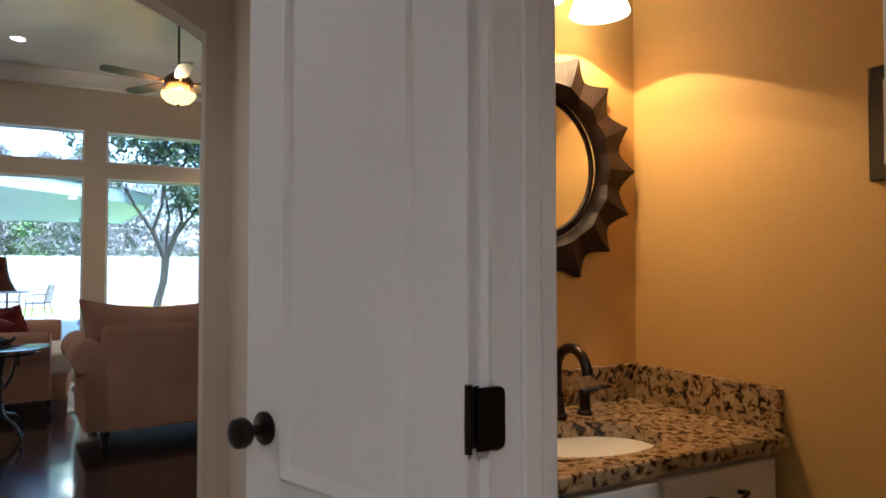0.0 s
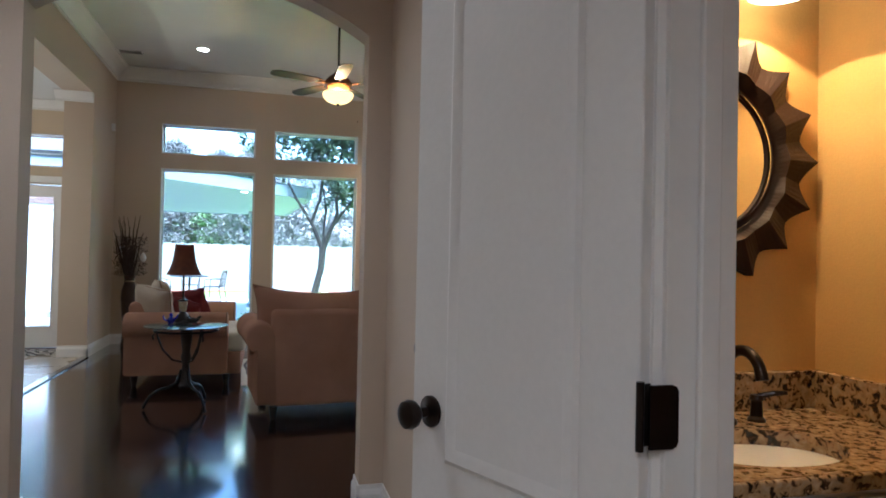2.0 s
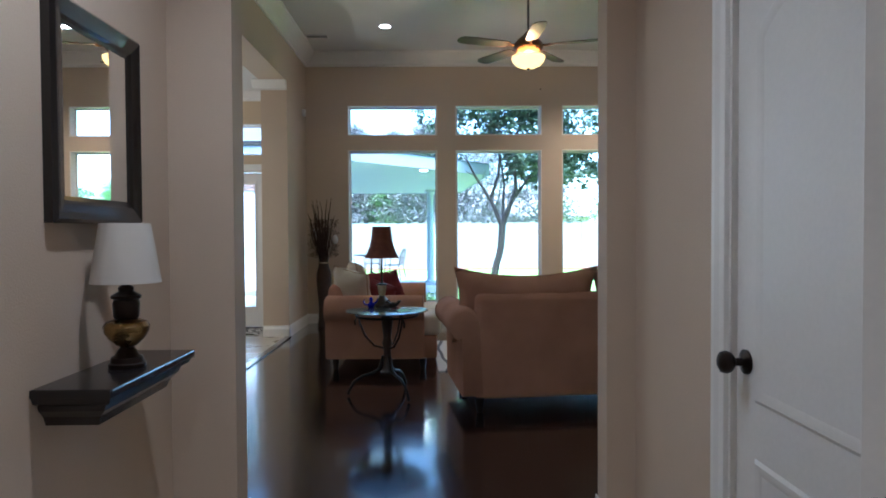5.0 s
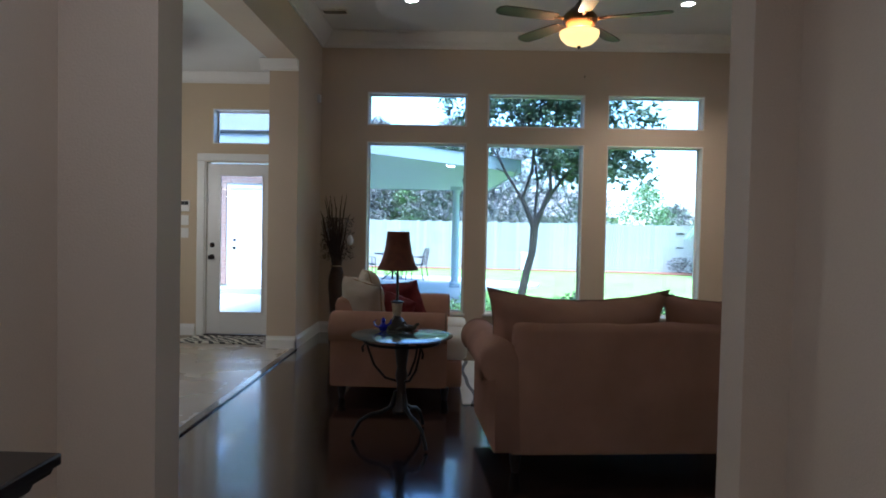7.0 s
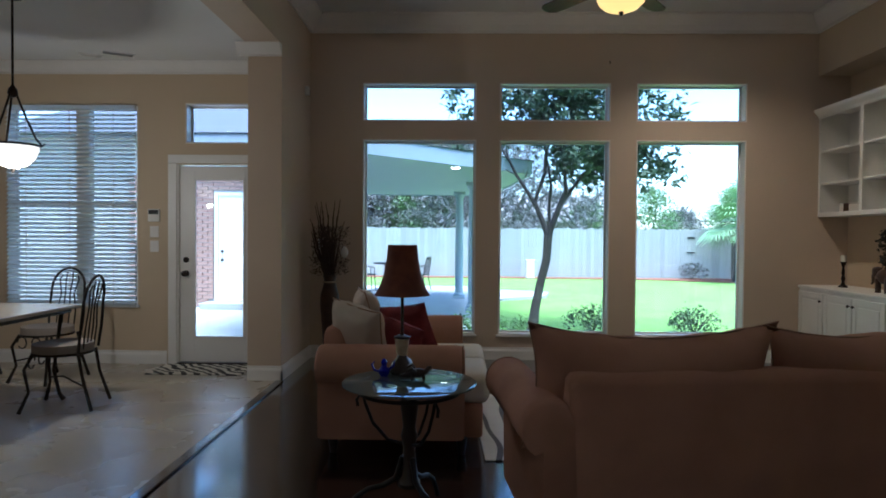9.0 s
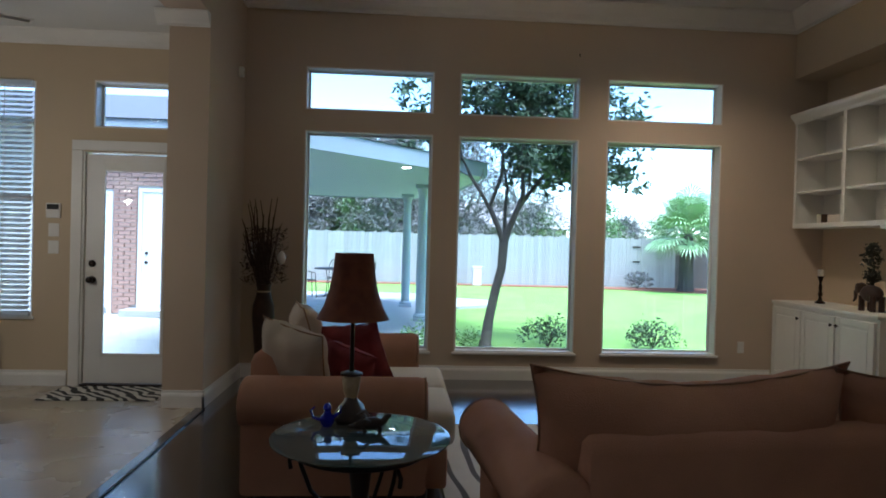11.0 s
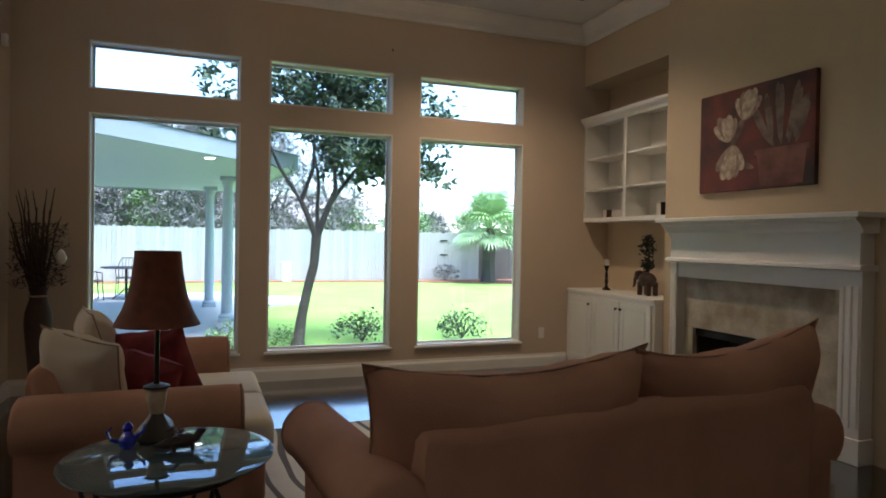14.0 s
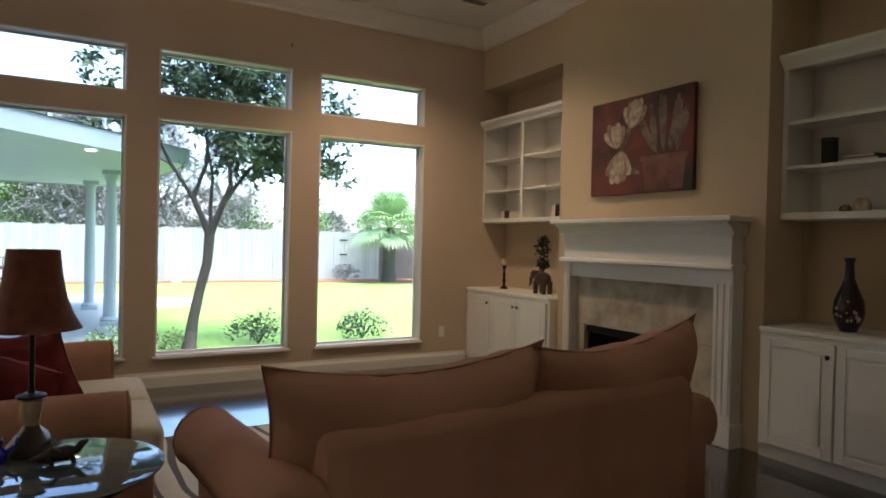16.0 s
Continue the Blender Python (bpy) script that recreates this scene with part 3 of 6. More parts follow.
M_GRANITE = granite()
VX0, VF = HX1 + 0.112, 1.135
van = thing("vanity_cabinet", (1.87, PY, 0), "cream painted vanity cabinet under the granite top", "cabinet")
part("body", B((VX0 - 1.87, VF + 0.03 - PY, 0.0), (0.33, -0.002, 0.82)), M_CAB, van)
for a, b in ((VX0 - 1.86, -0.02), (-0.01, 0.32)):
    dr = part("door", B((a, VF + 0.01 - PY, 0.12), (b, VF + 0.0295 - PY, 0.60), 0.004), M_CAB, van)
    dw = part("drawer", B((a, VF + 0.01 - PY, 0.63), (b, VF + 0.0295 - PY, 0.80), 0.004), M_CAB, van)
    m_ = (a + b) / 2
    part("handle", T([(m_ - 0.045, VF + 0.01 - PY, 0.745), (m_ - 0.045, VF - 0.012 - PY, 0.75), (m_ - 0.02, VF - 0.018 - PY, 0.74), (m_ + 0.02, VF - 0.018 - PY, 0.74), (m_ + 0.045, VF - 0.012 - PY, 0.75), (m_ + 0.045, VF + 0.01 - PY, 0.745)], 0.005), M_BRONZE, dw, "dark bronze curved pull", 50)
ct = thing("vanity_countertop", (1.80, 1.30, 0.82), "polished speckled granite vanity top with backsplash", "countertop")
# top with an oval cut for the basin
bm = bmesh.new()
SEG = 48
hole = [(0.175 * math.cos(2 * math.pi * i / SEG), -0.0 + 0.125 * math.sin(2 * math.pi * i / SEG)) for i in range(SEG)]
x0, x1, y0, y1 = VX0 - 1.80, PX - 1.80, VF - 1.30, PY - 1.30


def edge_pt(a):
    c, s = math.cos(a), math.sin(a)
    k = min((x1 if c > 0 else x0) / c if abs(c) > 1e-6 else 1e9, (y1 if s > 0 else y0) / s if abs(s) > 1e-6 else 1e9)
    return (c * k, s * k)


angles = sorted([2 * math.pi * i / SEG for i in range(SEG)] + [math.atan2(y, x) % (2 * math.pi) for x in (x0, x1) for y in (y0, y1)])
rows = []
for z in (0.0, 0.032):
    rows.append(([bm.verts.new((0.175 * math.cos(a), 0.125 * math.sin(a), z)) for a in angles], [bm.verts.new((*edge_pt(a), z)) for a in angles]))
N_ = len(angles)
for i in range(N_):
    j = (i + 1) % N_
    for h, o in rows:
        bm.faces.new((h[i], h[j], o[j], o[i]))
    bm.faces.new((rows[0][0][i], rows[0][0][j], rows[1][0][j], rows[1][0][i]))
    bm.faces.new((rows[0][1][i], rows[0][1][j], rows[1][1][j], rows[1][1][i]))
part("slab", bm, M_GRANITE, ct)
part("front_edge", B((x0, y0 - 0.012, 0.0), (x1 - 0.01, y0, 0.032), 0.006, 3), M_GRANITE, ct)
part("backsplash", B((x0, y1 - 0.02, 0.032), (x1 - 0.02, y1, 0.125), 0.003), M_GRANITE, ct)
part("side_splash", B((x1 - 0.02, y0 + 0.01, 0.032), (x1, y1, 0.125), 0.003), M_GRANITE, ct)
basin = thing("sink_basin", (1.80, 1.30, 0.845), "white oval undermount ceramic sink", "sink")
bm = bmesh.new()
rws = []
for r, z in ((1.02, -0.026), (1.0, -0.03), (0.93, -0.06), (0.75, -0.11), (0.4, -0.14), (0.08, -0.145)):
    rws.append([bm.verts.new((0.178 * r * math.cos(2 * math.pi * i / 40), 0.128 * r * math.sin(2 * math.pi * i / 40), z)) for i in range(40)])
for a, b in zip(rws, rws[1:]):
    for i in range(40):
        bm.faces.new((a[i], a[(i + 1) % 40], b[(i + 1) % 40], b[i]))
bm.faces.new(rws[-1])
part("bowl", bm, M_CERAMIC, basin, "", 60)
part("drain", L([(0.022, -0.146), (0.022, -0.142), (0.012, -0.141)], 16), M_BRONZE, basin, "dark bronze drain")
fc = thing("faucet", (1.86, 1.475, 0.852), "dark bronze gooseneck faucet with lever handles", "faucet")
part("body", L([(0.026, 0), (0.026, 0.008), (0.019, 0.014), (0.016, 0.05), (0.018, 0.055), (0.013, 0.06)], 20), M_BRONZE, fc, "", 40)
part("spout", T([(0, 0, 0.05), (0, 0, 0.11)] + arc((0, -0.055, 0.115), 0.055, 0, 165, 12, "yz") + [(0, -0.112, 0.115)], [0.012] * 14 + [0.013] * 2, 12), M_BRONZE, fc, "", 50)
for s in (-1, 1):
    h_ = part("handle", L([(0.02, 0), (0.02, 0.006), (0.014, 0.012), (0.012, 0.045), (0.016, 0.05), (0.012, 0.06)], 18, (s * 0.085, 0.0, 0)), M_BRONZE, fc, "", 40)
    part("lever", T([(s * 0.085, 0, 0.055), (s * 0.115, -0.02, 0.066), (s * 0.14, -0.03, 0.068)], [0.007, 0.006, 0.005]), M_BRONZE, h_)

sb = thing("scalloped_mirror", (1.882, PY, 1.470), "round mirror in a scalloped dark bronze sunburst frame", "mirror")
bm = bmesh.new()
NP, SUB = 16, 8
inner, ridge, outer = [], [], []
for i in range(NP * SUB):
    a = 2 * math.pi * i / (NP * SUB)
    f = (i % SUB) / SUB
    tip = abs(2 * f - 1)                              # 1 on a point, 0 between
    ro = 0.276 + 0.036 * tip ** 1.8
    lift = 0.012 + 0.03 * (tip ** 1.3)
    for lst, r, y in ((inner, 0.196, -0.012), (ridge, 0.215, -0.03 - 0.012 * tip), (outer, ro, -0.004 - lift * 0.6)):
        lst.append(bm.verts.new((r * math.cos(a), y, r * math.sin(a))))
back = [bm.verts.new((v.co.x, 0, v.co.z)) for v in outer]
n_ = NP * SUB
for i in range(n_):
    j = (i + 1) % n_
    for a, b in ((inner, ridge), (ridge, outer), (outer, back)):
        bm.faces.new((a[i], a[j], b[j], b[i]))
M_MFRAME = mat("hammered_bronze", (0.034, 0.018, 0.013), 0.5, 0.0, second=(0.022, 0.012, 0.009), scale=9, fine=120, bump=0.08, amount=0.8, spec=0.18)
part("frame", bm, M_MFRAME, sb)
bm = L([(0.19, -0.02), (0.186, -0.027), (0.178, -0.027), (0.175, -0.018)], 64, cap=False)
bmesh.ops.rotate(bm, verts=bm.verts[:], matrix=Matrix.Rotation(radians(90), 3, 'X'))
bmesh.ops.translate(bm, verts=bm.verts[:], vec=(0, -0.045, 0))
part("inner_bead", bm, M_MFRAME, sb, "", 40)
bm = L([(0.19, 0), (0.19, 0.008)], 64)
bmesh.ops.rotate(bm, verts=bm.verts[:], matrix=Matrix.Rotation(radians(90), 3, 'X'))
bmesh.ops.translate(bm, verts=bm.verts[:], vec=(0, -0.004, 0))
part("mirror_glass", bm, M_MIRROR, sb, "round silvered mirror glass")

VZ = 1.93
M_MILK = glow("lit_frosted_shade", (1.0, 0.74, 0.38), 0.75)
sc = thing("vanity_light", (1.90, PY, VZ), "bronze vanity light with lit frosted glass shades", "lamp")
part("back_plate", B((-0.16, -0.02, -0.01), (0.16, -0.002, 0.06), 0.008), M_BRONZE, sc)
for x in (-0.10, 0.10):
    a_ = part("arm", T([(x, -0.02, 0.03), (x, -0.09, 0.05), (x, -0.11, 0.02)], 0.007), M_BRONZE, sc)
    part("shade", shade_mesh(bmesh.new(), [(0.03, 0.02), (0.05, -0.02), (0.075, -0.085)], 0.004, 28), M_MILK, a_, "lit frosted glass bell shade", 50).location = (x, -0.11, 0)
    spot("vanity_bulb", (1.90 + x, PY - 0.11, VZ - 0.10), 0.88, (1.0, 0.61, 0.23), 0.006, 124, 0.06)
art = thing("framed_picture", (PX, 0.93, 1.37), "small picture in a black frame on the golden wall", "picture", turn=-90)
part("frame", B((-0.02, -0.02, 0), (0.36, 0.0, 0.22), 0.004), M_EBONY, art)
part("print", B((0.01, -0.022, 0.03), (0.33, -0.02, 0.19)), M_SHADE_W, art, "pale print")

# ---- sofas ----
M_SOFA = mat("tan_chenille", (0.485, 0.268, 0.182), 0.92, second=(0.405, 0.216, 0.146), scale=3, fine=260, bump=0.35, amount=0.7, spec=0.2)
M_SEAT = mat("cream_chenille", (0.72, 0.66, 0.55), 0.92, scale=3, fine=260, bump=0.35, amount=0.6, spec=0.2)
M_PIPE = mat("dark_piping", (0.29, 0.175, 0.115), 0.85, scale=10, fine=200, bump=0.2)
M_RED = mat("maroon_velvet", (0.28, 0.035, 0.042), 0.8, second=(0.15, 0.015, 0.02), scale=7, fine=220, bump=0.25, amount=0.8)
M_LEG = mat("dark_wood_leg", (0.025, 0.015, 0.011), 0.35, scale=8, fine=60, stretch=(1, 1, 0.3), bump=0.05)


def pillow(w, h, d, pinch=0.12, n=14, sag=0.0):
    """A stuffed cushion in local x (width), z (height), y (thickness), with pointed corners; z from 0."""
    bm = bmesh.new()
    sides = []
    for s in (-1, 1):
        grid = []
        for i in range(n + 1):
            row = []
            for j in range(n + 1):
                u, v = 2 * i / n - 1, 2 * j / n - 1
                x = u * w / 2 * (1 - pinch * (1 - v * v) * abs(u) ** 3 * 0.6)
                z = v * h / 2 * (1 - pinch * (1 - u * u) * abs(v) ** 3 * 0.6)
                th = d / 2 * ((1 - u ** 4) * (1 - v ** 4)) ** 0.55
                wob = 0.014 * noise.noise(Vector((u * 1.7 + w * 9, v * 1.7 + h * 5, s))) + 0.006 * noise.noise(Vector((u * 5 * w / 0.5 + 3, v * 4, s * 3 + w)))
                z += 0.008 * noise.noise(Vector((u * 3.5 * w / 0.5, w * 7, 1.0))) * (v + 1) * (1 - u * u)
                z -= sag * (1 - u * u) * (v + 1) / 2
                row.append(bm.verts.new((x, s * (th + (wob if th > 0 else 0)), h / 2 + z)))
            grid.append(row)
        for i in range(n):
            for j in range(n):
                bm.faces.new((grid[i][j], grid[i + 1][j], grid[i + 1][j + 1], grid[i][j + 1]))
        sides.append(grid)
    bmesh.ops.remove_doubles(bm, verts=bm.verts[:], dist=1e-4)
    return bm


def rim(w, h, pinch=0.12, n=14, sag=0.0):
    pts = []
    for u, v in [(2 * i / n - 1, -1) for i in range(n)] + [(1, 2 * i / n - 1) for i in range(n)] + [(1 - 2 * i / n, 1) for i in range(n)] + [(-1, 1 - 2 * i / n) for i in range(n + 1)]:
        x = u * w / 2 * (1 - pinch * (1 - v * v) * abs(u) ** 3 * 0.6)
        z = v * h / 2 * (1 - pinch * (1 - u * u) * abs(v) ** 3 * 0.6) - sag * (1 - u * u) * (v + 1) / 2
        pts.append((x, 0, h / 2 + z))
    return pts


def arm_outline(w, h, roll):
    """Cross-section of a rolled arm: x across from the inside (0) outwards, z up."""
    r = roll
    cx, cz = w - r, h - r
    pts = [(0.0, 0.12), (w - r * 0.85, 0.12), (w - r * 0.80, cz - r * 0.75)]
    pts += [(cx + r * math.cos(radians(a)), cz + r * math.sin(radians(a))) for a in range(-60, 181, 20)]
    pts += [(max(0.0, cx - r), cz - r * 0.6)]
    return pts


def sofa(name, at, turn, length, depth, label, n_seat, arm_w, back_h, arm_h, seat_mat, over=-0.01):
    """A rolled-arm sofa: local x along its length, back at y = 0, front at y = depth; over: how far the back runs over the arms."""
    s = thing(name, at, label, "sofa", turn=turn)
    hl = length / 2
    inner = hl - arm_w
    # base
    part("base", B((-inner, 0.05, 0.09), (inner, depth + 0.01, 0.30), 0.02), M_SOFA, s, "", 40)
    # back with a soft rounded top
    o = [(0.0, 0.12), (0.0, back_h - 0.05), (0.012, back_h - 0.018), (0.04, back_h), (0.11, back_h), (0.15, back_h - 0.02), (0.19, back_h - 0.10), (0.23, 0.34), (0.23, 0.12)]
    bl = inner + over
    bm = bmesh.new()
    rows = []
    for x, k in ((-bl, 0.96), (-bl + 0.015, 0.99), (-bl + 0.05, 1.0), (0, 1.0), (bl - 0.05, 1.0), (bl - 0.015, 0.99), (bl, 0.96)):
        rows.append([bm.verts.new((x, 0.115 + (y - 0.115) * k, 0.09 + (z - 0.09) * k)) for y, z in o])
    for a, b in zip(rows, rows[1:]):
        for i in range(len(o)):
            bm.faces.new((a[i], a[(i + 1) % len(o)], b[(i + 1) % len(o)], b[i]))
    bm.faces.new(rows[0][::-1])
    bm.faces.new(rows[-1])
    part("backrest", bm, M_SOFA, s, "", 50)
    # arms
    for sg in (-1, 1):
        prof = [(sg * (inner + u), z) for u, z in arm_outline(arm_w, arm_h, arm_w * 0.46)]
        bm = bmesh.new()
        rows = []
        for y, k in ((0.0, 0.93), (0.012, 0.985), (0.04, 1.0), (depth - 0.15, 1.0), (depth - 0.12, 0.985), (depth - 0.105, 0.93)):
            cx = sg * (inner + arm_w * 0.5)
            rows.append([bm.verts.new((cx + (x - cx) * k, y, arm_h * 0.5 + (z - arm_h * 0.5) * k)) for x, z in prof])
        for a, b in zip(rows, rows[1:]):
            for i in range(len(prof)):
                bm.faces.new((a[i], a[(i + 1) % len(prof)], b[(i + 1) % len(prof)], b[i]))
        bm.faces.new(rows[0][::-1])
        bm.faces.new(rows[-1])
        a_ = part("arm", bm, M_SOFA, s, "", 50)
        ring = [(cx + (x - cx) * 0.985, depth - 0.116, arm_h * 0.5 + (z - arm_h * 0.5) * 0.985) for x, z in prof[2:]]
        part("piping", T(ring, 0.006, 6), M_PIPE, a_)
    # seat cushions
    w = 2 * inner / n_seat
    for i in range(n_seat):
        x = -inner + w * (i + 0.5)
        c = B((x - w / 2 + 0.004, 0.19, 0.30), (x + w / 2 - 0.004, depth + 0.05, 0.475), 0.045, 4)
        for v in c.verts:
            if v.co.z > 0.40:
                v.co.z += 0.02 * (1 - ((v.co.x - x) / (w / 2)) ** 2)
        part("seat_cushion", c, seat_mat, s, "plump box seat cushion", 60)
    for sx in (-1, 1):
        for y in (0.07, depth - 0.12):
            part("leg", L([(0.02, 0.0), (0.03, 0.06), (0.034, 0.10)], 12, (sx * (inner + 0.02), y, 0)), M_LEG, s, "dark turned wooden foot", 40)
    return s


def loose_pillow(name, at, w, h, d, rot, material, label, category="cushion", piping=M_PIPE, sag=0.0, pinch=0.12):
    p = new(name)
    p.matrix_world = pose(*at, *rot)
    tagged(p, label, category, "")
    part("cover", pillow(w, h, d, pinch, 16, sag), material, p, "", 60)
    part("piping", T(rim(w, h, pinch, 16, sag), 0.0038, 6), piping, p)
    return p


SX, SY = 1.718, 5.20
sofa("sofa", (SX, SY, 0), 6, 2.00, 0.96, "tan chenille sofa with rolled arms and loose back cushions", 2, 0.24, 0.82, 0.73, M_SEAT, 0.05)
# big back cushions that lean over the backrest
loose_pillow("back_cushion", (1.265, 5.40, 0.46), 1.03, 0.55, 0.27, (12, 0, 5.5), M_SOFA, "large tan back cushion with dark piping on the sofa", sag=0.045, pinch=0.16)
loose_pillow("back_cushion", (2.245, 5.50, 0.45), 0.97, 0.58, 0.27, (12, -4, 6), M_SOFA, "large tan back cushion with dark piping on the sofa", sag=0.055, pinch=0.17)

sofa("loveseat", (-0.34, 7.26, 0), -90, 1.72, 0.98, "tan rolled-arm loveseat with pale seat cushions", 2, 0.25, 0.77, 0.685, M_SEAT)
M_CREAM = mat("cream_pillow_cloth", (0.56, 0.48, 0.385), 0.92, scale=4, fine=240, bump=0.3, amount=0.6)
loose_pillow("throw_pillow", (-0.11, 6.80, 0.500), 0.40, 0.44, 0.19, (20, 10, -34), M_CREAM, "square cream pillow leaning on the loveseat back")
loose_pillow("throw_pillow", (-0.06, 7.34, 0.500), 0.46, 0.47, 0.17, (18, 0, -76), M_CREAM, "square cream pillow leaning on the loveseat back")
loose_pillow("throw_pillow", (0.12, 6.93, 0.515), 0.31, 0.30, 0.13, (24, 16, -22), M_RED, "small maroon velvet pillow with a fringe", piping=M_RED)
loose_pillow("throw_pillow", (0.20, 7.22, 0.515), 0.38, 0.38, 0.14, (24, -8, -24), M_RED, "maroon velvet pillow with gold embroidery", piping=M_RED)

# ---- round glass table with its lamp ----
M_TGLASS = glassy("table_glass", (0.42, 0.60, 0.65), 0.0, False)
# The bluish diffuse share stands in for sky and walls mirrored in the top.
M_TGLASS.node_tree.nodes["Principled BSDF"].inputs["Transmission Weight"].default_value = 0.88
M_TGLASS.node_tree.nodes["Principled BSDF"].inputs["IOR"].default_value = 2.2
M_TIRON = mat("dark_pewter", (0.022, 0.020, 0.019), 0.4, 0.6, scale=12, bump=0.04)
TX, TY, TZ = 0.266, 5.70, 0.655
tb = thing("side_table", (TX, TY, 0), "round glass side table with dark wood pedestal and pewter legs", "table")
part("tabletop", L([(0.0005, TZ - 0.016), (0.294, TZ - 0.016), (0.314, TZ - 0.010), (0.314, TZ - 0.005), (0.284, TZ), (0.0005, TZ)], 72, cap=False), M_TGLASS, tb, "thick clear bevelled glass disc", 25)
part("ring", T(arc((0, 0, TZ - 0.045), 0.235, 0, 360, 40, "xy"), 0.009, 8), M_TIRON, tb, "pewter ring under the glass", 50)
part("pedestal", L([(0.05, 0.16), (0.055, 0.18), (0.035, 0.21), (0.028, 0.34), (0.04, 0.40), (0.03, 0.44), (0.045, 0.56), (0.05, TZ - 0.017)], 20), M_LEG, tb, "dark turned wooden pedestal", 40)
for i in range(3):
    a = radians(-55 + 120 * i)
    c, s_ = math.cos(a), math.sin(a)
    pts = [(r * c, r * s_, z) for r, z in ((0.03, 0.30), (0.06, 0.20), (0.12, 0.165), (0.19, 0.15), (0.25, 0.11), (0.285, 0.05), (0.30, 0.012))]
    part("leg", T(pts, [0.014, 0.014, 0.013, 0.012, 0.011, 0.011, 0.012], 8), M_TIRON, tb, "curved pewter leg", 50)
    pts = [(r * c, r * s_, z) for r, z in ((0.03, 0.36), (0.10, 0.38), (0.17, 0.46), (0.205, 0.55), (0.22, TZ - 0.05), (0.245, 0.57), (0.24, 0.54))]
    part("bracket", T(pts, 0.008, 8), M_TIRON, tb, "curled pewter bracket", 50)

M_RSHADE = mat("rust_brown_shade", (0.20, 0.055, 0.022), 0.75, second=(0.13, 0.035, 0.018), scale=16, fine=200, bump=0.15, amount=0.9)
M_CRYSTAL = mat("pale_onyx", (0.62, 0.52, 0.36), 0.15, second=(0.45, 0.33, 0.2), scale=18, fine=80, bump=0.02, amount=0.7)
tl = thing("table_lamp", (0.215, 5.87, TZ + 0.001), "table lamp with a rust brown bell shade and dark twig base", "lamp")
bm = L([(0.07, 0), (0.075, 0.012), (0.06, 0.03), (0.045, 0.05), (0.03, 0.075), (0.022, 0.09)], 20)
for v in bm.verts:
    v.co += v.co.normalized() * 0.012 * noise.noise(v.co * 45)
part("base", bm, M_LEG, tl, "dark carved foot", 30)
part("urn", L([(0.022, 0.088), (0.028, 0.10), (0.032, 0.13), (0.036, 0.165), (0.03, 0.17)], 24), M_CRYSTAL, tl, "pale stone section", 40)
part("collar", L([(0.03, 0.17), (0.042, 0.174), (0.042, 0.18), (0.02, 0.188)], 24), M_BRONZE, tl, "dark bronze collar", 40)
part("stem", L([(0.012, 0.185), (0.008, 0.20), (0.008, 0.46)], 12), M_BRONZE, tl, "", 40)
part("shade", shade_mesh(bmesh.new(), [(0.137, 0.385), (0.132, 0.393), (0.111, 0.433), (0.092, 0.49), (0.080, 0.555), (0.072, 0.632)], 0.003, 36), M_RSHADE, tl, "rust brown flared bell shade", 40)

M_BLUE = mat("cobalt_glass", (0.01, 0.012, 0.45), 0.08, scale=20, bump=0.0, coat=0.5)
bg = thing("blue_figurine", (0.135, 5.80, TZ), "small cobalt blue glass figurine on the table", "figurine")
bm = bmesh.new()
lathe(bm, [(0.018, 0), (0.026, 0.012), (0.028, 0.03), (0.016, 0.045), (0.012, 0.055), (0.017, 0.065), (0.010, 0.08), (0.002, 0.085)], 16)
tube(bm, [(0.02, 0, 0.03), (0.045, 0, 0.05), (0.05, 0, 0.075)], [0.007, 0.006, 0.002], 8)
tube(bm, [(-0.02, 0, 0.02), (-0.05, 0, 0.03), (-0.06, 0, 0.055), (-0.045, 0, 0.07)], [0.006, 0.006, 0.005, 0.002], 8)
part("body", bm, M_BLUE, bg, "", 40)
dg = thing("dragon_figurine", (0.295, 5.73, TZ), "small dark bronze dragon figurine on the table", "figurine")
bm = bmesh.new()
tube(bm, [(-0.08, 0.02, 0.014), (-0.05, 0, 0.02), (-0.02, 0, 0.028), (0.02, 0, 0.03), (0.045, 0, 0.035), (0.06, 0, 0.055), (0.075, 0, 0.06)], [0.004, 0.014, 0.022, 0.024, 0.014, 0.012, 0.006], 10)
for x, y in ((-0.025, 0.016), (-0.025, -0.016), (0.03, 0.016), (0.03, -0.016)):
    tube(bm, [(x, y, 0.025), (x + 0.008, y * 1.4, 0.002)], [0.008, 0.006], 6)
for s in (-1, 1):
    tube(bm, [(0, s * 0.015, 0.04), (-0.02, s * 0.05, 0.06), (-0.05, s * 0.06, 0.045)], [0.006, 0.008, 0.002], 6)
part("body", bm, M_LEG, dg, "", 40)

# ---- rug ----


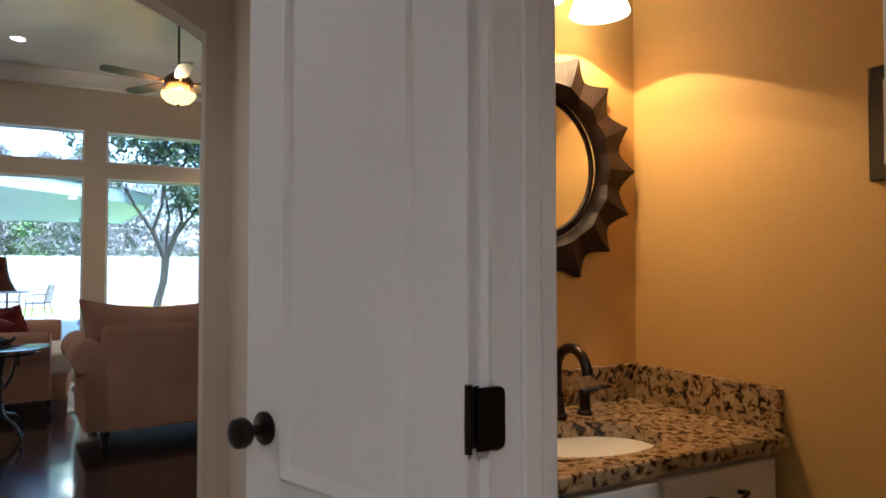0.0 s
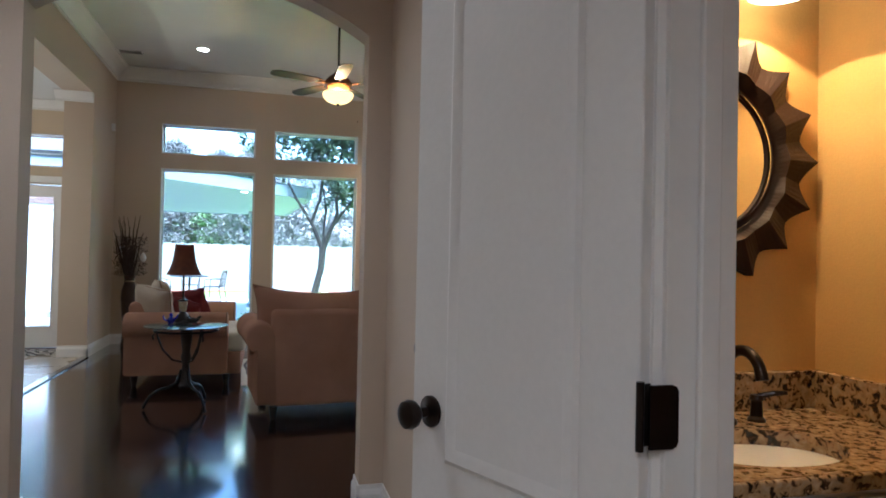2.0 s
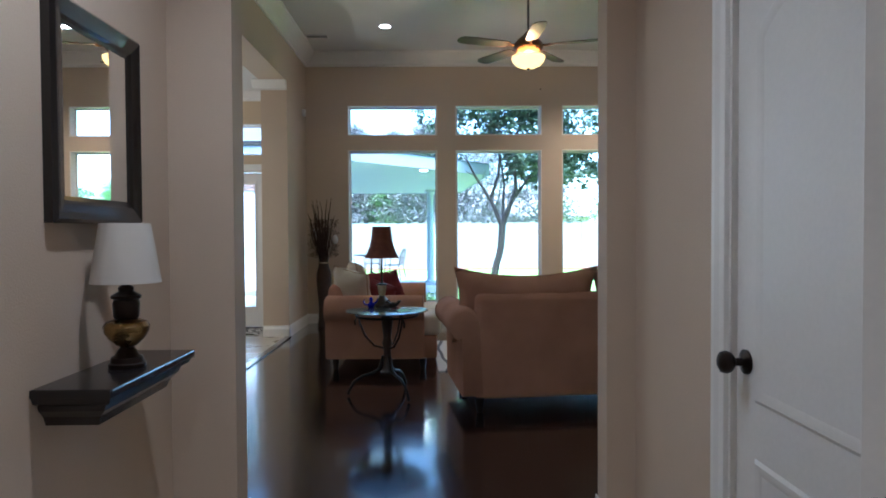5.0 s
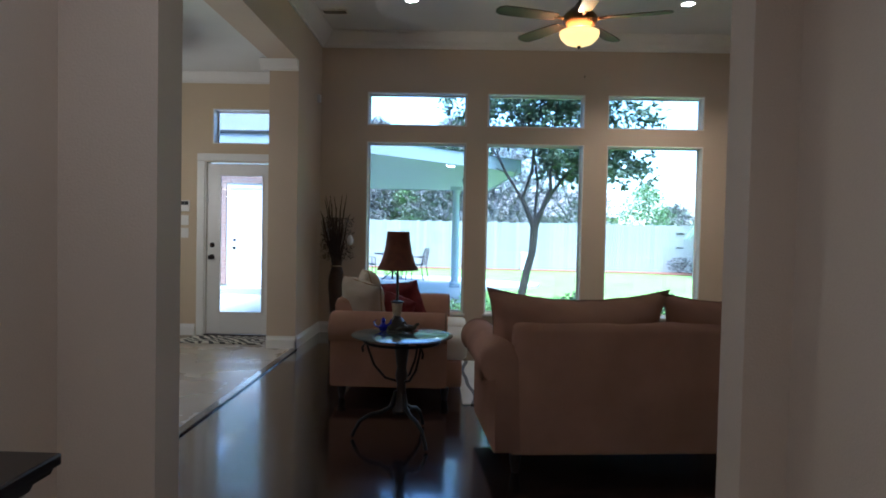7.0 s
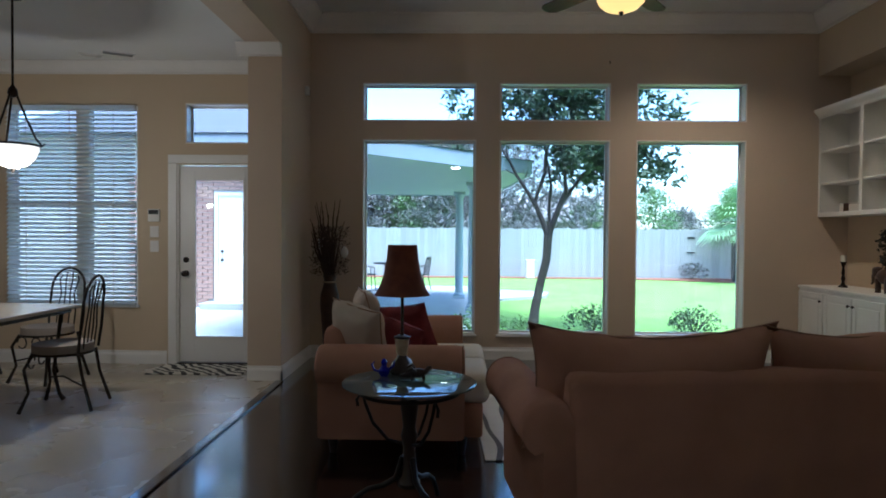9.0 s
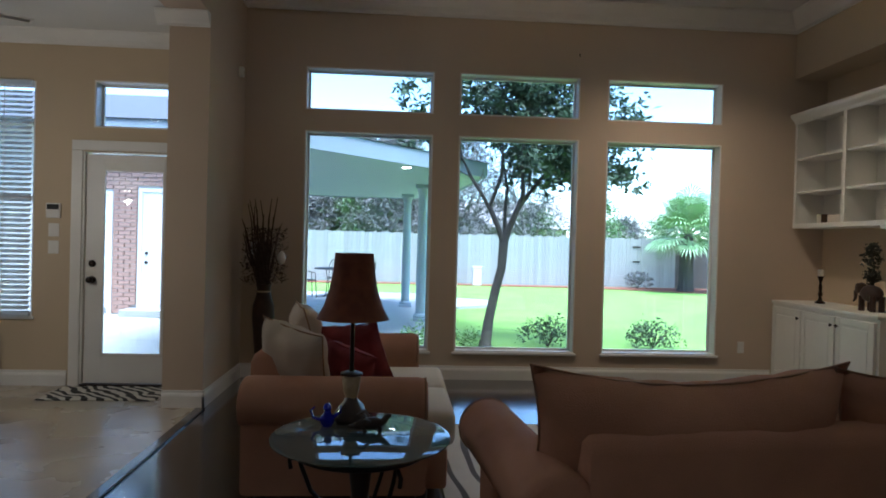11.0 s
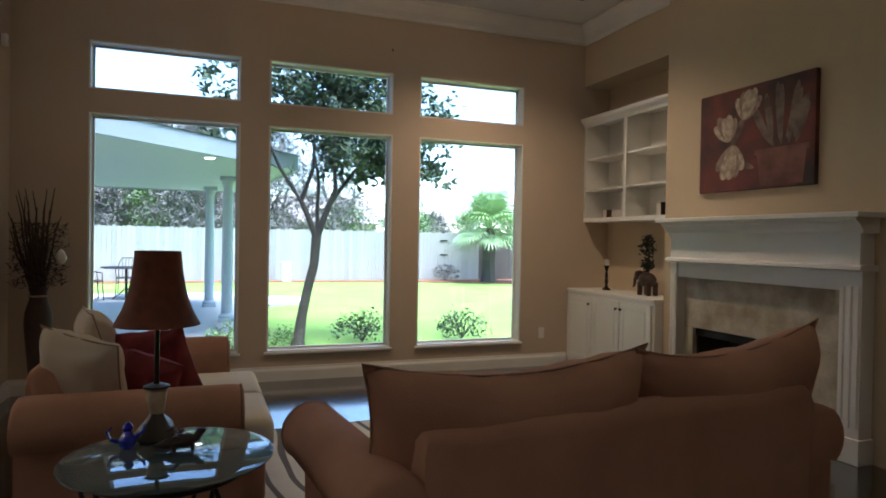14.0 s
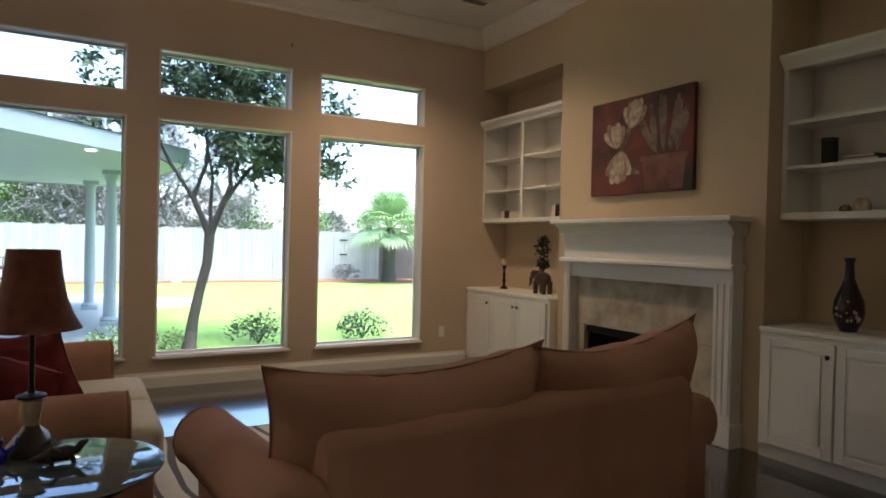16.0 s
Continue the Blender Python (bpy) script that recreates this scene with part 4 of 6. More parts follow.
def rug_mat():
    m = mat("cream_rug_wool", (0.74, 0.71, 0.64), 0.95, scale=4, fine=300, bump=0.5, amount=0.6)
    n, l = m.node_tree.nodes, m.node_tree.links
    b = n["Principled BSDF"]
    co = n.new("ShaderNodeTexCoord")
    w = n.new("ShaderNodeTexWave")
    w.wave_type, w.bands_direction = 'BANDS', 'X'
    w.inputs["Scale"].default_value, w.inputs["Distortion"].default_value = 2.0, 5.0
    w.inputs["Detail"].default_value, w.inputs["Detail Scale"].default_value = 0.0, 0.7
    l.new(co.outputs["Object"], w.inputs["Vector"])
    r = n.new("ShaderNodeValToRGB")
    e = r.color_ramp.elements
    e[0].position, e[0].color = 0.84, (0, 0, 0, 1)
    e[1].position, e[1].color = 0.90, (1, 1, 1, 1)
    l.new(w.outputs["Fac"], r.inputs[0])
    src = b.inputs["Base Color"].links[0].from_socket
    mx = n.new("ShaderNodeMix")
    mx.data_type = 'RGBA'
    mx.inputs[7].default_value = (0.13, 0.12, 0.12, 1)
    l.new(r.outputs[0], mx.inputs[0])
    l.new(src, mx.inputs[6])
    l.new(mx.outputs[2], b.inputs["Base Color"])
    return m


rug = tagged(part("area_rug", B((0, 0, 0.001), (2.4, 1.6, 0.012), 0.004), rug_mat()), "cream area rug with dark wavy lines on the wood floor", "rug")
rug.matrix_world = pose(0.66, 6.50, 0, 0, 0, 2)

# ---- ceiling fan, recessed lights, vents ----
M_FANB = mat("fan_bronze", (0.10, 0.06, 0.04), 0.3, 0.8, scale=10, bump=0.03)
M_BLADE = mat("walnut_blade", (0.07, 0.045, 0.035), 0.55, second=(0.05, 0.03, 0.024), scale=6, fine=50, stretch=(0.3, 3, 3), bump=0.04, spec=0.2)
M_BOWL = glow("lit_alabaster_bowl", (1.0, 0.58, 0.15), 0.30)
fan = thing("ceiling_fan", (1.53, 6.92, CZ), "bronze ceiling fan with dark blades and a lit alabaster bowl", "fan")
part("canopy", L([(0.065, 0), (0.065, -0.02), (0.045, -0.05), (0.018, -0.065)], 28), M_FANB, fan, "", 40)
part("down_rod", L([(0.011, -0.06), (0.011, -0.60)], 12), M_BLACK, fan, "", 40)
part("motor", L([(0.02, -0.56), (0.05, -0.60), (0.10, -0.64), (0.135, -0.68), (0.14, -0.72), (0.11, -0.76), (0.07, -0.78)], 32), M_FANB, fan, "dark bronze motor housing", 40)
part("bowl", L([(0.150, -0.815), (0.155, -0.80), (0.158, -0.815), (0.145, -0.85), (0.11, -0.885), (0.06, -0.905), (0.01, -0.91)], 36, cap=False), M_BOWL, fan, "lit amber alabaster bowl", 50)
part("finial", L([(0.012, -0.905), (0.016, -0.915), (0.010, -0.93), (0.002, -0.935)], 12), M_BLACK, fan)
for i in range(5):
    a = 72 * i + 54
    arm_ = part("blade_arm", T([(0.12, 0, -0.70), (0.17, 0, -0.705), (0.22, 0, -0.70)], [0.014, 0.012, 0.014], 8), M_FANB, fan)
    arm_.matrix_basis = pose(0, 0, 0, 0, 0, a)
    o = [(0.20, -0.045), (0.26, -0.062), (0.55, -0.072), (0.66, -0.068), (0.70, -0.04), (0.71, 0), (0.70, 0.04), (0.66, 0.068), (0.55, 0.072), (0.26, 0.062), (0.20, 0.045)]
    bl_ = part("blade", X(o, "z", -0.006, 0.002), M_BLADE, arm_, "dark walnut fan blade")
    bl_.matrix_basis = pose(0, 0, -0.70, 9, 0, 0)
bulb("fan_light", (1.53, 6.92, CZ - 0.83), 3.5, (1.0, 0.70, 0.38), 0.03)
M_HOT = glow("lit_lamp_lens", (1.0, 0.90, 0.74), 8.0)
for x, y, p in ((0.06, 8.52, 2.5), (2.93, 8.52, 31), (0.06, 4.75, 0.6), (2.93, 4.75, 0.8)):
    rl = thing("recessed_light", (x, y, CZ), "round white recessed ceiling light, real or added, switched on", "ceiling light", "recessed lights")
    part("trim_ring", L([(0.062, -0.001), (0.085, -0.001), (0.085, -0.006), (0.065, -0.010), (0.062, -0.004)], 28, cap=False), M_TRIM, rl, "", 40)
    part("lens", L([(0.062, -0.002), (0.062, -0.004), (0.03, -0.006)], 28), M_HOT, rl, "glowing lamp lens")
    spot("recessed_lamp", (x, y, CZ - 0.02), p, (1.0, 0.72, 0.42), 0.05, 130, 0.9)


def vent(at, w, d, label, turn=0):
    v = thing("ceiling_vent", at, label, "vent", "ceiling vents", turn=turn)
    fr = bmesh.new()
    f = 0.022
    box(fr, (-w / 2, -d / 2, -0.008), (w / 2, -d / 2 + f, 0), 0.002, 1)
    box(fr, (-w / 2, d / 2 - f, -0.008), (w / 2, d / 2, 0), 0.002, 1)
    box(fr, (-w / 2, -d / 2 + f, -0.008), (-w / 2 + f, d / 2 - f, 0), 0.002, 1)
    box(fr, (w / 2 - f, -d / 2 + f, -0.008), (w / 2, d / 2 - f, 0), 0.002, 1)
    part("frame", fr, M_TRIM, v)
    # Flat black plate behind the slats paints in the shade of the duct.
    part("backing", B((-w / 2 + f, -d / 2 + f, -0.002), (w / 2 - f, d / 2 - f, 0)), M_BLACK, v, "black plate standing in for the shaded duct")
    for i in range(7):
        y = -d / 2 + f + (d - 2 * f) * (i + 0.5) / 7
        part("slat", X([(y - 0.006, -0.008), (y - 0.004, -0.008), (y + 0.006, -0.002), (y + 0.004, -0.002)], "x", -w / 2 + f, w / 2 - f), M_TRIM, v)
    return v


vent((-0.82, 8.92, CZ), 0.30, 0.16, "white louvred vent in the living room ceiling")
vent((3.68, 8.90, CZ), 0.30, 0.16, "white louvred vent in the living room ceiling")
vent((-2.82, 8.92, KZ), 0.30, 0.14, "white louvred vent in the breakfast area ceiling", 35)
vent((-3.12, 8.98, KZ), 0.22, 0.10, "small white louvred vent in the breakfast area ceiling", 35)

# ---- fireplace wall ----
M_MARBLE = mat("cream_marble", (0.68, 0.62, 0.50), 0.18, second=(0.40, 0.33, 0.24), scale=4.2, fine=40, bump=0.0, amount=1.0, detail=8)
M_SOOT = mat("sooty_firebrick", (0.02, 0.018, 0.017), 0.9, scale=8, bump=0.3)
FX = 4.25
mt = thing("fireplace_mantel", (FX, 7.16, 0), "white painted fireplace mantel with fluted pilasters", "fireplace")
part("shelf", B((-0.245, -0.92, 1.525), (0.0, 0.92, 1.56), 0.006), M_TRIM, mt)
cr = [(0, 1.525), (-0.215, 1.525), (-0.205, 1.505), (-0.18, 1.49), (-0.155, 1.46), (-0.145, 1.44), (-0.145, 1.43), (0, 1.43)]
part("crown", X(cr, "y", -0.88, 0.88), M_TRIM, mt)
part("frieze", B((-0.125, -0.85, 1.235), (0, 0.85, 1.43)), M_TRIM, mt)
part("band", X([(0, 1.235), (-0.125, 1.235), (-0.16, 1.225), (-0.165, 1.205), (-0.14, 1.195), (0, 1.195)], "y", -0.88, 0.88), M_TRIM, mt)
part("architrave", B((-0.10, -0.71, 1.07), (0, 0.78, 1.195)), M_TRIM, mt)
for y0, y1 in ((-0.86, -0.71), (0.78, 0.86)):
    pl = part("pilaster", B((-0.115, y0, 0.16), (0, y1, 1.195), 0.002, 1), M_TRIM, mt)
    n_f = max(2, int((y1 - y0) / 0.045))
    for i in range(n_f):
        yy = y0 + (y1 - y0) * (i + 0.5) / n_f
        part("flute", X([(-0.115, yy - 0.014), (-0.122, yy - 0.008), (-0.122, yy + 0.008), (-0.115, yy + 0.014)], "z", 0.22, 1.10), M_TRIM, pl)
    part("plinth", B((-0.135, y0 - 0.015, 0), (0, y1 + 0.015, 0.16), 0.005), M_TRIM, mt)
sr = thing("fireplace_surround", (FX, 7.28, 0), "cream veined marble slabs round the firebox", "fireplace")
part("slab", B((-0.02, -0.829, 0.65), (-0.001, 0.659, 1.07), 0.002, 1), M_MARBLE, sr)
part("slab", B((-0.02, -0.829, 0.0), (-0.001, -0.56, 0.648), 0.002, 1), M_MARBLE, sr)
part("slab", B((-0.02, 0.56, 0.0), (-0.001, 0.66, 0.648), 0.002, 1), M_MARBLE, sr)
fb = thing("firebox", (FX + 0.02, 7.28, 0), "black sooty firebox with a steel lintel", "fireplace")
part("back", B((0.34, -0.555, 0.002), (0.36, 0.555, 0.645)), M_SOOT, fb)
part("hearth", B((0.0, -0.555, 0.001), (0.34, 0.555, 0.03)), M_SOOT, fb)
part("lintel", B((-0.018, -0.555, 0.585), (0.01, 0.555, 0.645), 0.003), M_BLACK, fb)
for s in (-1, 1):
    part("cheek", B((0.0, s * 0.555 - (0.02 if s > 0 else 0), 0.03), (0.34, s * 0.555 + (0.02 if s < 0 else 0), 0.645)), M_SOOT, fb)
for i in range(4):
    part("grate_bar", T([(0.06, -0.25 + i * 0.16, 0.10), (0.28, -0.25 + i * 0.16, 0.10)], 0.01, 6), M_BLACK, fb)


def cabinet_door(parent, x, y0, y1, z0, z1, knob_at):
    d = part("door", B((x - 0.019, y0, z0), (x, y1, z1), 0.003), M_CAB, parent)
    st = 0.055
    r_ = bmesh.new()
    for a, b in (((x - 0.026, y0, z0), (x - 0.0195, y0 + st, z1)), ((x - 0.026, y1 - st, z0), (x - 0.0195, y1, z1)),
                 ((x - 0.026, y0 + st, z0), (x - 0.0195, y1 - st, z0 + st)), ((x - 0.026, y0 + st, z1 - st), (x - 0.0195, y1 - st, z1))):
        box(r_, a, b, 0.002, 1)
    part("rail", r_, M_CAB, d)
    f_ = bmesh.new()
    box(f_, (x - 0.024, y0 + st + 0.02, z0 + st + 0.02), (x - 0.0195, y1 - st - 0.02, z1 - st - 0.02), 0.004, 2)
    part("raised_panel", f_, M_CAB, d)
    bm = L([(0.006, 0), (0.006, 0.012), (0.013, 0.016), (0.015, 0.022), (0.010, 0.028)], 14)
    bmesh.ops.rotate(bm, verts=bm.verts[:], matrix=Matrix.Rotation(radians(-90), 3, 'Y'))
    bmesh.ops.translate(bm, verts=bm.verts[:], vec=(x - 0.024, knob_at, z1 - 0.075))
    part("knob", bm, M_BRONZE, d, "small dark bronze knob", 40)


def base_cabinet(y0, y1, label, wx=4.66):
    c = thing("base_cabinet", (wx, (y0 + y1) / 2, 0), label, "cabinet", "alcove cabinets")
    h = (y1 - y0) / 2
    X0 = -0.50
    part("carcass", B((X0, -h + 0.002, 0.07), (-0.002, h - 0.002, 0.815)), M_CAB, c)
    part("toe_board", B((X0 + 0.008, -h + 0.002, 0.0), (-0.002, h - 0.002, 0.07)), M_CAB, c)
    part("countertop", B((X0 - 0.02, -h + 0.001, 0.815), (-0.002, h - 0.001, 0.845), 0.006), M_CAB, c)
    w = (2 * h - 0.05) / 3
    for i in range(3):
        a = -h + 0.025 + i * w + 0.008
        cabinet_door(c, X0 - 0.001, a, a + w - 0.016, 0.10, 0.785, (a + 0.028) if i != 0 else (a + w - 0.044))
    return c


base_cabinet(8.24, 9.70, "white painted base cabinet with three panelled doors")
base_cabinet(4.69, 6.15, "white painted base cabinet with three panelled doors", NX)


def wall_shelves(y0, y1, label, z0=1.57, H=1.12, shelves=(0.34, 0.68), wx=4.66):
    s = thing("bookcase", (wx, (y0 + y1) / 2, z0), label, "shelves", "alcove shelves")
    h = (y1 - y0) / 2
    D = -0.31
    part("back_panel", B((-0.016, -h + 0.02, 0), (-0.002, h - 0.02, H)), M_CAB, s)
    for y in (-h + 0.002, -0.01, h - 0.022):
        part("upright", B((D, y, 0.03), (-0.016, y + 0.02, H)), M_CAB, s)
        part("stile", B((D - 0.014, y - 0.012 if y > -h + 0.01 else y, 0.045), (D, y + 0.032 if y < h - 0.03 else y + 0.02, H - 0.04)), M_CAB, s)
    part("bottom", B((D - 0.016, -h + 0.001, 0.0), (-0.016, h - 0.001, 0.045), 0.004), M_CAB, s)
    part("top", B((D, -h + 0.022, H - 0.02), (-0.016, h - 0.022, H)), M_CAB, s)
    cr = [(D, H - 0.08), (D - 0.02, H - 0.075), (D - 0.03, H - 0.05), (D - 0.06, H - 0.02), (D - 0.07, H), (D - 0.07, H + 0.02), (D, H + 0.02)]
    part("cornice", X(cr, "y", -h + 0.001, h - 0.001), M_CAB, s)
    for y in (-h + 0.022, 0.01):
        for z in shelves:
            part("shelf", B((D + 0.004, y, z), (-0.016, y + h - 0.032, z + 0.022), 0.002, 1), M_CAB, s)
    return s


wall_shelves(8.24, 9.70, "white painted open bookcase, nearly empty, in the alcove")
wall_shelves(4.69, 6.15, "white painted open bookcase with a few books, in the alcove", 1.54, 1.06, (0.33, 0.625), NX)

# ---- added ceiling lights, unseen, to brighten the hall and the breakfast area ----
for x, y, z, p in ((0.5, -0.9, 2.75, 13), (0.2, 2.35, 2.75, 5.5), (-3.4, 5.2, KZ, 8), (-3.4, 2.2, KZ, 6)):
    rl = thing("recessed_light", (x, y, z), "round white recessed ceiling light, real or added, switched on", "ceiling light", "recessed lights")
    part("trim_ring", L([(0.062, -0.001), (0.085, -0.001), (0.085, -0.006), (0.065, -0.010), (0.062, -0.004)], 28, cap=False), M_TRIM, rl, "", 40)
    part("lens", L([(0.062, -0.002), (0.062, -0.004), (0.03, -0.006)], 28), M_HOT, rl, "glowing lamp lens")
    spot("recessed_lamp", (x, y, z - 0.02), p, (1.0, 0.90, 0.78), 0.05, 150, 0.9)

# ---- breakfast area ----
M_BLIND = mat("white_blind_slat", (0.82, 0.83, 0.83), 0.5, scale=6, bump=0.0, amount=0.3)
gd = thing("door_3", ((DX0 + DX1) / 2, 9.25, 0), "white garden door with a full-length glass pane, closed", "door", kind="structure")
hw = (DX1 - DX0) / 2 - 0.02
lf = bmesh.new()
for a, b in (((-hw, 0.03, 0.02), (-hw + 0.15, 0.075, 2.03)), ((hw - 0.15, 0.03, 0.02), (hw, 0.075, 2.03)),
             ((-hw + 0.15, 0.03, 0.02), (hw - 0.15, 0.075, 0.27)), ((-hw + 0.15, 0.03, 1.90), (hw - 0.15, 0.075, 2.03))):
    box(lf, a, b, 0.002, 1)
part("leaf", lf, M_DOOR, gd)
bd = bmesh.new()
for a, b in (((-hw + 0.14, 0.02, 0.26), (-hw + 0.165, 0.03, 1.91)), ((hw - 0.165, 0.02, 0.26), (hw - 0.14, 0.03, 1.91)),
             ((-hw + 0.165, 0.02, 0.26), (hw - 0.165, 0.03, 0.285)), ((-hw + 0.165, 0.02, 1.885), (hw - 0.165, 0.03, 1.91))):
    box(bd, a, b, 0.003, 1)
part("glazing_bead", bd, M_DOOR, gd)
gp = part("pane", B((-hw + 0.15, 0.05, 0.27), (hw - 0.15, 0.056, 1.90)), M_PANE, gd)
gp.visible_shadow = False
knob(gd, -hw + 0.065, 0.03, 0.93, -1)
bm = L([(0.03, 0), (0.03, 0.008), (0.024, 0.014), (0.012, 0.02)], 20)
bmesh.ops.rotate(bm, verts=bm.verts[:], matrix=Matrix.Rotation(radians(90), 3, 'X'))
bmesh.ops.translate(bm, verts=bm.verts[:], vec=(-hw + 0.065, 0.03, 1.07))
part("deadbolt", bm, M_BRONZE, gd, "dark bronze deadbolt", 40)
df = thing("door_frame_3", ((DX0 + DX1) / 2, 9.25, 0), "white painted casing of the garden door", "door frame", kind="structure")
full = (DX1 - DX0) / 2
for s in (-1, 1):
    part("jamb", B((s * full - (0.02 if s > 0 else 0), -0.002, 0), (s * full + (0 if s > 0 else 0.02), 0.14, 2.05)), M_TRIM, df)
    if s < 0:
        part("casing", B((-full - 0.085, -0.02, 0), (-full + 0.006, -0.001, 2.056), 0.005), M_TRIM, df)
part("head_casing", B((-full - 0.085, -0.02, 2.058), (full + 0.04, -0.001, 2.145), 0.005), M_TRIM, df)
part("threshold", B((-full, -0.01, 0), (full, 0.14, 0.016), 0.003), M_BRONZE, df)


def zebra():
    m = mat("zebra_mat_pile", (0.62, 0.58, 0.50), 0.95, scale=5, fine=260, bump=0.5)
    n, l = m.node_tree.nodes, m.node_tree.links
    b = n["Principled BSDF"]
    co = n.new("ShaderNodeTexCoord")
    w = n.new("ShaderNodeTexWave")
    w.bands_direction = 'DIAGONAL'
    w.inputs["Scale"].default_value, w.inputs["Distortion"].default_value, w.inputs["Detail"].default_value, w.inputs["Detail Scale"].default_value = 5.5, 7.0, 1.0, 0.9
    l.new(co.outputs["Object"], w.inputs["Vector"])
    r = n.new("ShaderNodeValToRGB")
    e = r.color_ramp.elements
    e[0].position, e[0].color = 0.46, (0.03, 0.027, 0.025, 1)
    e[1].position, e[1].color = 0.54, (0.62, 0.58, 0.50, 1)
    l.new(w.outputs["Fac"], r.inputs[0])
    l.new(r.outputs[0], b.inputs["Base Color"])
    return m


tagged(part("door_mat", B((-2.47, 8.72, 0.001), (-1.55, 9.20, 0.012), 0.004), zebra()), "black and cream zebra striped door mat", "door mat")

# alarm panel and switches beside the garden door
ap = thing("alarm_panel", (-2.62, 9.25, 1.46), "white alarm keypad with a dark display", "keypad")
part("case", B((-0.06, -0.028, 0), (0.06, -0.001, 0.13), 0.006), M_TRIM, ap)
part("display", B((-0.05, -0.031, 0.075), (0.05, -0.0285, 0.12), 0.001, 1), M_BLACK, ap, "dark display strip")
for z in (1.30, 1.15):
    sw = thing("light_switch", (-2.62, 9.25, z), "white light switch plate", "switch", "switches")
    part("plate", B((-0.045, -0.008, 0), (0.045, -0.001, 0.115), 0.003), M_TRIM, sw)
    part("rocker", B((-0.016, -0.012, 0.028), (0.016, -0.008, 0.087), 0.002), M_TRIM, sw)
for at, turn in (((3.83, WY, 0.30), 0), ((NX, 5.42, 1.05), -90), ((-1.05 + 0.05, WY, 1.18), 0)):
    ol = thing("wall_outlet", at, "white wall outlet plate", "outlet", "outlets", turn=turn)
    part("plate", B((-0.035, -0.007, 0), (0.035, -0.001, 0.115), 0.003), M_TRIM, ol)
    for z in (0.025, 0.068):
        part("socket", B((-0.015, -0.009, z), (0.015, -0.007, z + 0.025), 0.003), M_TRIM, ol)
mo = thing("security_sensor", (LX, 9.45, 2.80), "small white security sensor high on the pier", "sensor")
part("case", B((0.001, -0.03, 0), (0.045, 0.03, 0.09), 0.01, 3), M_TRIM, mo)
part("lens", B((0.045, -0.018, 0.02), (0.05, 0.018, 0.05), 0.002), M_SHADE_W, mo)
hk = thing("wall_hook", (2.10, WY, 3.22), "tiny dark hook above the windows", "hook")
part("shank", T([(0, 0, 0), (0, -0.02, 0), (0.0, -0.035, -0.012), (0, -0.03, -0.03)], 0.005, 6), M_BLACK, hk)

# blinds: a headrail, single slats and a bottom rail over the breakfast window
bn = M_BLIND.node_tree
tl_ = bn.nodes.new("ShaderNodeBsdfTranslucent")
tl_.inputs[0].default_value = (0.82, 0.85, 0.86, 1)
ms_ = bn.nodes.new("ShaderNodeMixShader")
ms_.inputs[0].default_value = 0.75
bn.links.new(bn.nodes["Principled BSDF"].outputs[0], ms_.inputs[1])
bn.links.new(tl_.outputs[0], ms_.inputs[2])
bn.links.new(ms_.outputs[0], bn.nodes["Material Output"].inputs[0])
bl = thing("window_blind", (-3.47, 9.25, 0.60), "white wooden venetian blind, slats half open", "blind")
part("headrail", B((-0.67, -0.05, 1.99), (0.67, -0.005, 2.04), 0.004), M_BLIND, bl)
slat_me = None
N_SL = 44
for i in range(N_SL):
    z = 0.035 + i * (1.95 / N_SL)
    if slat_me is None:
        o = part("slat", X([(-0.019, -0.017), (0.0, -0.001), (0.019, 0.012), (0.019, 0.015), (0.0, 0.002), (-0.019, -0.014)], "x", -0.665, 0.665), M_BLIND, bl)
        slat_me = o.data
    else:
        o = new("slat", slat_me)
        o.parent = bl
    o.location = (0, -0.028, z)
part("bottom_rail", B((-0.667, -0.045, 0.0), (0.667, -0.012, 0.022), 0.003), M_BLIND, bl)
for x in (-0.45, 0.0, 0.45):
    part("ladder_cord", B((x - 0.003, -0.055, 0.02), (x + 0.003, -0.053, 2.0)), M_SHADE_W, bl, "pale cloth tape")
bb = thing("mullion", (-3.47, 9.25, 0.60), "white mullion between the lights of the window", "window", kind="structure")
part("bar", B((0.02, 0.03, 0.0), (0.16, 0.12, 2.04), 0.004), M_TRIM, bb)
part("meeting_rail", B((-0.68, 0.05, 1.0), (0.68, 0.11, 1.05), 0.004), M_TRIM, bb)

# pendant over the table
pd = thing("pendant_light", (-2.80, 7.40, KZ), "bronze pendant lamp with a lit frosted bowl", "lamp")
part("canopy", L([(0.065, 0), (0.06, -0.025), (0.012, -0.04)], 24), M_BRONZE, pd, "", 40)
part("rod", L([(0.008, -0.03), (0.008, -0.72)], 10), M_BRONZE, pd)
part("hub", L([(0.01, -0.66), (0.03, -0.69), (0.035, -0.72), (0.015, -0.75)], 16), M_BRONZE, pd, "", 40)
M_PBOWL = glow("lit_cream_bowl", (1.0, 0.86, 0.62), 0.28)
part("bowl", L([(0.17, -1.10), (0.165, -1.14), (0.14, -1.20), (0.09, -1.25), (0.02, -1.27)], 32), M_PBOWL, pd, "lit cream glass bowl", 50)
part("rim", T(arc((0, 0, -1.10), 0.172, 0, 360, 36, "xy"), 0.009, 8), M_BRONZE, pd)
part("finial", L([(0.012, -1.268), (0.016, -1.285), (0.003, -1.31)], 12), M_BRONZE, pd)
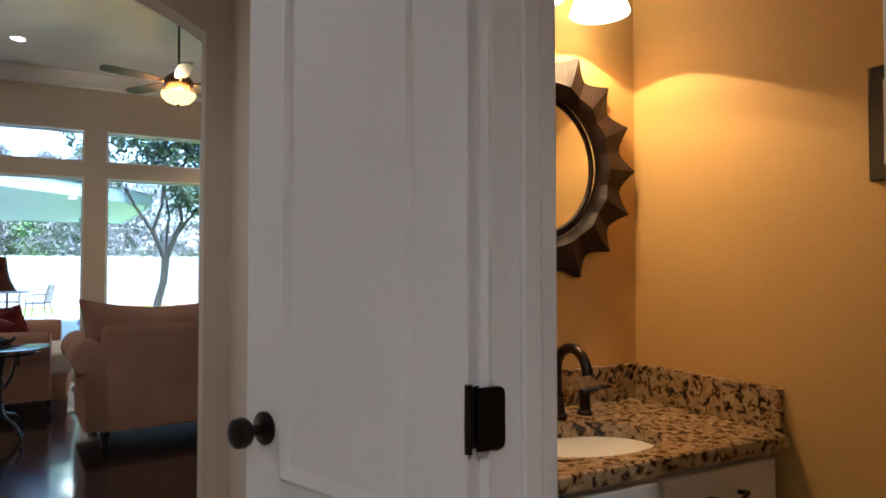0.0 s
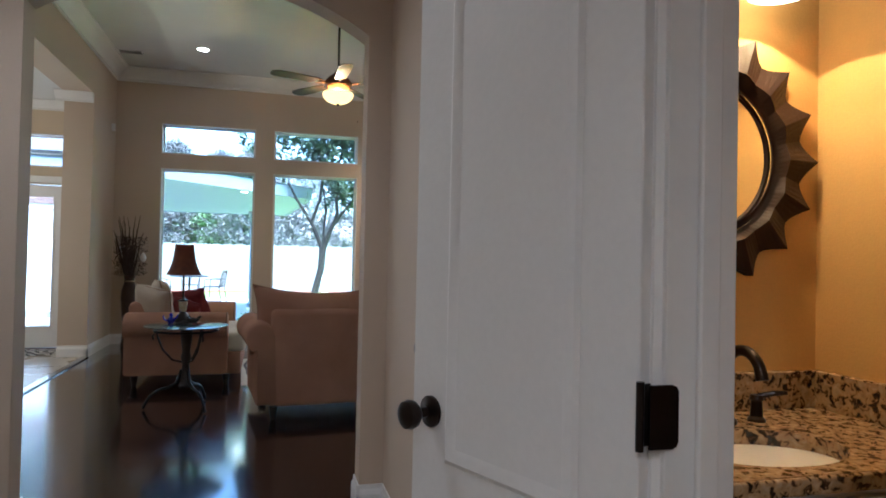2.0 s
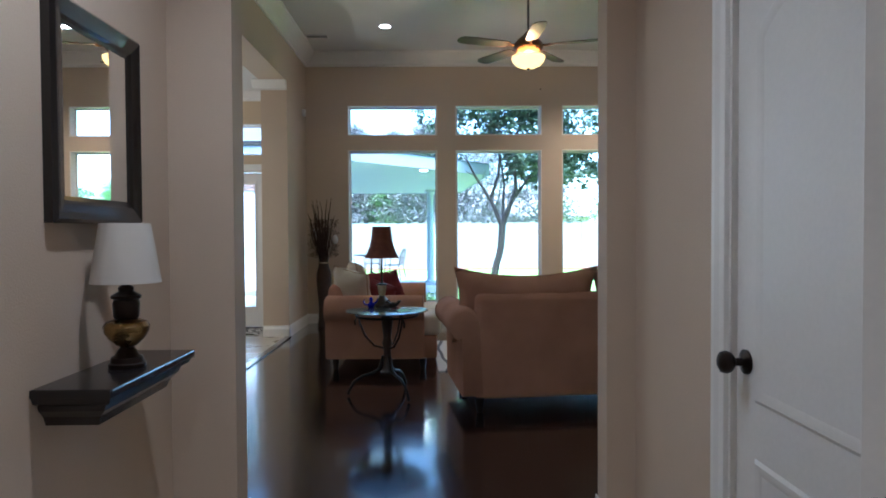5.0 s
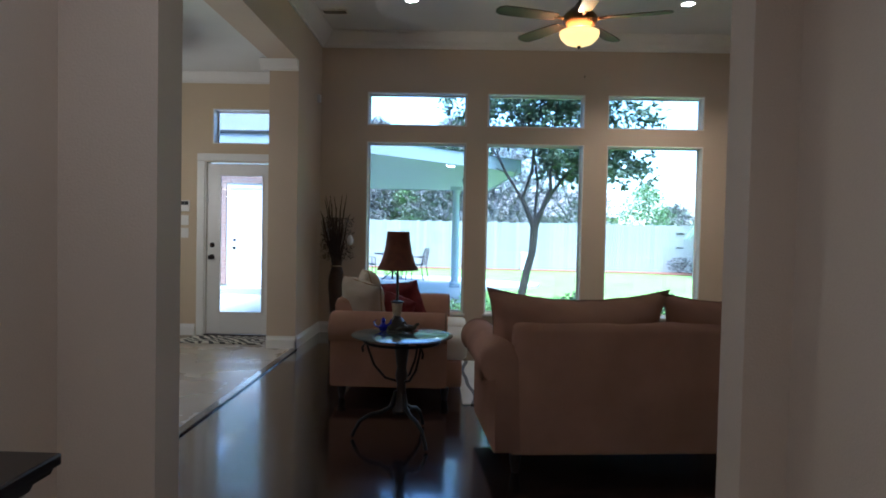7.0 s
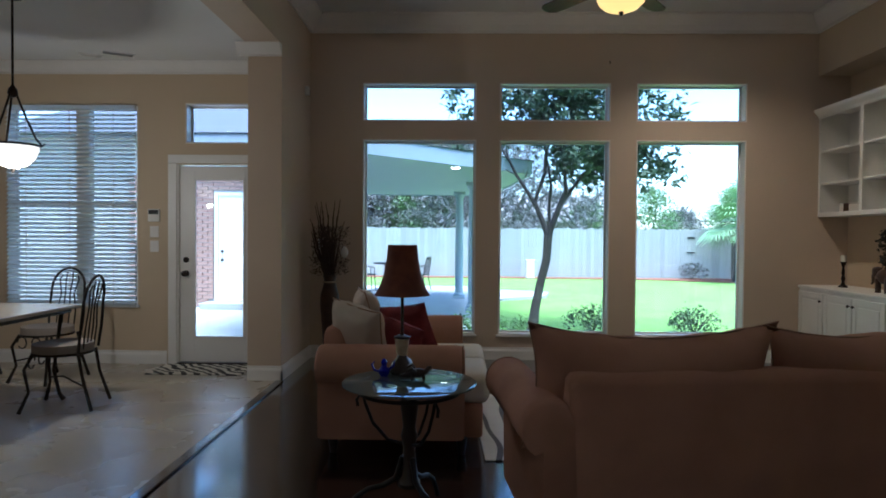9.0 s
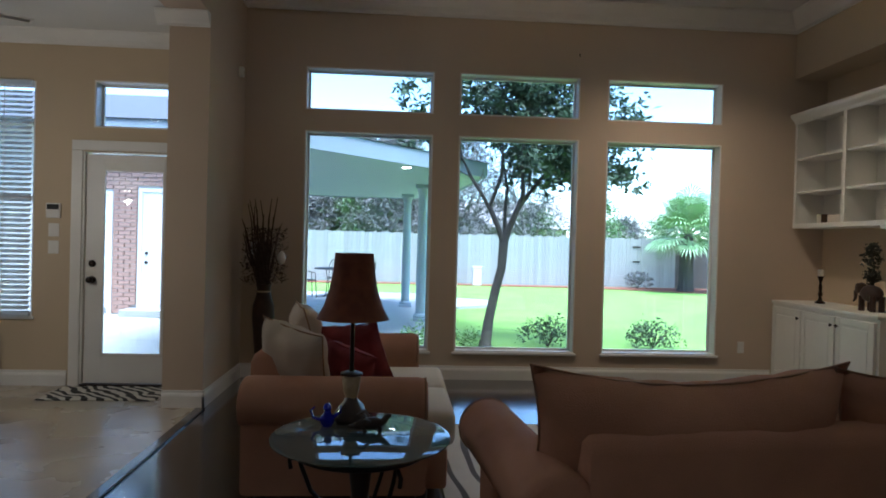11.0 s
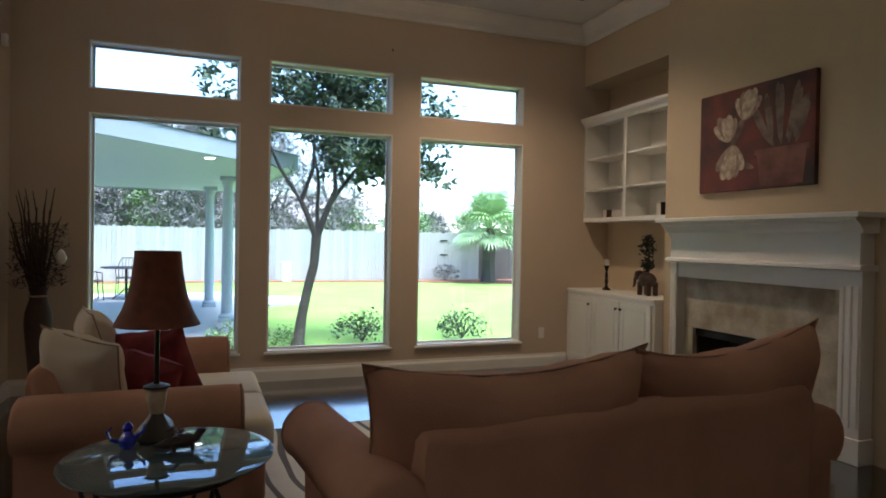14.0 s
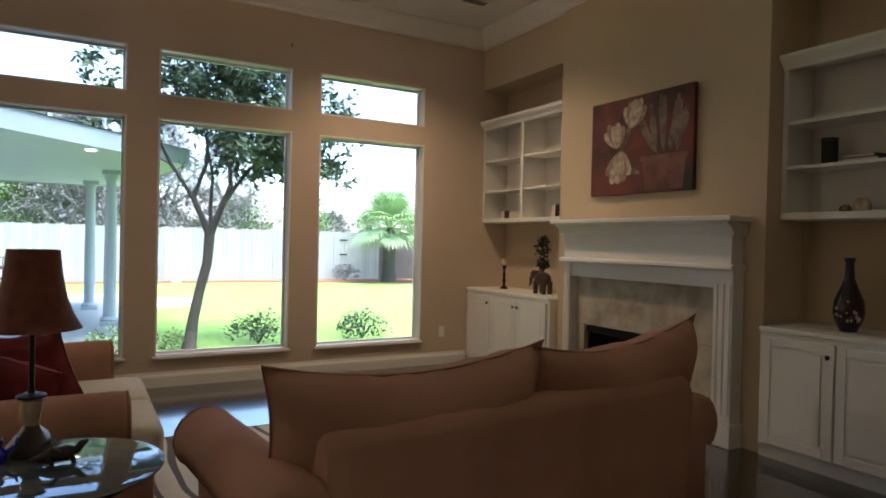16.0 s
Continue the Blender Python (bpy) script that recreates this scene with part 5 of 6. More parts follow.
for i in range(3):
    a = radians(20 + 120 * i)
    pts = [(r * math.cos(a), r * math.sin(a), z) for r, z in ((0.02, -0.71), (0.05, -0.80), (0.10, -0.93), (0.15, -1.05), (0.19, -1.10), (0.205, -1.08))]
    part("arm", T(pts, 0.008, 8), M_BRONZE, pd)
bulb("pendant_bulb", (-2.80, 7.40, KZ - 1.36), 6.0, (1.0, 0.82, 0.58), 0.03)

# dining table and wrought iron chairs
M_IRON = mat("wrought_iron", (0.03, 0.024, 0.02), 0.45, 0.7, scale=14, fine=120, bump=0.1)
M_STONE = mat("travertine_top", (0.55, 0.47, 0.37), 0.2, scale=4, fine=40, bump=0.02, amount=0.9)
dt = thing("dining_table", (-3.30, 7.35, 0), "stone-topped dining table on a wrought iron base", "table")
part("tabletop", B((-0.72, -0.50, 0.735), (0.76, 0.50, 0.765), 0.01), M_STONE, dt)
part("apron", B((-0.66, -0.44, 0.70), (0.70, 0.44, 0.735), 0.003), M_IRON, dt)
for x in (-0.62, 0.64):
    for y in (-0.40, 0.40):
        part("leg", T([(x, y, 0.70), (x * 0.97, y * 0.97, 0.50), (x * 0.93, y * 0.93, 0.25), (x * 0.98, y * 0.98, 0.06), (x * 1.02, y * 1.02, 0.008)], [0.016, 0.014, 0.013, 0.014, 0.02], 8), M_IRON, dt)
for s in (-1, 1):
    part("scroll", T(arc((s * 0.5 + 0.01, -0.41, 0.60), 0.09, 0, 300, 16), 0.007, 6), M_IRON, dt)
M_PAD = mat("grey_seat_cloth", (0.30, 0.25, 0.20), 0.9, scale=5, fine=200, bump=0.3)
ch = thing("dining_chair", (-2.52, 7.55, 0), "wrought iron dining chair with arched back and padded seat", "chair", "dining chairs", turn=99)
part("seat", X([(0.21 * math.cos(2 * math.pi * i / 28) * (1.0 + 0.06 * math.cos(4 * math.pi * i / 28)), 0.21 * math.sin(2 * math.pi * i / 28)) for i in range(28)], "z", 0.44, 0.50), M_PAD, ch, "round grey padded seat")
part("seat_ring", T(arc((0, 0, 0.43), 0.205, 0, 360, 28, "xy"), 0.011, 8), M_IRON, ch)
for x in (-0.17, 0.17):
    part("front_leg", T([(x * 0.9, 0.15, 0.43), (x * 1.15, 0.19, 0.33), (x * 1.0, 0.17, 0.16), (x * 1.25, 0.22, 0.012)], [0.013, 0.012, 0.011, 0.015], 8), M_IRON, ch)
    part("back_leg", T([(x * 0.95, -0.17, 0.43), (x * 0.95, -0.20, 0.25), (x * 1.1, -0.27, 0.012)], [0.013, 0.012, 0.014], 8), M_IRON, ch)
loop = [(-0.19, -0.18, 0.44), (-0.20, -0.20, 0.60)] + [(0.19 * math.cos(radians(a)), -0.22 - 0.03 * math.sin(radians(a)), 0.82 + 0.19 * math.sin(radians(a))) for a in range(180, -1, -15)] + [(0.20, -0.20, 0.60), (0.19, -0.18, 0.44)]
part("back_loop", T(loop, 0.011, 8), M_IRON, ch)
for x in (-0.10, -0.035, 0.035, 0.10):
    part("spindle", T([(x, -0.18, 0.46), (x * 1.05, -0.20, 0.62), (x * 0.75, -0.215, 0.78), (x * 1.1, -0.235, 0.90), (x * 0.9, -0.248, 0.99 - abs(x) * 0.5)], 0.006, 6), M_IRON, ch)
for s in (-1, 1):
    part("apron_scroll", T(arc((s * 0.08, 0.19, 0.37), 0.05, 0, 320, 14), 0.006, 6), M_IRON, ch)
part("stretcher", T([(-0.17, -0.20, 0.20), (0, 0, 0.24), (0.18, 0.18, 0.20)], 0.007, 6), M_IRON, ch)
copy_thing(ch, pose(-3.20, 8.42, 0, 0, 0, 165))
copy_thing(ch, pose(-3.95, 8.35, 0, 0, 0, 185))
fl = thing("flower_vase", (-3.12, 7.30, 0.765), "small vase of dried tan flowers on the dining table", "vase")
part("vase", L([(0.03, 0), (0.045, 0.03), (0.04, 0.08), (0.022, 0.11), (0.028, 0.13)], 18), M_CERAMIC, fl, "", 40)
bm = bmesh.new()
rng = random.Random(4)
for i in range(60):
    a, r = rng.uniform(0, 6.28), rng.uniform(0.0, 0.10)
    c = (r * math.cos(a), r * math.sin(a), 0.20 + rng.uniform(-0.05, 0.06) - r * 0.3)
    m_ = pose(*c, rng.uniform(0, 180), rng.uniform(0, 180), 0)
    bmesh.ops.create_icosphere(bm, subdivisions=1, radius=rng.uniform(0.010, 0.02), matrix=m_)
part("flowers", bm, mat("dried_flower", (0.42, 0.24, 0.10), 0.9), fl, "dried tan blooms")

# ---- corner vase with branches ----
M_VASE = mat("dark_carved_vase", (0.035, 0.02, 0.016), 0.4, second=(0.06, 0.03, 0.02), scale=14, fine=90, bump=0.15, amount=0.9)
M_TWIG = mat("dark_twig", (0.05, 0.03, 0.022), 0.8, scale=14, bump=0.2)
fv = thing("floor_vase", (-0.84, 9.38, 0), "tall dark floor vase filled with dry branches", "vase")
part("vase", L([(0.085, 0), (0.09, 0.02), (0.075, 0.10), (0.07, 0.25), (0.085, 0.45), (0.10, 0.62), (0.095, 0.72), (0.065, 0.82), (0.06, 0.88), (0.075, 0.92), (0.068, 0.92), (0.05, 0.86)], 28), M_VASE, fv, "", 40)
part("collar_band", T(arc((0, 0, 0.85), 0.064, 0, 360, 28, "xy"), 0.008, 8), M_CRYSTAL, fv, "pale cord band")
rng = random.Random(11)
for i in range(26):
    a = rng.uniform(0, 6.283)
    sp = rng.uniform(0.04, 0.24)
    hgt = rng.uniform(0.45, 0.86)
    cx, cy = sp * math.cos(a), min(sp * math.sin(a), 0.20)
    pts = [(0.02 * math.cos(a), 0.02 * math.sin(a), 0.80)]
    for k in range(1, 6):
        f = k / 5
        pts.append((cx * f ** 0.8 + rng.uniform(-0.015, 0.015), cy * f ** 0.8 + rng.uniform(-0.015, 0.015), 0.85 + hgt * f))
    part("branch", T(pts, [0.009, 0.009, 0.0085, 0.008, 0.006, 0.003], 5), M_TWIG, fv)
bm = bmesh.new()
for i in range(1500):
    a, r, z = rng.uniform(0, 6.283), rng.uniform(0.02, 0.20), rng.uniform(0.92, 1.42)
    c = Vector((r * math.cos(a), min(r * math.sin(a), 0.2), z))
    d = Vector((rng.uniform(-1, 1), rng.uniform(-1, 1), rng.uniform(-0.3, 1))).normalized() * rng.uniform(0.02, 0.05)
    w = d.orthogonal().normalized() * 0.006
    bm.faces.new([bm.verts.new(p) for p in (c - w, c + w, c + d)])
part("dry_leaves", bm, M_TWIG, fv, "dark dry leaves")
part("bloom", L([(0.006, 0), (0.03, 0.02), (0.042, 0.055), (0.028, 0.10), (0.004, 0.125)], 14, (0.17, -0.10, 1.10)), M_CERAMIC, fv, "single white bloom", 50)

# ---- canvas above the mantel ----
M_CANVAS = mat("maroon_canvas", (0.23, 0.045, 0.032), 0.6, second=(0.045, 0.02, 0.02), scale=3.4, fine=160, bump=0.1, amount=1.0, detail=6)
M_PETAL = mat("painted_petal", (0.74, 0.62, 0.47), 0.6, second=(0.40, 0.27, 0.2), scale=22, fine=120, bump=0.1, amount=1.0)
M_PETAL2 = mat("painted_petal_shade", (0.44, 0.32, 0.25), 0.6, second=(0.25, 0.15, 0.12), scale=18, fine=120, bump=0.1, amount=1.0)
M_LEAFP = mat("painted_leaf", (0.30, 0.21, 0.16), 0.6, second=(0.11, 0.06, 0.05), scale=9, bump=0.1)
M_POT = mat("painted_pot", (0.27, 0.11, 0.075), 0.6, second=(0.13, 0.04, 0.03), scale=6, bump=0.1)
cv = thing("canvas_painting", (FX, 7.22, 1.765), "dark red canvas painting of white tulips and a pot", "painting", turn=-90)
part("canvas", B((-0.56, -0.04, 0.0), (0.51, -0.001, 0.785), 0.004), M_CANVAS, cv)


def dab(pts, y, material, name):
    bm = bmesh.new()
    u = [bm.verts.new((px, y, pz)) for px, pz in pts]
    bm.faces.new(u)
    part(name, bm, material, cv)


def petal(cx, cz, ang, ln, wd, y, material=None, name="petal"):
    c, s = math.cos(radians(ang)), math.sin(radians(ang))
    out = []
    for i in range(16):
        t = 2 * math.pi * i / 16
        u, w = ln * (0.5 - 0.5 * math.cos(t)), wd * math.sin(t) * (0.55 + 0.45 * math.sin(t / 2))
        out.append((cx + u * c - w * s, cz + u * s + w * c))
    dab(out, y, material or M_PETAL, name)


dab([(0.06, 0.02), (0.42, 0.02), (0.45, 0.27), (0.02, 0.27)], -0.0412, M_POT, "pot")
dab([(0.0, 0.25), (0.47, 0.25), (0.47, 0.29), (0.0, 0.29)], -0.0414, M_POT, "pot_rim")
for k_, (x, z, a, ln) in enumerate(((0.12, 0.34, 115, 0.30), (0.16, 0.34, 100, 0.36), (0.22, 0.34, 88, 0.40), (0.28, 0.34, 70, 0.36), (0.29, 0.34, 60, 0.34), (0.34, 0.34, 62, 0.26), (0.0, 0.16, 160, 0.2), (-0.25, 0.30, 60, 0.3), (0.18, 0.29, 125, 0.34), (0.36, 0.30, 72, 0.3), (0.24, 0.3, 95, 0.46), (0.30, 0.3, 80, 0.44))):
    petal(x, z, a, ln, 0.035, -0.0416 - 0.0001 * k_, M_LEAFP, "painted_leaf")
k_ = 0
for cx, cz, sc_, base in ((-0.08, 0.62, 1.3, 80), (-0.27, 0.47, 1.25, 105), (-0.22, 0.25, 1.5, 262)):
    for a, ln, wd in ((-38, 0.15, 0.045), (38, 0.15, 0.045), (-16, 0.17, 0.05), (16, 0.17, 0.05), (0, 0.16, 0.055)):
        petal(cx - 0.07 * sc_ * math.cos(radians(base)), cz - 0.07 * sc_ * math.sin(radians(base)), base + a * (1.5 if base == 250 else 0.9), ln * sc_ * (1.0 if k_ % 2 else 1.12), wd * sc_ * 0.8, -0.0426 - 0.0001 * k_, M_PETAL2 if k_ % 5 in (0, 3) else M_PETAL)
        k_ += 1

# ---- things on the alcove cabinets and shelves ----
cn = thing("candlestick", (4.42, 9.36, 0.845), "dark turned candlestick with a white candle", "candle holder")
part("stick", L([(0.045, 0), (0.045, 0.012), (0.02, 0.03), (0.012, 0.06), (0.022, 0.09), (0.012, 0.12), (0.018, 0.15), (0.010, 0.20), (0.026, 0.25), (0.034, 0.262)], 18), M_BRONZE, cn, "", 40)
part("candle", L([(0.027, 0.262), (0.027, 0.325), (0.02, 0.328)], 18), M_CERAMIC, cn, "short white pillar candle", 40)
el = thing("elephant_planter", (4.40, 8.66, 0.845), "dark elephant figurine carrying a bushy topiary", "figurine")
bm = bmesh.new()
bmesh.ops.create_uvsphere(bm, u_segments=16, v_segments=10, radius=1, matrix=Matrix.LocRotScale((0, 0, 0.15), None, (0.07, 0.11, 0.075)))
bmesh.ops.create_uvsphere(bm, u_segments=14, v_segments=8, radius=1, matrix=Matrix.LocRotScale((0, 0.12, 0.19), None, (0.045, 0.05, 0.05)))
tube(bm, [(0, 0.155, 0.19), (0, 0.19, 0.15), (0, 0.195, 0.09), (0, 0.215, 0.07)], [0.022, 0.018, 0.013, 0.009], 8)
for x in (-0.04, 0.04):
    for y in (-0.07, 0.06):
        tube(bm, [(x, y, 0.13), (x, y, 0.0)], [0.026, 0.024], 10)
    bmesh.ops.create_uvsphere(bm, u_segments=10, v_segments=6, radius=1, matrix=Matrix.LocRotScale((x * 1.3, 0.10, 0.19), None, (0.008, 0.035, 0.045)))
part("elephant", bm, M_VASE, el, "dark carved elephant", 50)
bm = bmesh.new()
rng = random.Random(5)
tube(bm, [(0, -0.01, 0.21), (0.01, 0.0, 0.36)], 0.012, 6)
for c, r in (((0, 0, 0.30), 0.07), ((0.01, 0.02, 0.44), 0.09), ((-0.01, -0.01, 0.53), 0.06)):
    for i in range(130):
        d = Vector((rng.gauss(0, 1), rng.gauss(0, 1), rng.gauss(0, 1))).normalized()
        p = Vector(c) + d * r * rng.uniform(0.55, 1.05)
        t = Vector((rng.gauss(0, 1), rng.gauss(0, 1), rng.gauss(0, 1))).normalized() * 0.028
        w = t.cross(d).normalized() * 0.012 if t.cross(d).length > 1e-4 else Vector((0.01, 0, 0))
        bm.faces.new([bm.verts.new(q) for q in (p - t * 0.5, p + w, p + t * 0.6, p - w)])
part("foliage", bm, mat("dark_silk_leaf", (0.02, 0.022, 0.014), 0.7), el, "dark clipped foliage")
bv = thing("bottle_vase", (4.48, 5.74, 0.845), "black bottle vase with pale painted flowers", "vase")
part("bottle", L([(0.045, 0), (0.05, 0.01), (0.075, 0.06), (0.088, 0.12), (0.082, 0.19), (0.05, 0.27), (0.028, 0.33), (0.024, 0.42), (0.032, 0.455), (0.026, 0.455), (0.018, 0.42)], 32), M_EBONY, bv, "", 50)
rng = random.Random(9)
for i in range(16):
    bm = bmesh.new()
    a, z = radians(rng.uniform(150, 260)), rng.uniform(0.07, 0.20)
    r = 0.0785 + 0.0105 * math.sin((z - 0.06) / 0.13 * 3.1)
    c = Vector((r * math.cos(a), r * math.sin(a), z))
    bmesh.ops.create_icosphere(bm, subdivisions=1, radius=rng.uniform(0.006, 0.012), matrix=Matrix.Translation(c))
    part("painted_flower", bm, M_PETAL, bv)


def book(name, at, size, material, label, category="book", turn=0):
    b = thing(name, at, label, category, turn=turn)
    w, d, h = size
    part("cover", B((-w / 2, -d / 2, 0), (w / 2, d / 2, h), 0.002, 1), material, b)
    part("page_block", B((-w / 2 - 0.0015, -d / 2 + 0.006, 0.004), (w / 2 - 0.008, d / 2 - 0.004, h - 0.004)), M_SHADE_W, b, "cream page edges")
    return b


M_BOOK1 = mat("black_cloth", (0.015, 0.014, 0.014), 0.6)
M_BOOK2 = mat("brown_leather", (0.07, 0.035, 0.02), 0.5)
S2 = 1.54 + 0.352
bx = thing("pillar_box", (4.56, 5.93, S2), "black cylindrical box standing on the shelf", "box")
part("drum", L([(0.048, 0), (0.048, 0.155), (0.044, 0.158)], 24), M_BOOK1, bx, "", 40)
part("lid", L([(0.050, 0.158), (0.050, 0.175), (0.046, 0.178)], 24), M_BOOK1, bx, "black lid", 40)
book("book", (4.56, 5.70, S2), (0.17, 0.22, 0.025), M_BOOK2, "brown leather book lying flat on the shelf")
book("book", (4.56, 5.71, S2 + 0.026), (0.15, 0.19, 0.022), M_BOOK1, "black book lying on another book")
S1 = 1.54 + 0.045
for y, w, h, m_, lb in ((5.82, 0.06, 0.05, M_BRASS, "small brass dish on the bottom shelf"), (5.72, 0.08, 0.09, M_CRYSTAL, "small tan stone ornament on the bottom shelf")):
    o = thing("ornament", (4.56, y, S1), lb, "ornament")
    part("body", L([(w * 0.5, 0), (w * 0.62, h * 0.3), (w * 0.55, h * 0.7), (w * 0.3, h)], 18), m_, o, "", 50)
S1, S2 = 1.57 + 0.045, 1.57 + 0.362
book("book", (4.50, 9.42, S1), (0.15, 0.07, 0.09), M_BOOK2, "brown book standing on the bottom shelf")
book("book", (4.50, 9.18, S1), (0.15, 0.24, 0.08), M_BOOK2, "stack of brown books on the bottom shelf")
o = thing("ornament", (4.50, 9.33, S1), "small white ceramic pot on the bottom shelf", "ornament")
part("body", L([(0.03, 0), (0.045, 0.03), (0.04, 0.07), (0.025, 0.09)], 18), M_CERAMIC, o, "", 50)
book("book", (4.50, 8.55, S1), (0.14, 0.06, 0.13), M_BOOK1, "black book standing on the bottom shelf")
o = thing("ornament", (4.52, 9.10, S2), "pale green glass plate standing on the shelf", "ornament")
part("body", L([(0.002, 0.0), (0.10, 0.006), (0.115, 0.02), (0.112, 0.024), (0.095, 0.012), (0.002, 0.008)], 32), mat("green_glass_plate", (0.30, 0.33, 0.20), 0.2), o, "", 50).matrix_basis = pose(0.05, 0, 0.113, 0, -78, 0)

# ---- patio outside ----
M_CONC = mat("pale_concrete", (0.43, 0.415, 0.385), 0.85, scale=2, fine=50, bump=0.15, amount=0.7)
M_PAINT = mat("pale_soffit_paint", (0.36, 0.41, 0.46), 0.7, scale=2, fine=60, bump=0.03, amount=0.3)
M_ROOF = mat("grey_shingle", (0.10, 0.10, 0.11), 0.9, scale=5, fine=60, bump=0.4)
M_BRICK = mat("red_brown_brick", (0.36, 0.20, 0.15), 0.85, second=(0.45, 0.30, 0.23), scale=3, fine=90, bump=0.3, amount=0.9)
M_MORTAR = mat("pale_mortar", (0.50, 0.47, 0.42), 0.9, scale=8, bump=0.2)
tagged(part("pavement_patio", X([(-9.0, 9.4), (-0.9, 9.4), (-0.9, 10.9), (1.1, 13.2), (1.1, 17.6), (2.7, 18.8), (2.9, 19.8), (1.6, 20.4), (1.1, 21.5), (-9.0, 21.5)], "z", -0.40, -0.12), M_CONC), "pale concrete patio under the roof and beyond", "patio", kind="structure")
pr = thing("patio_roof", (-2.0, 14.0, 2.38), "pale painted patio roof with a grey shingle top", "roof", kind="structure")
poly = [(-0.85 + 2.0, 10.62 - 14.0), (1.68 + 2.0, 13.4 - 14.0), (1.35 + 2.0, 19.0 - 14.0), (-1.1, 5.0), (-1.1, -3.38)]
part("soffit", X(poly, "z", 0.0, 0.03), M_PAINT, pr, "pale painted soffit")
n_p = len(poly)
for i in range(n_p):
    a, b = Vector(poly[i]), Vector(poly[(i + 1) % n_p])
    d = (b - a).normalized()
    nr = Vector((d.y, -d.x)) * 0.03
    bm = X([tuple(a), tuple(b), tuple(b + nr), tuple(a + nr)], "z", -0.02, 0.20)
    part("fascia", bm, M_PAINT, pr, "pale painted fascia board")
bm = bmesh.new()
lo = [bm.verts.new((x * 1.015, y * 1.015, 0.205)) for x, y in poly]
mid = Vector((1.2, 1.2))
hi = [bm.verts.new((mid.x + (x - mid.x) * 0.12, mid.y + (y - mid.y) * 0.12, 0.62)) for x, y in poly]
for i in range(n_p):
    bm.faces.new((lo[i], lo[(i + 1) % n_p], hi[(i + 1) % n_p], hi[i]))
bm.faces.new(hi)
bm.faces.new(lo[::-1])
part("roof", bm, M_ROOF, pr, "grey shingle roof")
part("lamp_lens", L([(0.06, -0.004), (0.06, 0.0)], 20, (2.45, -1.4, 0)), M_HOT, pr, "lit soffit downlight")
for x, y in ((0.53, 17.87), (0.79, 15.32)):
    pc = thing("patio_column", (x, y, -0.12), "round white patio column", "column", "patio columns")
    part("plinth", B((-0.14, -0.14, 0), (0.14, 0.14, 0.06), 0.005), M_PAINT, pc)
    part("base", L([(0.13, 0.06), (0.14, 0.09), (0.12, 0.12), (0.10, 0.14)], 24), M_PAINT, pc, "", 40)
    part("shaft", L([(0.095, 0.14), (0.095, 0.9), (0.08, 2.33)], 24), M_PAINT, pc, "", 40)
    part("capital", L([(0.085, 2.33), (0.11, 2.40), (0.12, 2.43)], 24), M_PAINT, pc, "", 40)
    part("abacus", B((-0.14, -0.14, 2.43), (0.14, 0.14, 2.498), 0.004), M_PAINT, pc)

# ---- garage across the patio ----
gr = thing("garage", (-5.0, 15.5, -0.12), "red brick garage wall with white doors", "building", kind="structure")
part("wall", B((-3.5, 0.02, 0), (2.4, 0.30, 3.4)), M_MORTAR, gr, "mortar backing")
part("roof", X([(-0.5, 3.4), (3.0, 3.4), (3.0, 4.6)], "x", -3.8, 2.7), M_ROOF, gr)
for x0, x1, z1 in ((-0.75, 0.12, 2.15), (0.72, 1.62, 2.22)):
    d = part("door", B((x0, -0.03, 0.12), (x1, 0.015, z1), 0.004), M_DOOR, gr, "plain white painted door")
    for a, b in (((x0 - 0.07, -0.05, 0.0), (x0 - 0.002, 0.015, z1 + 0.07)), ((x1 + 0.002, -0.05, 0.0), (x1 + 0.07, 0.015, z1 + 0.07)), ((x0 - 0.002, -0.05, z1 + 0.002), (x1 + 0.002, 0.015, z1 + 0.07))):
        part("door_casing", B(a, b, 0.004, 1), M_TRIM, d)
    for z in (0.95, 1.12):
        bm = L([(0.03, 0), (0.03, 0.02), (0.02, 0.05)], 14)
        bmesh.ops.rotate(bm, verts=bm.verts[:], matrix=Matrix.Rotation(radians(90), 3, 'X'))
        bmesh.ops.translate(bm, verts=bm.verts[:], vec=(x0 + 0.08, -0.03, z))
        part("knob", bm, M_BRONZE, d, "dark knob", 40)
part("step", B((0.5, -0.45, 0), (1.9, 0.0, 0.12), 0.01), M_CONC, gr, "concrete step")
rk = thing("iron_rack", (-4.35, 13.3, -0.12), "thin black iron rack standing on the patio", "rack")
for x in (-0.5, 0.0):
    part("post", T([(x, 0, 0), (x, 0, 1.35)], 0.012, 6), M_IRON, rk)
for z in (0.5, 0.68, 1.02, 1.3):
    part("rail", T([(-0.55, 0, z), (0.05, 0, z + 0.01)], 0.010, 6), M_IRON, rk)

# outdoor table and chairs, wrought iron
ot = thing("patio_table", (-1.25, 20.1, -0.12), "round black wrought iron patio table", "table")
part("tabletop", L([(0.52, 0.70), (0.54, 0.715), (0.52, 0.73)], 36), M_IRON, ot, "", 40)
part("pedestal", L([(0.03, 0.0), (0.03, 0.70)], 12), M_IRON, ot)
for i in range(4):
    a = radians(45 + 90 * i)
    part("foot", T([(0, 0, 0.25), (0.2 * math.cos(a), 0.2 * math.sin(a), 0.10), (0.36 * math.cos(a), 0.36 * math.sin(a), 0.012)], 0.015, 6), M_IRON, ot)
oc = thing("patio_chair", (-0.55, 19.9, -0.12), "black wrought iron patio chair", "chair", "patio chairs", turn=75)
part("seat", B((-0.24, -0.22, 0.42), (0.24, 0.24, 0.44), 0.006), M_IRON, oc)
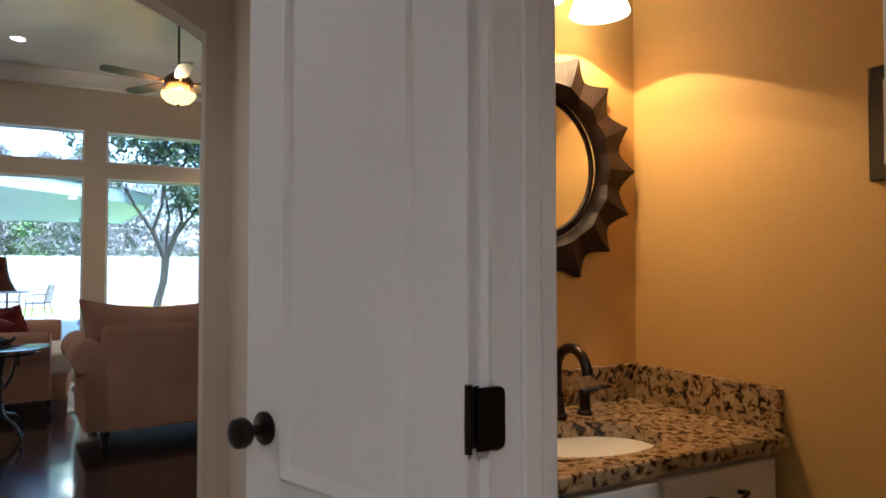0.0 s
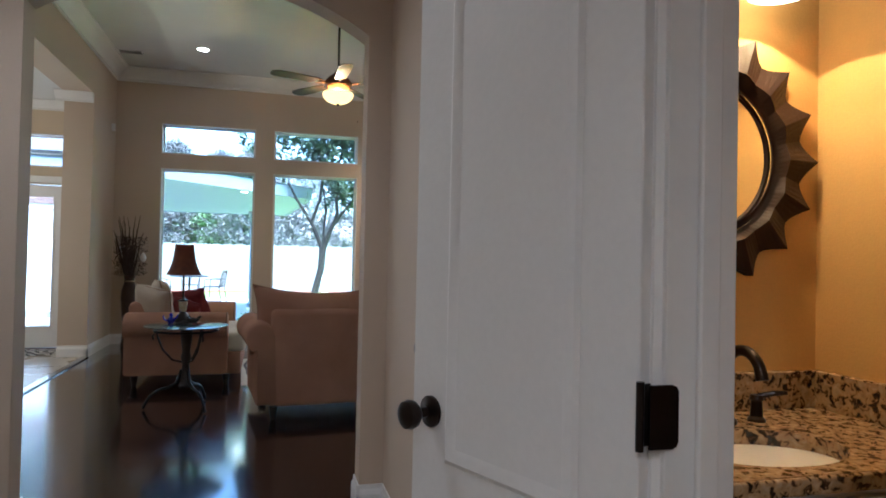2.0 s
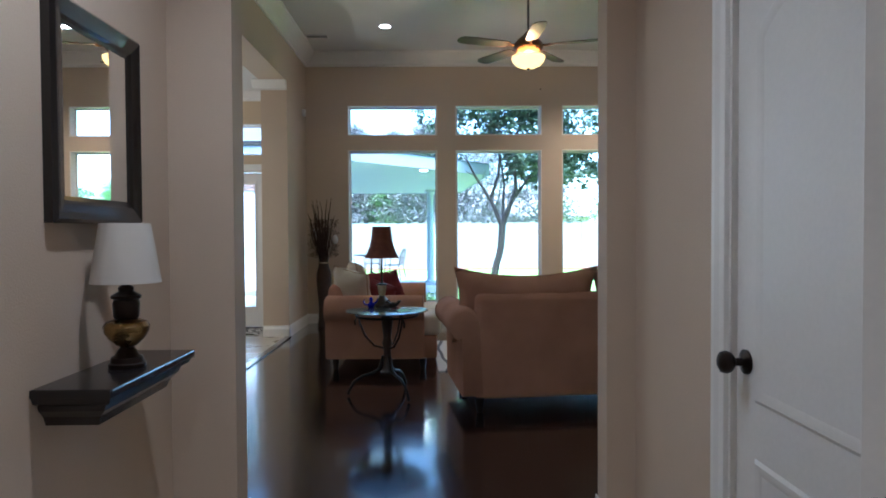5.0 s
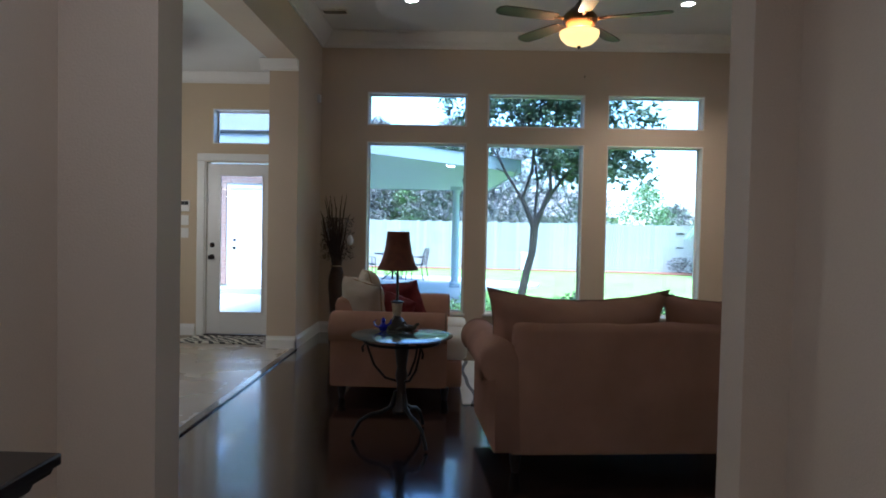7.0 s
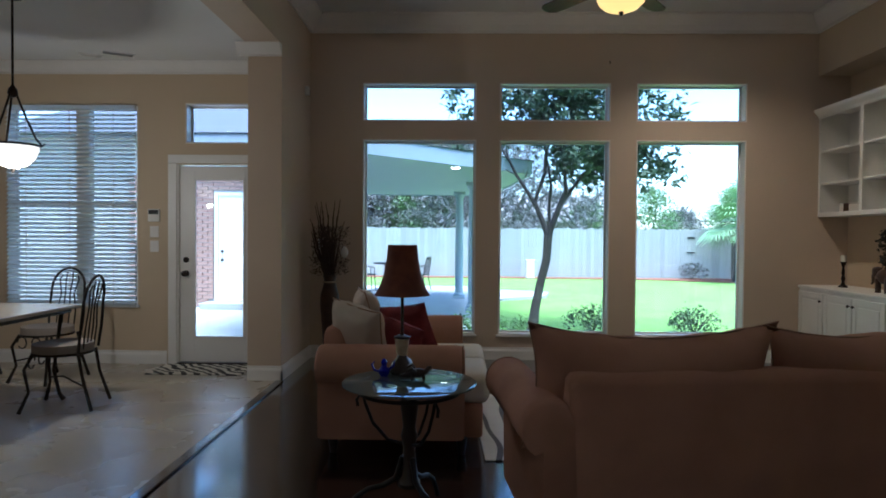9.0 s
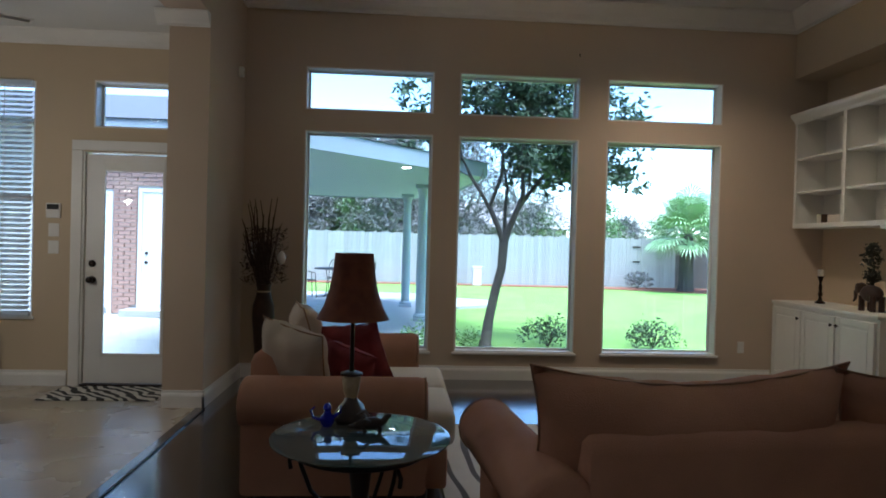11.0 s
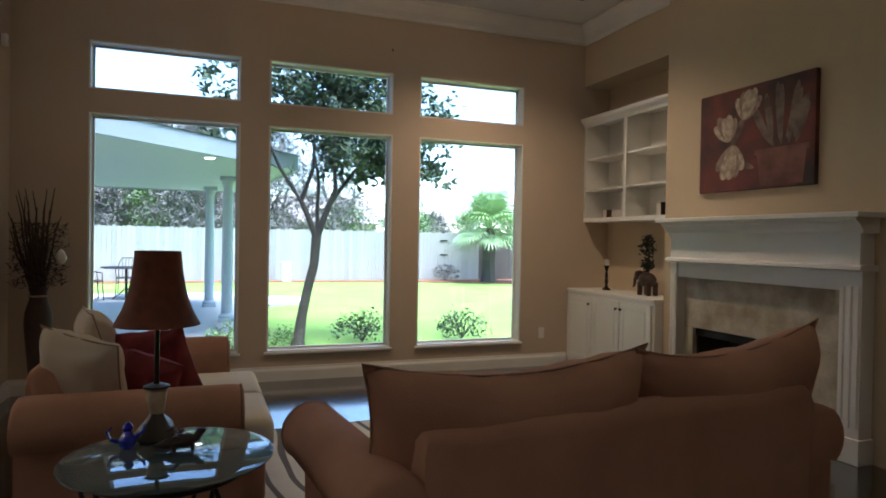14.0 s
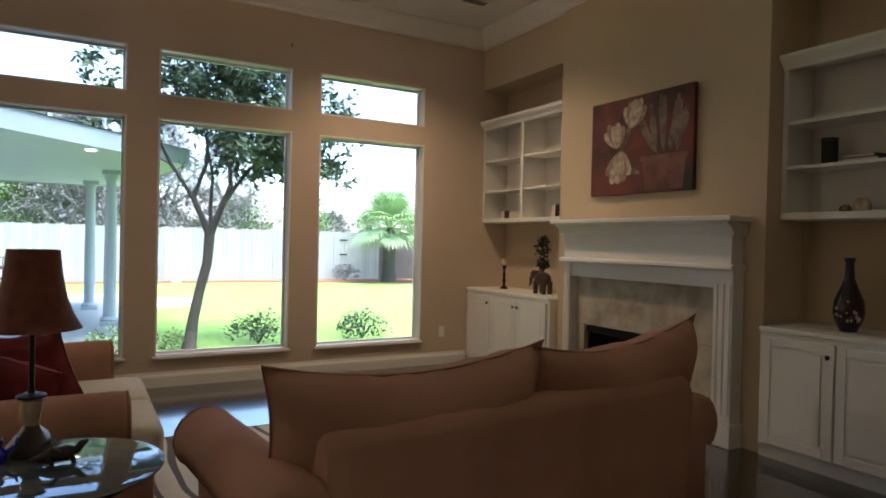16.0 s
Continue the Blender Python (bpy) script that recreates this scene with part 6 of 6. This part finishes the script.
for x in (-0.22, 0.22):
    part("front_leg", T([(x, 0.21, 0.42), (x * 1.1, 0.24, 0.01)], 0.013, 6), M_IRON, oc)
    part("back_leg", T([(x, -0.20, 0.42), (x * 1.1, -0.28, 0.01)], 0.013, 6), M_IRON, oc)
    part("armrest", T([(x, -0.22, 0.64), (x * 1.12, 0.0, 0.66), (x * 1.12, 0.2, 0.62), (x, 0.21, 0.43)], 0.012, 6), M_IRON, oc)
part("back_frame", T([(-0.22, -0.21, 0.42), (-0.23, -0.27, 0.75), (-0.15, -0.30, 0.90), (0.15, -0.30, 0.90), (0.23, -0.27, 0.75), (0.22, -0.21, 0.42)], 0.013, 6), M_IRON, oc)
for i in range(5):
    x = -0.14 + 0.07 * i
    part("back_bar", T([(x, -0.21, 0.44), (x, -0.29, 0.88)], 0.007, 5), M_IRON, oc)
copy_thing(oc, pose(-1.95, 19.7, -0.12, 0, 0, -70))
copy_thing(oc, pose(-1.3, 20.95, -0.12, 0, 0, 180))

# ---- garden planting ----
M_BARK = mat("smooth_grey_bark", (0.036, 0.029, 0.025), 0.85, second=(0.065, 0.054, 0.046), scale=6, fine=60, bump=0.4, amount=0.9, stretch=(1, 1, 0.3))
M_LEAF = mat("dark_green_leaf", (0.025, 0.05, 0.017), 0.6, second=(0.045, 0.075, 0.026), scale=2.5, fine=40, bump=0.0, amount=0.8)
M_LEAF2 = mat("bright_green_leaf", (0.10, 0.19, 0.05), 0.6, second=(0.14, 0.23, 0.07), scale=1.0, fine=20, bump=0.0, amount=0.8)
M_LEAF3 = mat("grey_winter_twigs", (0.20, 0.19, 0.175), 0.9, second=(0.145, 0.138, 0.125), scale=0.6, fine=20, bump=0.0, amount=0.8)


def leaf(bm, c, size, rng, droop=0.0, wide=0.26):
    """One folded leaf of two triangles at c; wide: half its width in lengths."""
    d = Vector((rng.gauss(0, 1), rng.gauss(0, 1), rng.gauss(-droop, 0.7))).normalized()
    w = d.cross(Vector((rng.gauss(0, 1), rng.gauss(0, 1), rng.gauss(0, 1)))).normalized()
    n_ = d.cross(w) * size * 0.12
    a, b = bm.verts.new(c), bm.verts.new(c + d * size)
    l_, r_ = bm.verts.new(c + d * size * 0.45 + w * size * wide + n_), bm.verts.new(c + d * size * 0.45 - w * size * wide + n_)
    bm.faces.new((a, l_, b))
    bm.faces.new((a, b, r_))


def limbs(bm, p, d, r, ln, depth, rng, tips, up=0.25):
    """A limb that bends and forks; gathers the places of its ends."""
    pts, rad = [p.copy()], [r]
    q = p.copy()
    for i in range(4):
        d = (d + Vector((rng.gauss(0, 0.13), rng.gauss(0, 0.13), rng.gauss(0, 0.08) + up * 0.12))).normalized()
        q = q + d * ln / 4
        pts.append(q.copy())
        rad.append(r * (1 - 0.11 * (i + 1)))
    tube(bm, pts, rad, 7 if r > 0.02 else 5)
    if depth == 0:
        tips.append((q, d))
        return
    if depth <= 2:
        tips.append((pts[2], d))
    for i in range(rng.choice((2, 2, 3))):
        e = (d + Vector((rng.gauss(0, 0.5), rng.gauss(0, 0.5), rng.gauss(0.1, 0.3)))).normalized()
        limbs(bm, q, e, rad[-1] * rng.uniform(0.65, 0.85), ln * rng.uniform(0.65, 0.9), depth - 1, rng, tips, up)


# the multi-stemmed tree before the windows
rng = random.Random(21)
tr = thing("garden_tree", (1.66, 12.8, -0.17), "slender garden tree with a leaning forked trunk and dark leaves", "tree")
bm = bmesh.new()
fork = Vector((0.24, 0.0, 1.53))
tube(bm, [(0, 0, -0.05), (0.01, 0, 0.08), (0.05, 0.0, 0.4), (0.13, 0.01, 0.8), (0.215, 0.0, 1.15), tuple(fork)], [0.115, 0.085, 0.072, 0.066, 0.064, 0.07], 12)
tips = []
stems = (([(0.24, 0, 1.50), (0.15, 0.0, 1.75), (0.02, 0.02, 2.05)], (0.046, 0.042, 0.038)),
         ([(0.02, 0.02, 2.03), (-0.12, 0.03, 2.26), (-0.26, 0.05, 2.47), (-0.38, 0.05, 2.71)], (0.030, 0.027, 0.024, 0.018)),
         ([(0.02, 0.02, 2.03), (0.10, -0.02, 2.28), (0.17, -0.04, 2.49), (0.19, -0.05, 2.90)], (0.032, 0.028, 0.026, 0.020)),
         ([(0.24, 0, 1.50), (0.30, -0.03, 1.70), (0.38, -0.05, 1.92), (0.50, -0.05, 2.22)], (0.052, 0.048, 0.044, 0.038)),
         ([(0.50, -0.05, 2.20), (0.47, -0.1, 2.50), (0.46, -0.1, 2.80), (0.50, -0.1, 3.2)], (0.032, 0.028, 0.024, 0.02)),
         ([(0.36, -0.04, 1.90), (0.56, 0.1, 2.18), (0.80, 0.15, 2.50), (1.15, 0.2, 2.85)], (0.034, 0.030, 0.024, 0.018)),
         ([(0.26, 0.0, 1.56), (0.27, 0.15, 1.9), (0.31, 0.25, 2.35), (0.24, 0.3, 2.8)], (0.032, 0.028, 0.022, 0.016)))
for i_, (pts, rad) in enumerate(stems):
    tube(bm, pts, list(rad), 8)
    if i_ not in (0, 3):
        d = (Vector(pts[-1]) - Vector(pts[-2])).normalized()
        for k_ in range(2):
            limbs(bm, Vector(pts[-1]), (d + Vector((rng.gauss(0, 0.35), rng.gauss(0, 0.4), 0.2))).normalized(), rad[-1] * 0.8, 0.5, 2, rng, tips)
        for k_ in range(2):
            limbs(bm, Vector(pts[1 + k_]), Vector((rng.gauss(0, 0.8), rng.gauss(0, 0.6), 0.6)).normalized(), 0.009, 0.28, 1, rng, [])
part("trunk", bm, M_BARK, tr, "", 50)
bm = bmesh.new()


def clump(bm, c0, n, spread, rng, lo=0.07, hi=0.13):
    for k in range(n):
        leaf(bm, c0 + Vector((rng.gauss(0, spread), rng.gauss(0, spread), rng.gauss(0, spread * 0.7))), rng.uniform(lo, hi), rng, 0.4)


for q, d in tips:
    if q.z > 2.7:
        clump(bm, q, int(rng.uniform(16, 34) * (1.0 if q.x > 0.15 else 0.5)), 0.11, rng)


def mass(bm, c, rx, rz, n, leaves, rng, spread=0.09):
    """An uneven mass of leaf clumps about c, thinner to its edge."""
    for i in range(n):
        a, r = rng.uniform(0, 6.283), math.sqrt(rng.uniform(0, 1))
        clump(bm, Vector((c[0] + rx * r * math.cos(a), rng.gauss(0, 0.45), c[1] + rz * r * math.sin(a))), int(leaves * (1.25 - 0.6 * r)), spread, rng, 0.08, 0.15)


mass(bm, (1.12, 2.82), 0.66, 0.50, 95, 26, rng)      # dense side
mass(bm, (0.52, 2.75), 0.20, 0.35, 16, 18, rng)
mass(bm, (1.95, 2.72), 0.30, 0.42, 24, 20, rng, 0.07)  # drooping outer spray
mass(bm, (2.0, 3.45), 0.35, 0.22, 14, 20, rng)
mass(bm, (0.55, 3.78), 1.15, 0.50, 150, 28, rng)     # top
mass(bm, (0.05, 3.08), 0.28, 0.14, 9, 14, rng, 0.07)
mass(bm, (-1.12, 3.55), 0.22, 0.40, 16, 16, rng, 0.07)
mass(bm, (-1.12, 2.90), 0.24, 0.18, 12, 15, rng, 0.06)
part("crown", bm, M_LEAF, tr, "many small dark green leaves")


def bush(at, r, h, seed, label, material, n=700, size=0.05):
    b = thing("shrub", at, label, "shrub", "shrubs")
    g = random.Random(seed)
    bm = bmesh.new()
    for i in range(9):
        a = g.uniform(0, 6.28)
        tube(bm, [(0, 0, 0), (0.4 * r * math.cos(a), 0.4 * r * math.sin(a), h * 0.5), (0.8 * r * math.cos(a), 0.8 * r * math.sin(a), h * g.uniform(0.7, 1.05))], [0.008, 0.006, 0.003], 5)
    part("stems", bm, M_BARK, b)
    bm = bmesh.new()
    for i in range(n // 12):
        a, rr = g.uniform(0, 6.28), r * math.sqrt(g.uniform(0, 1))
        c0 = Vector((rr * math.cos(a), rr * math.sin(a), h * g.uniform(0.25, 1.0) * (1.05 - 0.5 * (rr / r) ** 2)))
        for k in range(12):
            leaf(bm, c0 + Vector((g.gauss(0, 0.05), g.gauss(0, 0.05), g.gauss(0, 0.04))), size * g.uniform(0.8, 1.4), g)
    part("foliage", bm, material, b)
    return b


bush((2.62, 12.9, -0.18), 0.42, 0.46, 1, "low leafy shrub on the lawn outside the window", M_LEAF)
bush((4.25, 12.95, -0.18), 0.40, 0.40, 2, "low leafy shrub on the lawn outside the window", M_LEAF)
bush((0.75, 12.2, -0.18), 0.42, 0.42, 3, "low leafy shrub at the edge of the patio", M_LEAF2)
bush((1.35, 12.9, -0.18), 0.30, 0.22, 6, "low leafy shrub at the foot of the tree", M_LEAF2, 350)
bush((13.2, 26.0, -0.16), 0.9, 0.9, 4, "rounded grey-green shrub at the fence", M_LEAF2, 900, 0.1)
bush((9.0, 26.3, -0.16), 0.5, 0.6, 5, "small pale shrub at the fence", M_LEAF3, 500, 0.08)

# palm at the fence
M_PALM = mat("palm_green", (0.24, 0.38, 0.15), 0.5, second=(0.30, 0.42, 0.20), scale=2.0, fine=20, bump=0.0, amount=0.6)
pm = thing("palm_tree", (10.3, 25.2, -0.16), "fan palm with a fibrous trunk before the fence", "tree")
bm = L([(0.30, -0.05), (0.25, 0.3), (0.22, 1.0), (0.25, 1.6), (0.16, 2.0)], 14)
for v in bm.verts:
    v.co += Vector((v.co.x, v.co.y, 0)) * 0.35 * noise.noise(v.co * 6)
part("trunk", bm, M_BARK, pm, "brown fibrous trunk", 30)
rng = random.Random(8)
for i in range(84):
    a, el_ = rng.uniform(0, 6.283), rng.uniform(-0.6, 1.35)
    d = Vector((math.cos(a) * math.cos(el_), math.sin(a) * math.cos(el_), math.sin(el_)))
    bm = bmesh.new()
    e = Vector((0, 0, 2.0)) + d * rng.uniform(0.5, 1.35)
    tube(bm, [(0, 0, 1.9), tuple((Vector((0, 0, 2.0)) + e) / 2 + Vector((0, 0, 0.10))), tuple(e)], 0.014, 5)
    side = d.cross(Vector((0, 0, 1))).normalized()
    upv = side.cross(d)
    size = rng.uniform(0.6, 0.9)
    for k in range(19):
        f = radians(-115 + 230 * k / 18)
        t = (d * math.cos(f) + side * math.sin(f)).normalized()
        ln = size * (0.62 + 0.38 * math.cos(f * 0.7)) * rng.uniform(0.9, 1.08)
        w = t.cross(upv).normalized() * 0.026
        m_ = e + t * ln * 0.6
        tip = e + t * ln - Vector((0, 0, 0.26 * ln))
        v = [bm.verts.new(p) for p in (e, m_ + w, tip, m_ - w)]
        bm.faces.new(v)
    part("frond", bm, M_PALM, pm)

# fence of single boards
M_FENCE = mat("weathered_fence_board", (0.42, 0.41, 0.39), 0.85, second=(0.33, 0.315, 0.29), scale=1.5, fine=40, bump=0.3, amount=0.9, stretch=(3, 3, 0.3))
fn = M_FENCE.node_tree
oi = fn.nodes.new("ShaderNodeObjectInfo")
mr = fn.nodes.new("ShaderNodeMapRange")
mr.inputs["To Min"].default_value, mr.inputs["To Max"].default_value = 0.86, 1.06
fn.links.new(oi.outputs["Random"], mr.inputs["Value"])
mm = fn.nodes.new("ShaderNodeMix")
mm.data_type, mm.blend_type = 'RGBA', 'MULTIPLY'
mm.inputs[0].default_value = 1.0
fb_ = fn.nodes["Principled BSDF"]
fn.links.new(fb_.inputs["Base Color"].links[0].from_socket, mm.inputs[6])
fn.links.new(mr.outputs["Result"], mm.inputs[7])
fn.links.new(mm.outputs[2], fb_.inputs["Base Color"])
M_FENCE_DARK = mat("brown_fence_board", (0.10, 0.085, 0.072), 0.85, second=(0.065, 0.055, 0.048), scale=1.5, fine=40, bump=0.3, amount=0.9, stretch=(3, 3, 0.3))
fe = thing("fence", (0, 27.0, -0.18), "tall weathered wooden board fence round the garden", "fence", kind="structure")
rng = random.Random(3)
for z in (0.35, 1.45):
    part("rail", B((-12.0, 0.03, z), (30.0, 0.07, z + 0.09)), M_FENCE, fe)
boards = []
for k in range(3):
    h = (1.84, 1.86, 1.82)[k]
    o = part("board", X([(-0.07, 0.0), (0.07, 0.0), (0.07, h - 0.03), (0.045, h), (-0.045, h), (-0.07, h - 0.03)], "y", -0.01, 0.012), M_FENCE, fe)
    boards.append(o.data)
    o.location = (-12.0 + k * 0.145, 0, 0)
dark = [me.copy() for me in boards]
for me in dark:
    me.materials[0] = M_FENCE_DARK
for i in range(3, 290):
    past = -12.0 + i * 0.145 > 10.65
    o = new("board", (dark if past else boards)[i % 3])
    o.parent = fe
    o.location = (-12.0 + i * 0.145, rng.uniform(-0.006, 0.006), rng.uniform(-0.015, 0.015))
for z in (0.35, 0.95, 1.5):
    part("gate_hinge", B((9.05, -0.03, z), (9.35, -0.012, z + 0.05), 0.003), M_BLACK, fe, "black gate strap hinge")
M_MULCH = mat("red_mulch", (0.25, 0.09, 0.05), 0.95, scale=6, fine=60, bump=0.8, amount=1.0)
tagged(part("mulch_bed", X([(-12, 25.9), (2, 26.2), (7, 26.0), (11, 24.6), (14, 24.2), (30, 24.6), (30, 26.9), (-12, 26.9)], "z", -0.30, -0.15), M_MULCH), "red mulch bed along the fence", "mulch", kind="structure")
ub = thing("utility_box", (3.15, 26.3, -0.16), "small white utility box before the fence", "box")
part("case", B((-0.14, -0.1, 0), (0.14, 0.1, 0.62), 0.01), M_TRIM, ub)
part("lid", B((-0.16, -0.12, 0.62), (0.16, 0.12, 0.67), 0.01), M_TRIM, ub)

# neighbours and woods beyond the fence
nh = thing("neighbour_house", (6.0, 48.0, -0.17), "low pale brick house with a grey roof beyond the fence", "house")
part("wall", B((-5, 0, 0), (6, 8, 2.6)), mat("pale_brick", (0.5, 0.42, 0.36), 0.85, scale=1, fine=12, bump=0.2), nh)
part("roof", X([(-0.6, 2.6), (8.6, 2.6), (4.0, 4.6)], "x", -5.6, 6.6), mat("weathered_tan_shingle", (0.36, 0.32, 0.29), 0.9, scale=2, fine=25, bump=0.3), nh)
for x in (-3.0, 1.5):
    w_ = part("window", B((x, -0.03, 0.9), (x + 1.2, 0.02, 2.2)), M_TRIM, nh)
    part("pane", B((x + 0.08, -0.045, 0.98), (x + 1.12, -0.031, 2.12)), M_BLACK, w_)


def wild_tree(at, h, r, seed, material, n, label, size=0.35):
    t = thing("tree", at, label, "tree", "trees beyond the fence")
    bare = material is M_LEAF3
    g = random.Random(seed)
    bm = bmesh.new()
    tp = []
    tube(bm, [(0, 0, -0.2), (0.05 * h * g.gauss(0, 0.4), 0, h * 0.25), (g.gauss(0, 0.03) * h, 0, h * 0.42)], [0.03 * h, 0.022 * h, 0.018 * h], 8)
    for i in range(5):
        limbs(bm, Vector((0, 0, h * g.uniform(0.25, 0.42))), Vector((g.gauss(0, 0.6), g.gauss(0, 0.6), 1)).normalized(), 0.012 * h, h * 0.22, 2, g, tp)
    part("trunk", bm, M_LEAF3, t)
    bm = bmesh.new()
    for i in range(n // 16):
        a, z = g.uniform(0, 6.28), g.uniform(0.25, 1.0)
        rr = r * math.sqrt(g.uniform(0, 1)) * math.sin(math.pi * min(1, 0.25 + z * 0.75)) ** 0.6
        c0 = Vector((rr * math.cos(a), rr * math.sin(a), h * z))
        for k in range(16):
            leaf(bm, c0 + Vector((g.gauss(0, 0.12 * r), g.gauss(0, 0.12 * r), g.gauss(0, 0.08 * r))), size * g.uniform(0.6, 1.3) * (2.4 if bare else 1), g, -0.5 if bare else 0.3, 0.014 if bare else 0.26)
    part("crown", bm, material, t)
    return t


g0 = random.Random(77)
for i in range(12):
    x = -15 + i * 1.9 + g0.uniform(-0.5, 0.5)
    wild_tree((x, 31 + g0.uniform(-1, 3), -0.2), g0.uniform(5.0, 6.5), 1.9, 100 + i, M_LEAF3 if i % 7 else M_LEAF2, 15000 if i < 8 else 5000, "leafless grey winter tree beyond the fence" if i % 7 else "green evergreen tree beyond the fence", 0.13)
for i in range(7):
    x = -13.5 + i * 2.3 + g0.uniform(-0.5, 0.5)
    wild_tree((x, 36.5 + g0.uniform(-1, 1), -0.2), g0.uniform(6.5, 7.5), 2.2, 300 + i, M_LEAF3, 15000, "leafless grey winter tree beyond the fence", 0.15)
for i in range(9):
    x = 4.5 + i * 2.6 + g0.uniform(-0.6, 0.6)
    wild_tree((x, 36 + g0.uniform(-1, 4), -0.2), g0.uniform(2.9, 4.0), 1.8, 200 + i, M_LEAF2 if i % 3 else M_LEAF3, 3600, "leafy green tree beyond the fence" if i % 3 else "pale bare tree beyond the fence", 0.15)

# single bricks on the garage wall
brick_me = part("brick", B((0, -0.012, 0), (0.203, 0.02, 0.065), 0.004, 1), M_BRICK, gr)
brick_me.location = (-1.10, 0, 0.02)
half_me = part("brick", B((0, -0.012, 0), (0.096, 0.02, 0.065), 0.004, 1), M_BRICK, gr)
half_me.location = (0.19, 0, 0.095)
rng = random.Random(12)


def lay(me, x, z):
    o = new("brick", me)
    o.parent = gr
    o.location = (x, rng.uniform(-0.003, 0.003), z)


for r in range(35):
    z = 0.02 + r * 0.075
    if r % 2 and 1 < r and z < 2.22:
        lay(half_me.data, 0.19, z)
        lay(half_me.data, 0.512, z)
    for c in range(14):
        x = -1.10 + c * 0.215 + (0.107 if r % 2 else 0)
        beside_door = -1.04 < x < 0.17 and z < 2.22
        beside_entry = 0.44 < x < 1.71 and z < 2.29
        if beside_door or beside_entry or x > 1.9 or (r == 0 and c == 0):
            continue
        lay(brick_me.data, x, z)
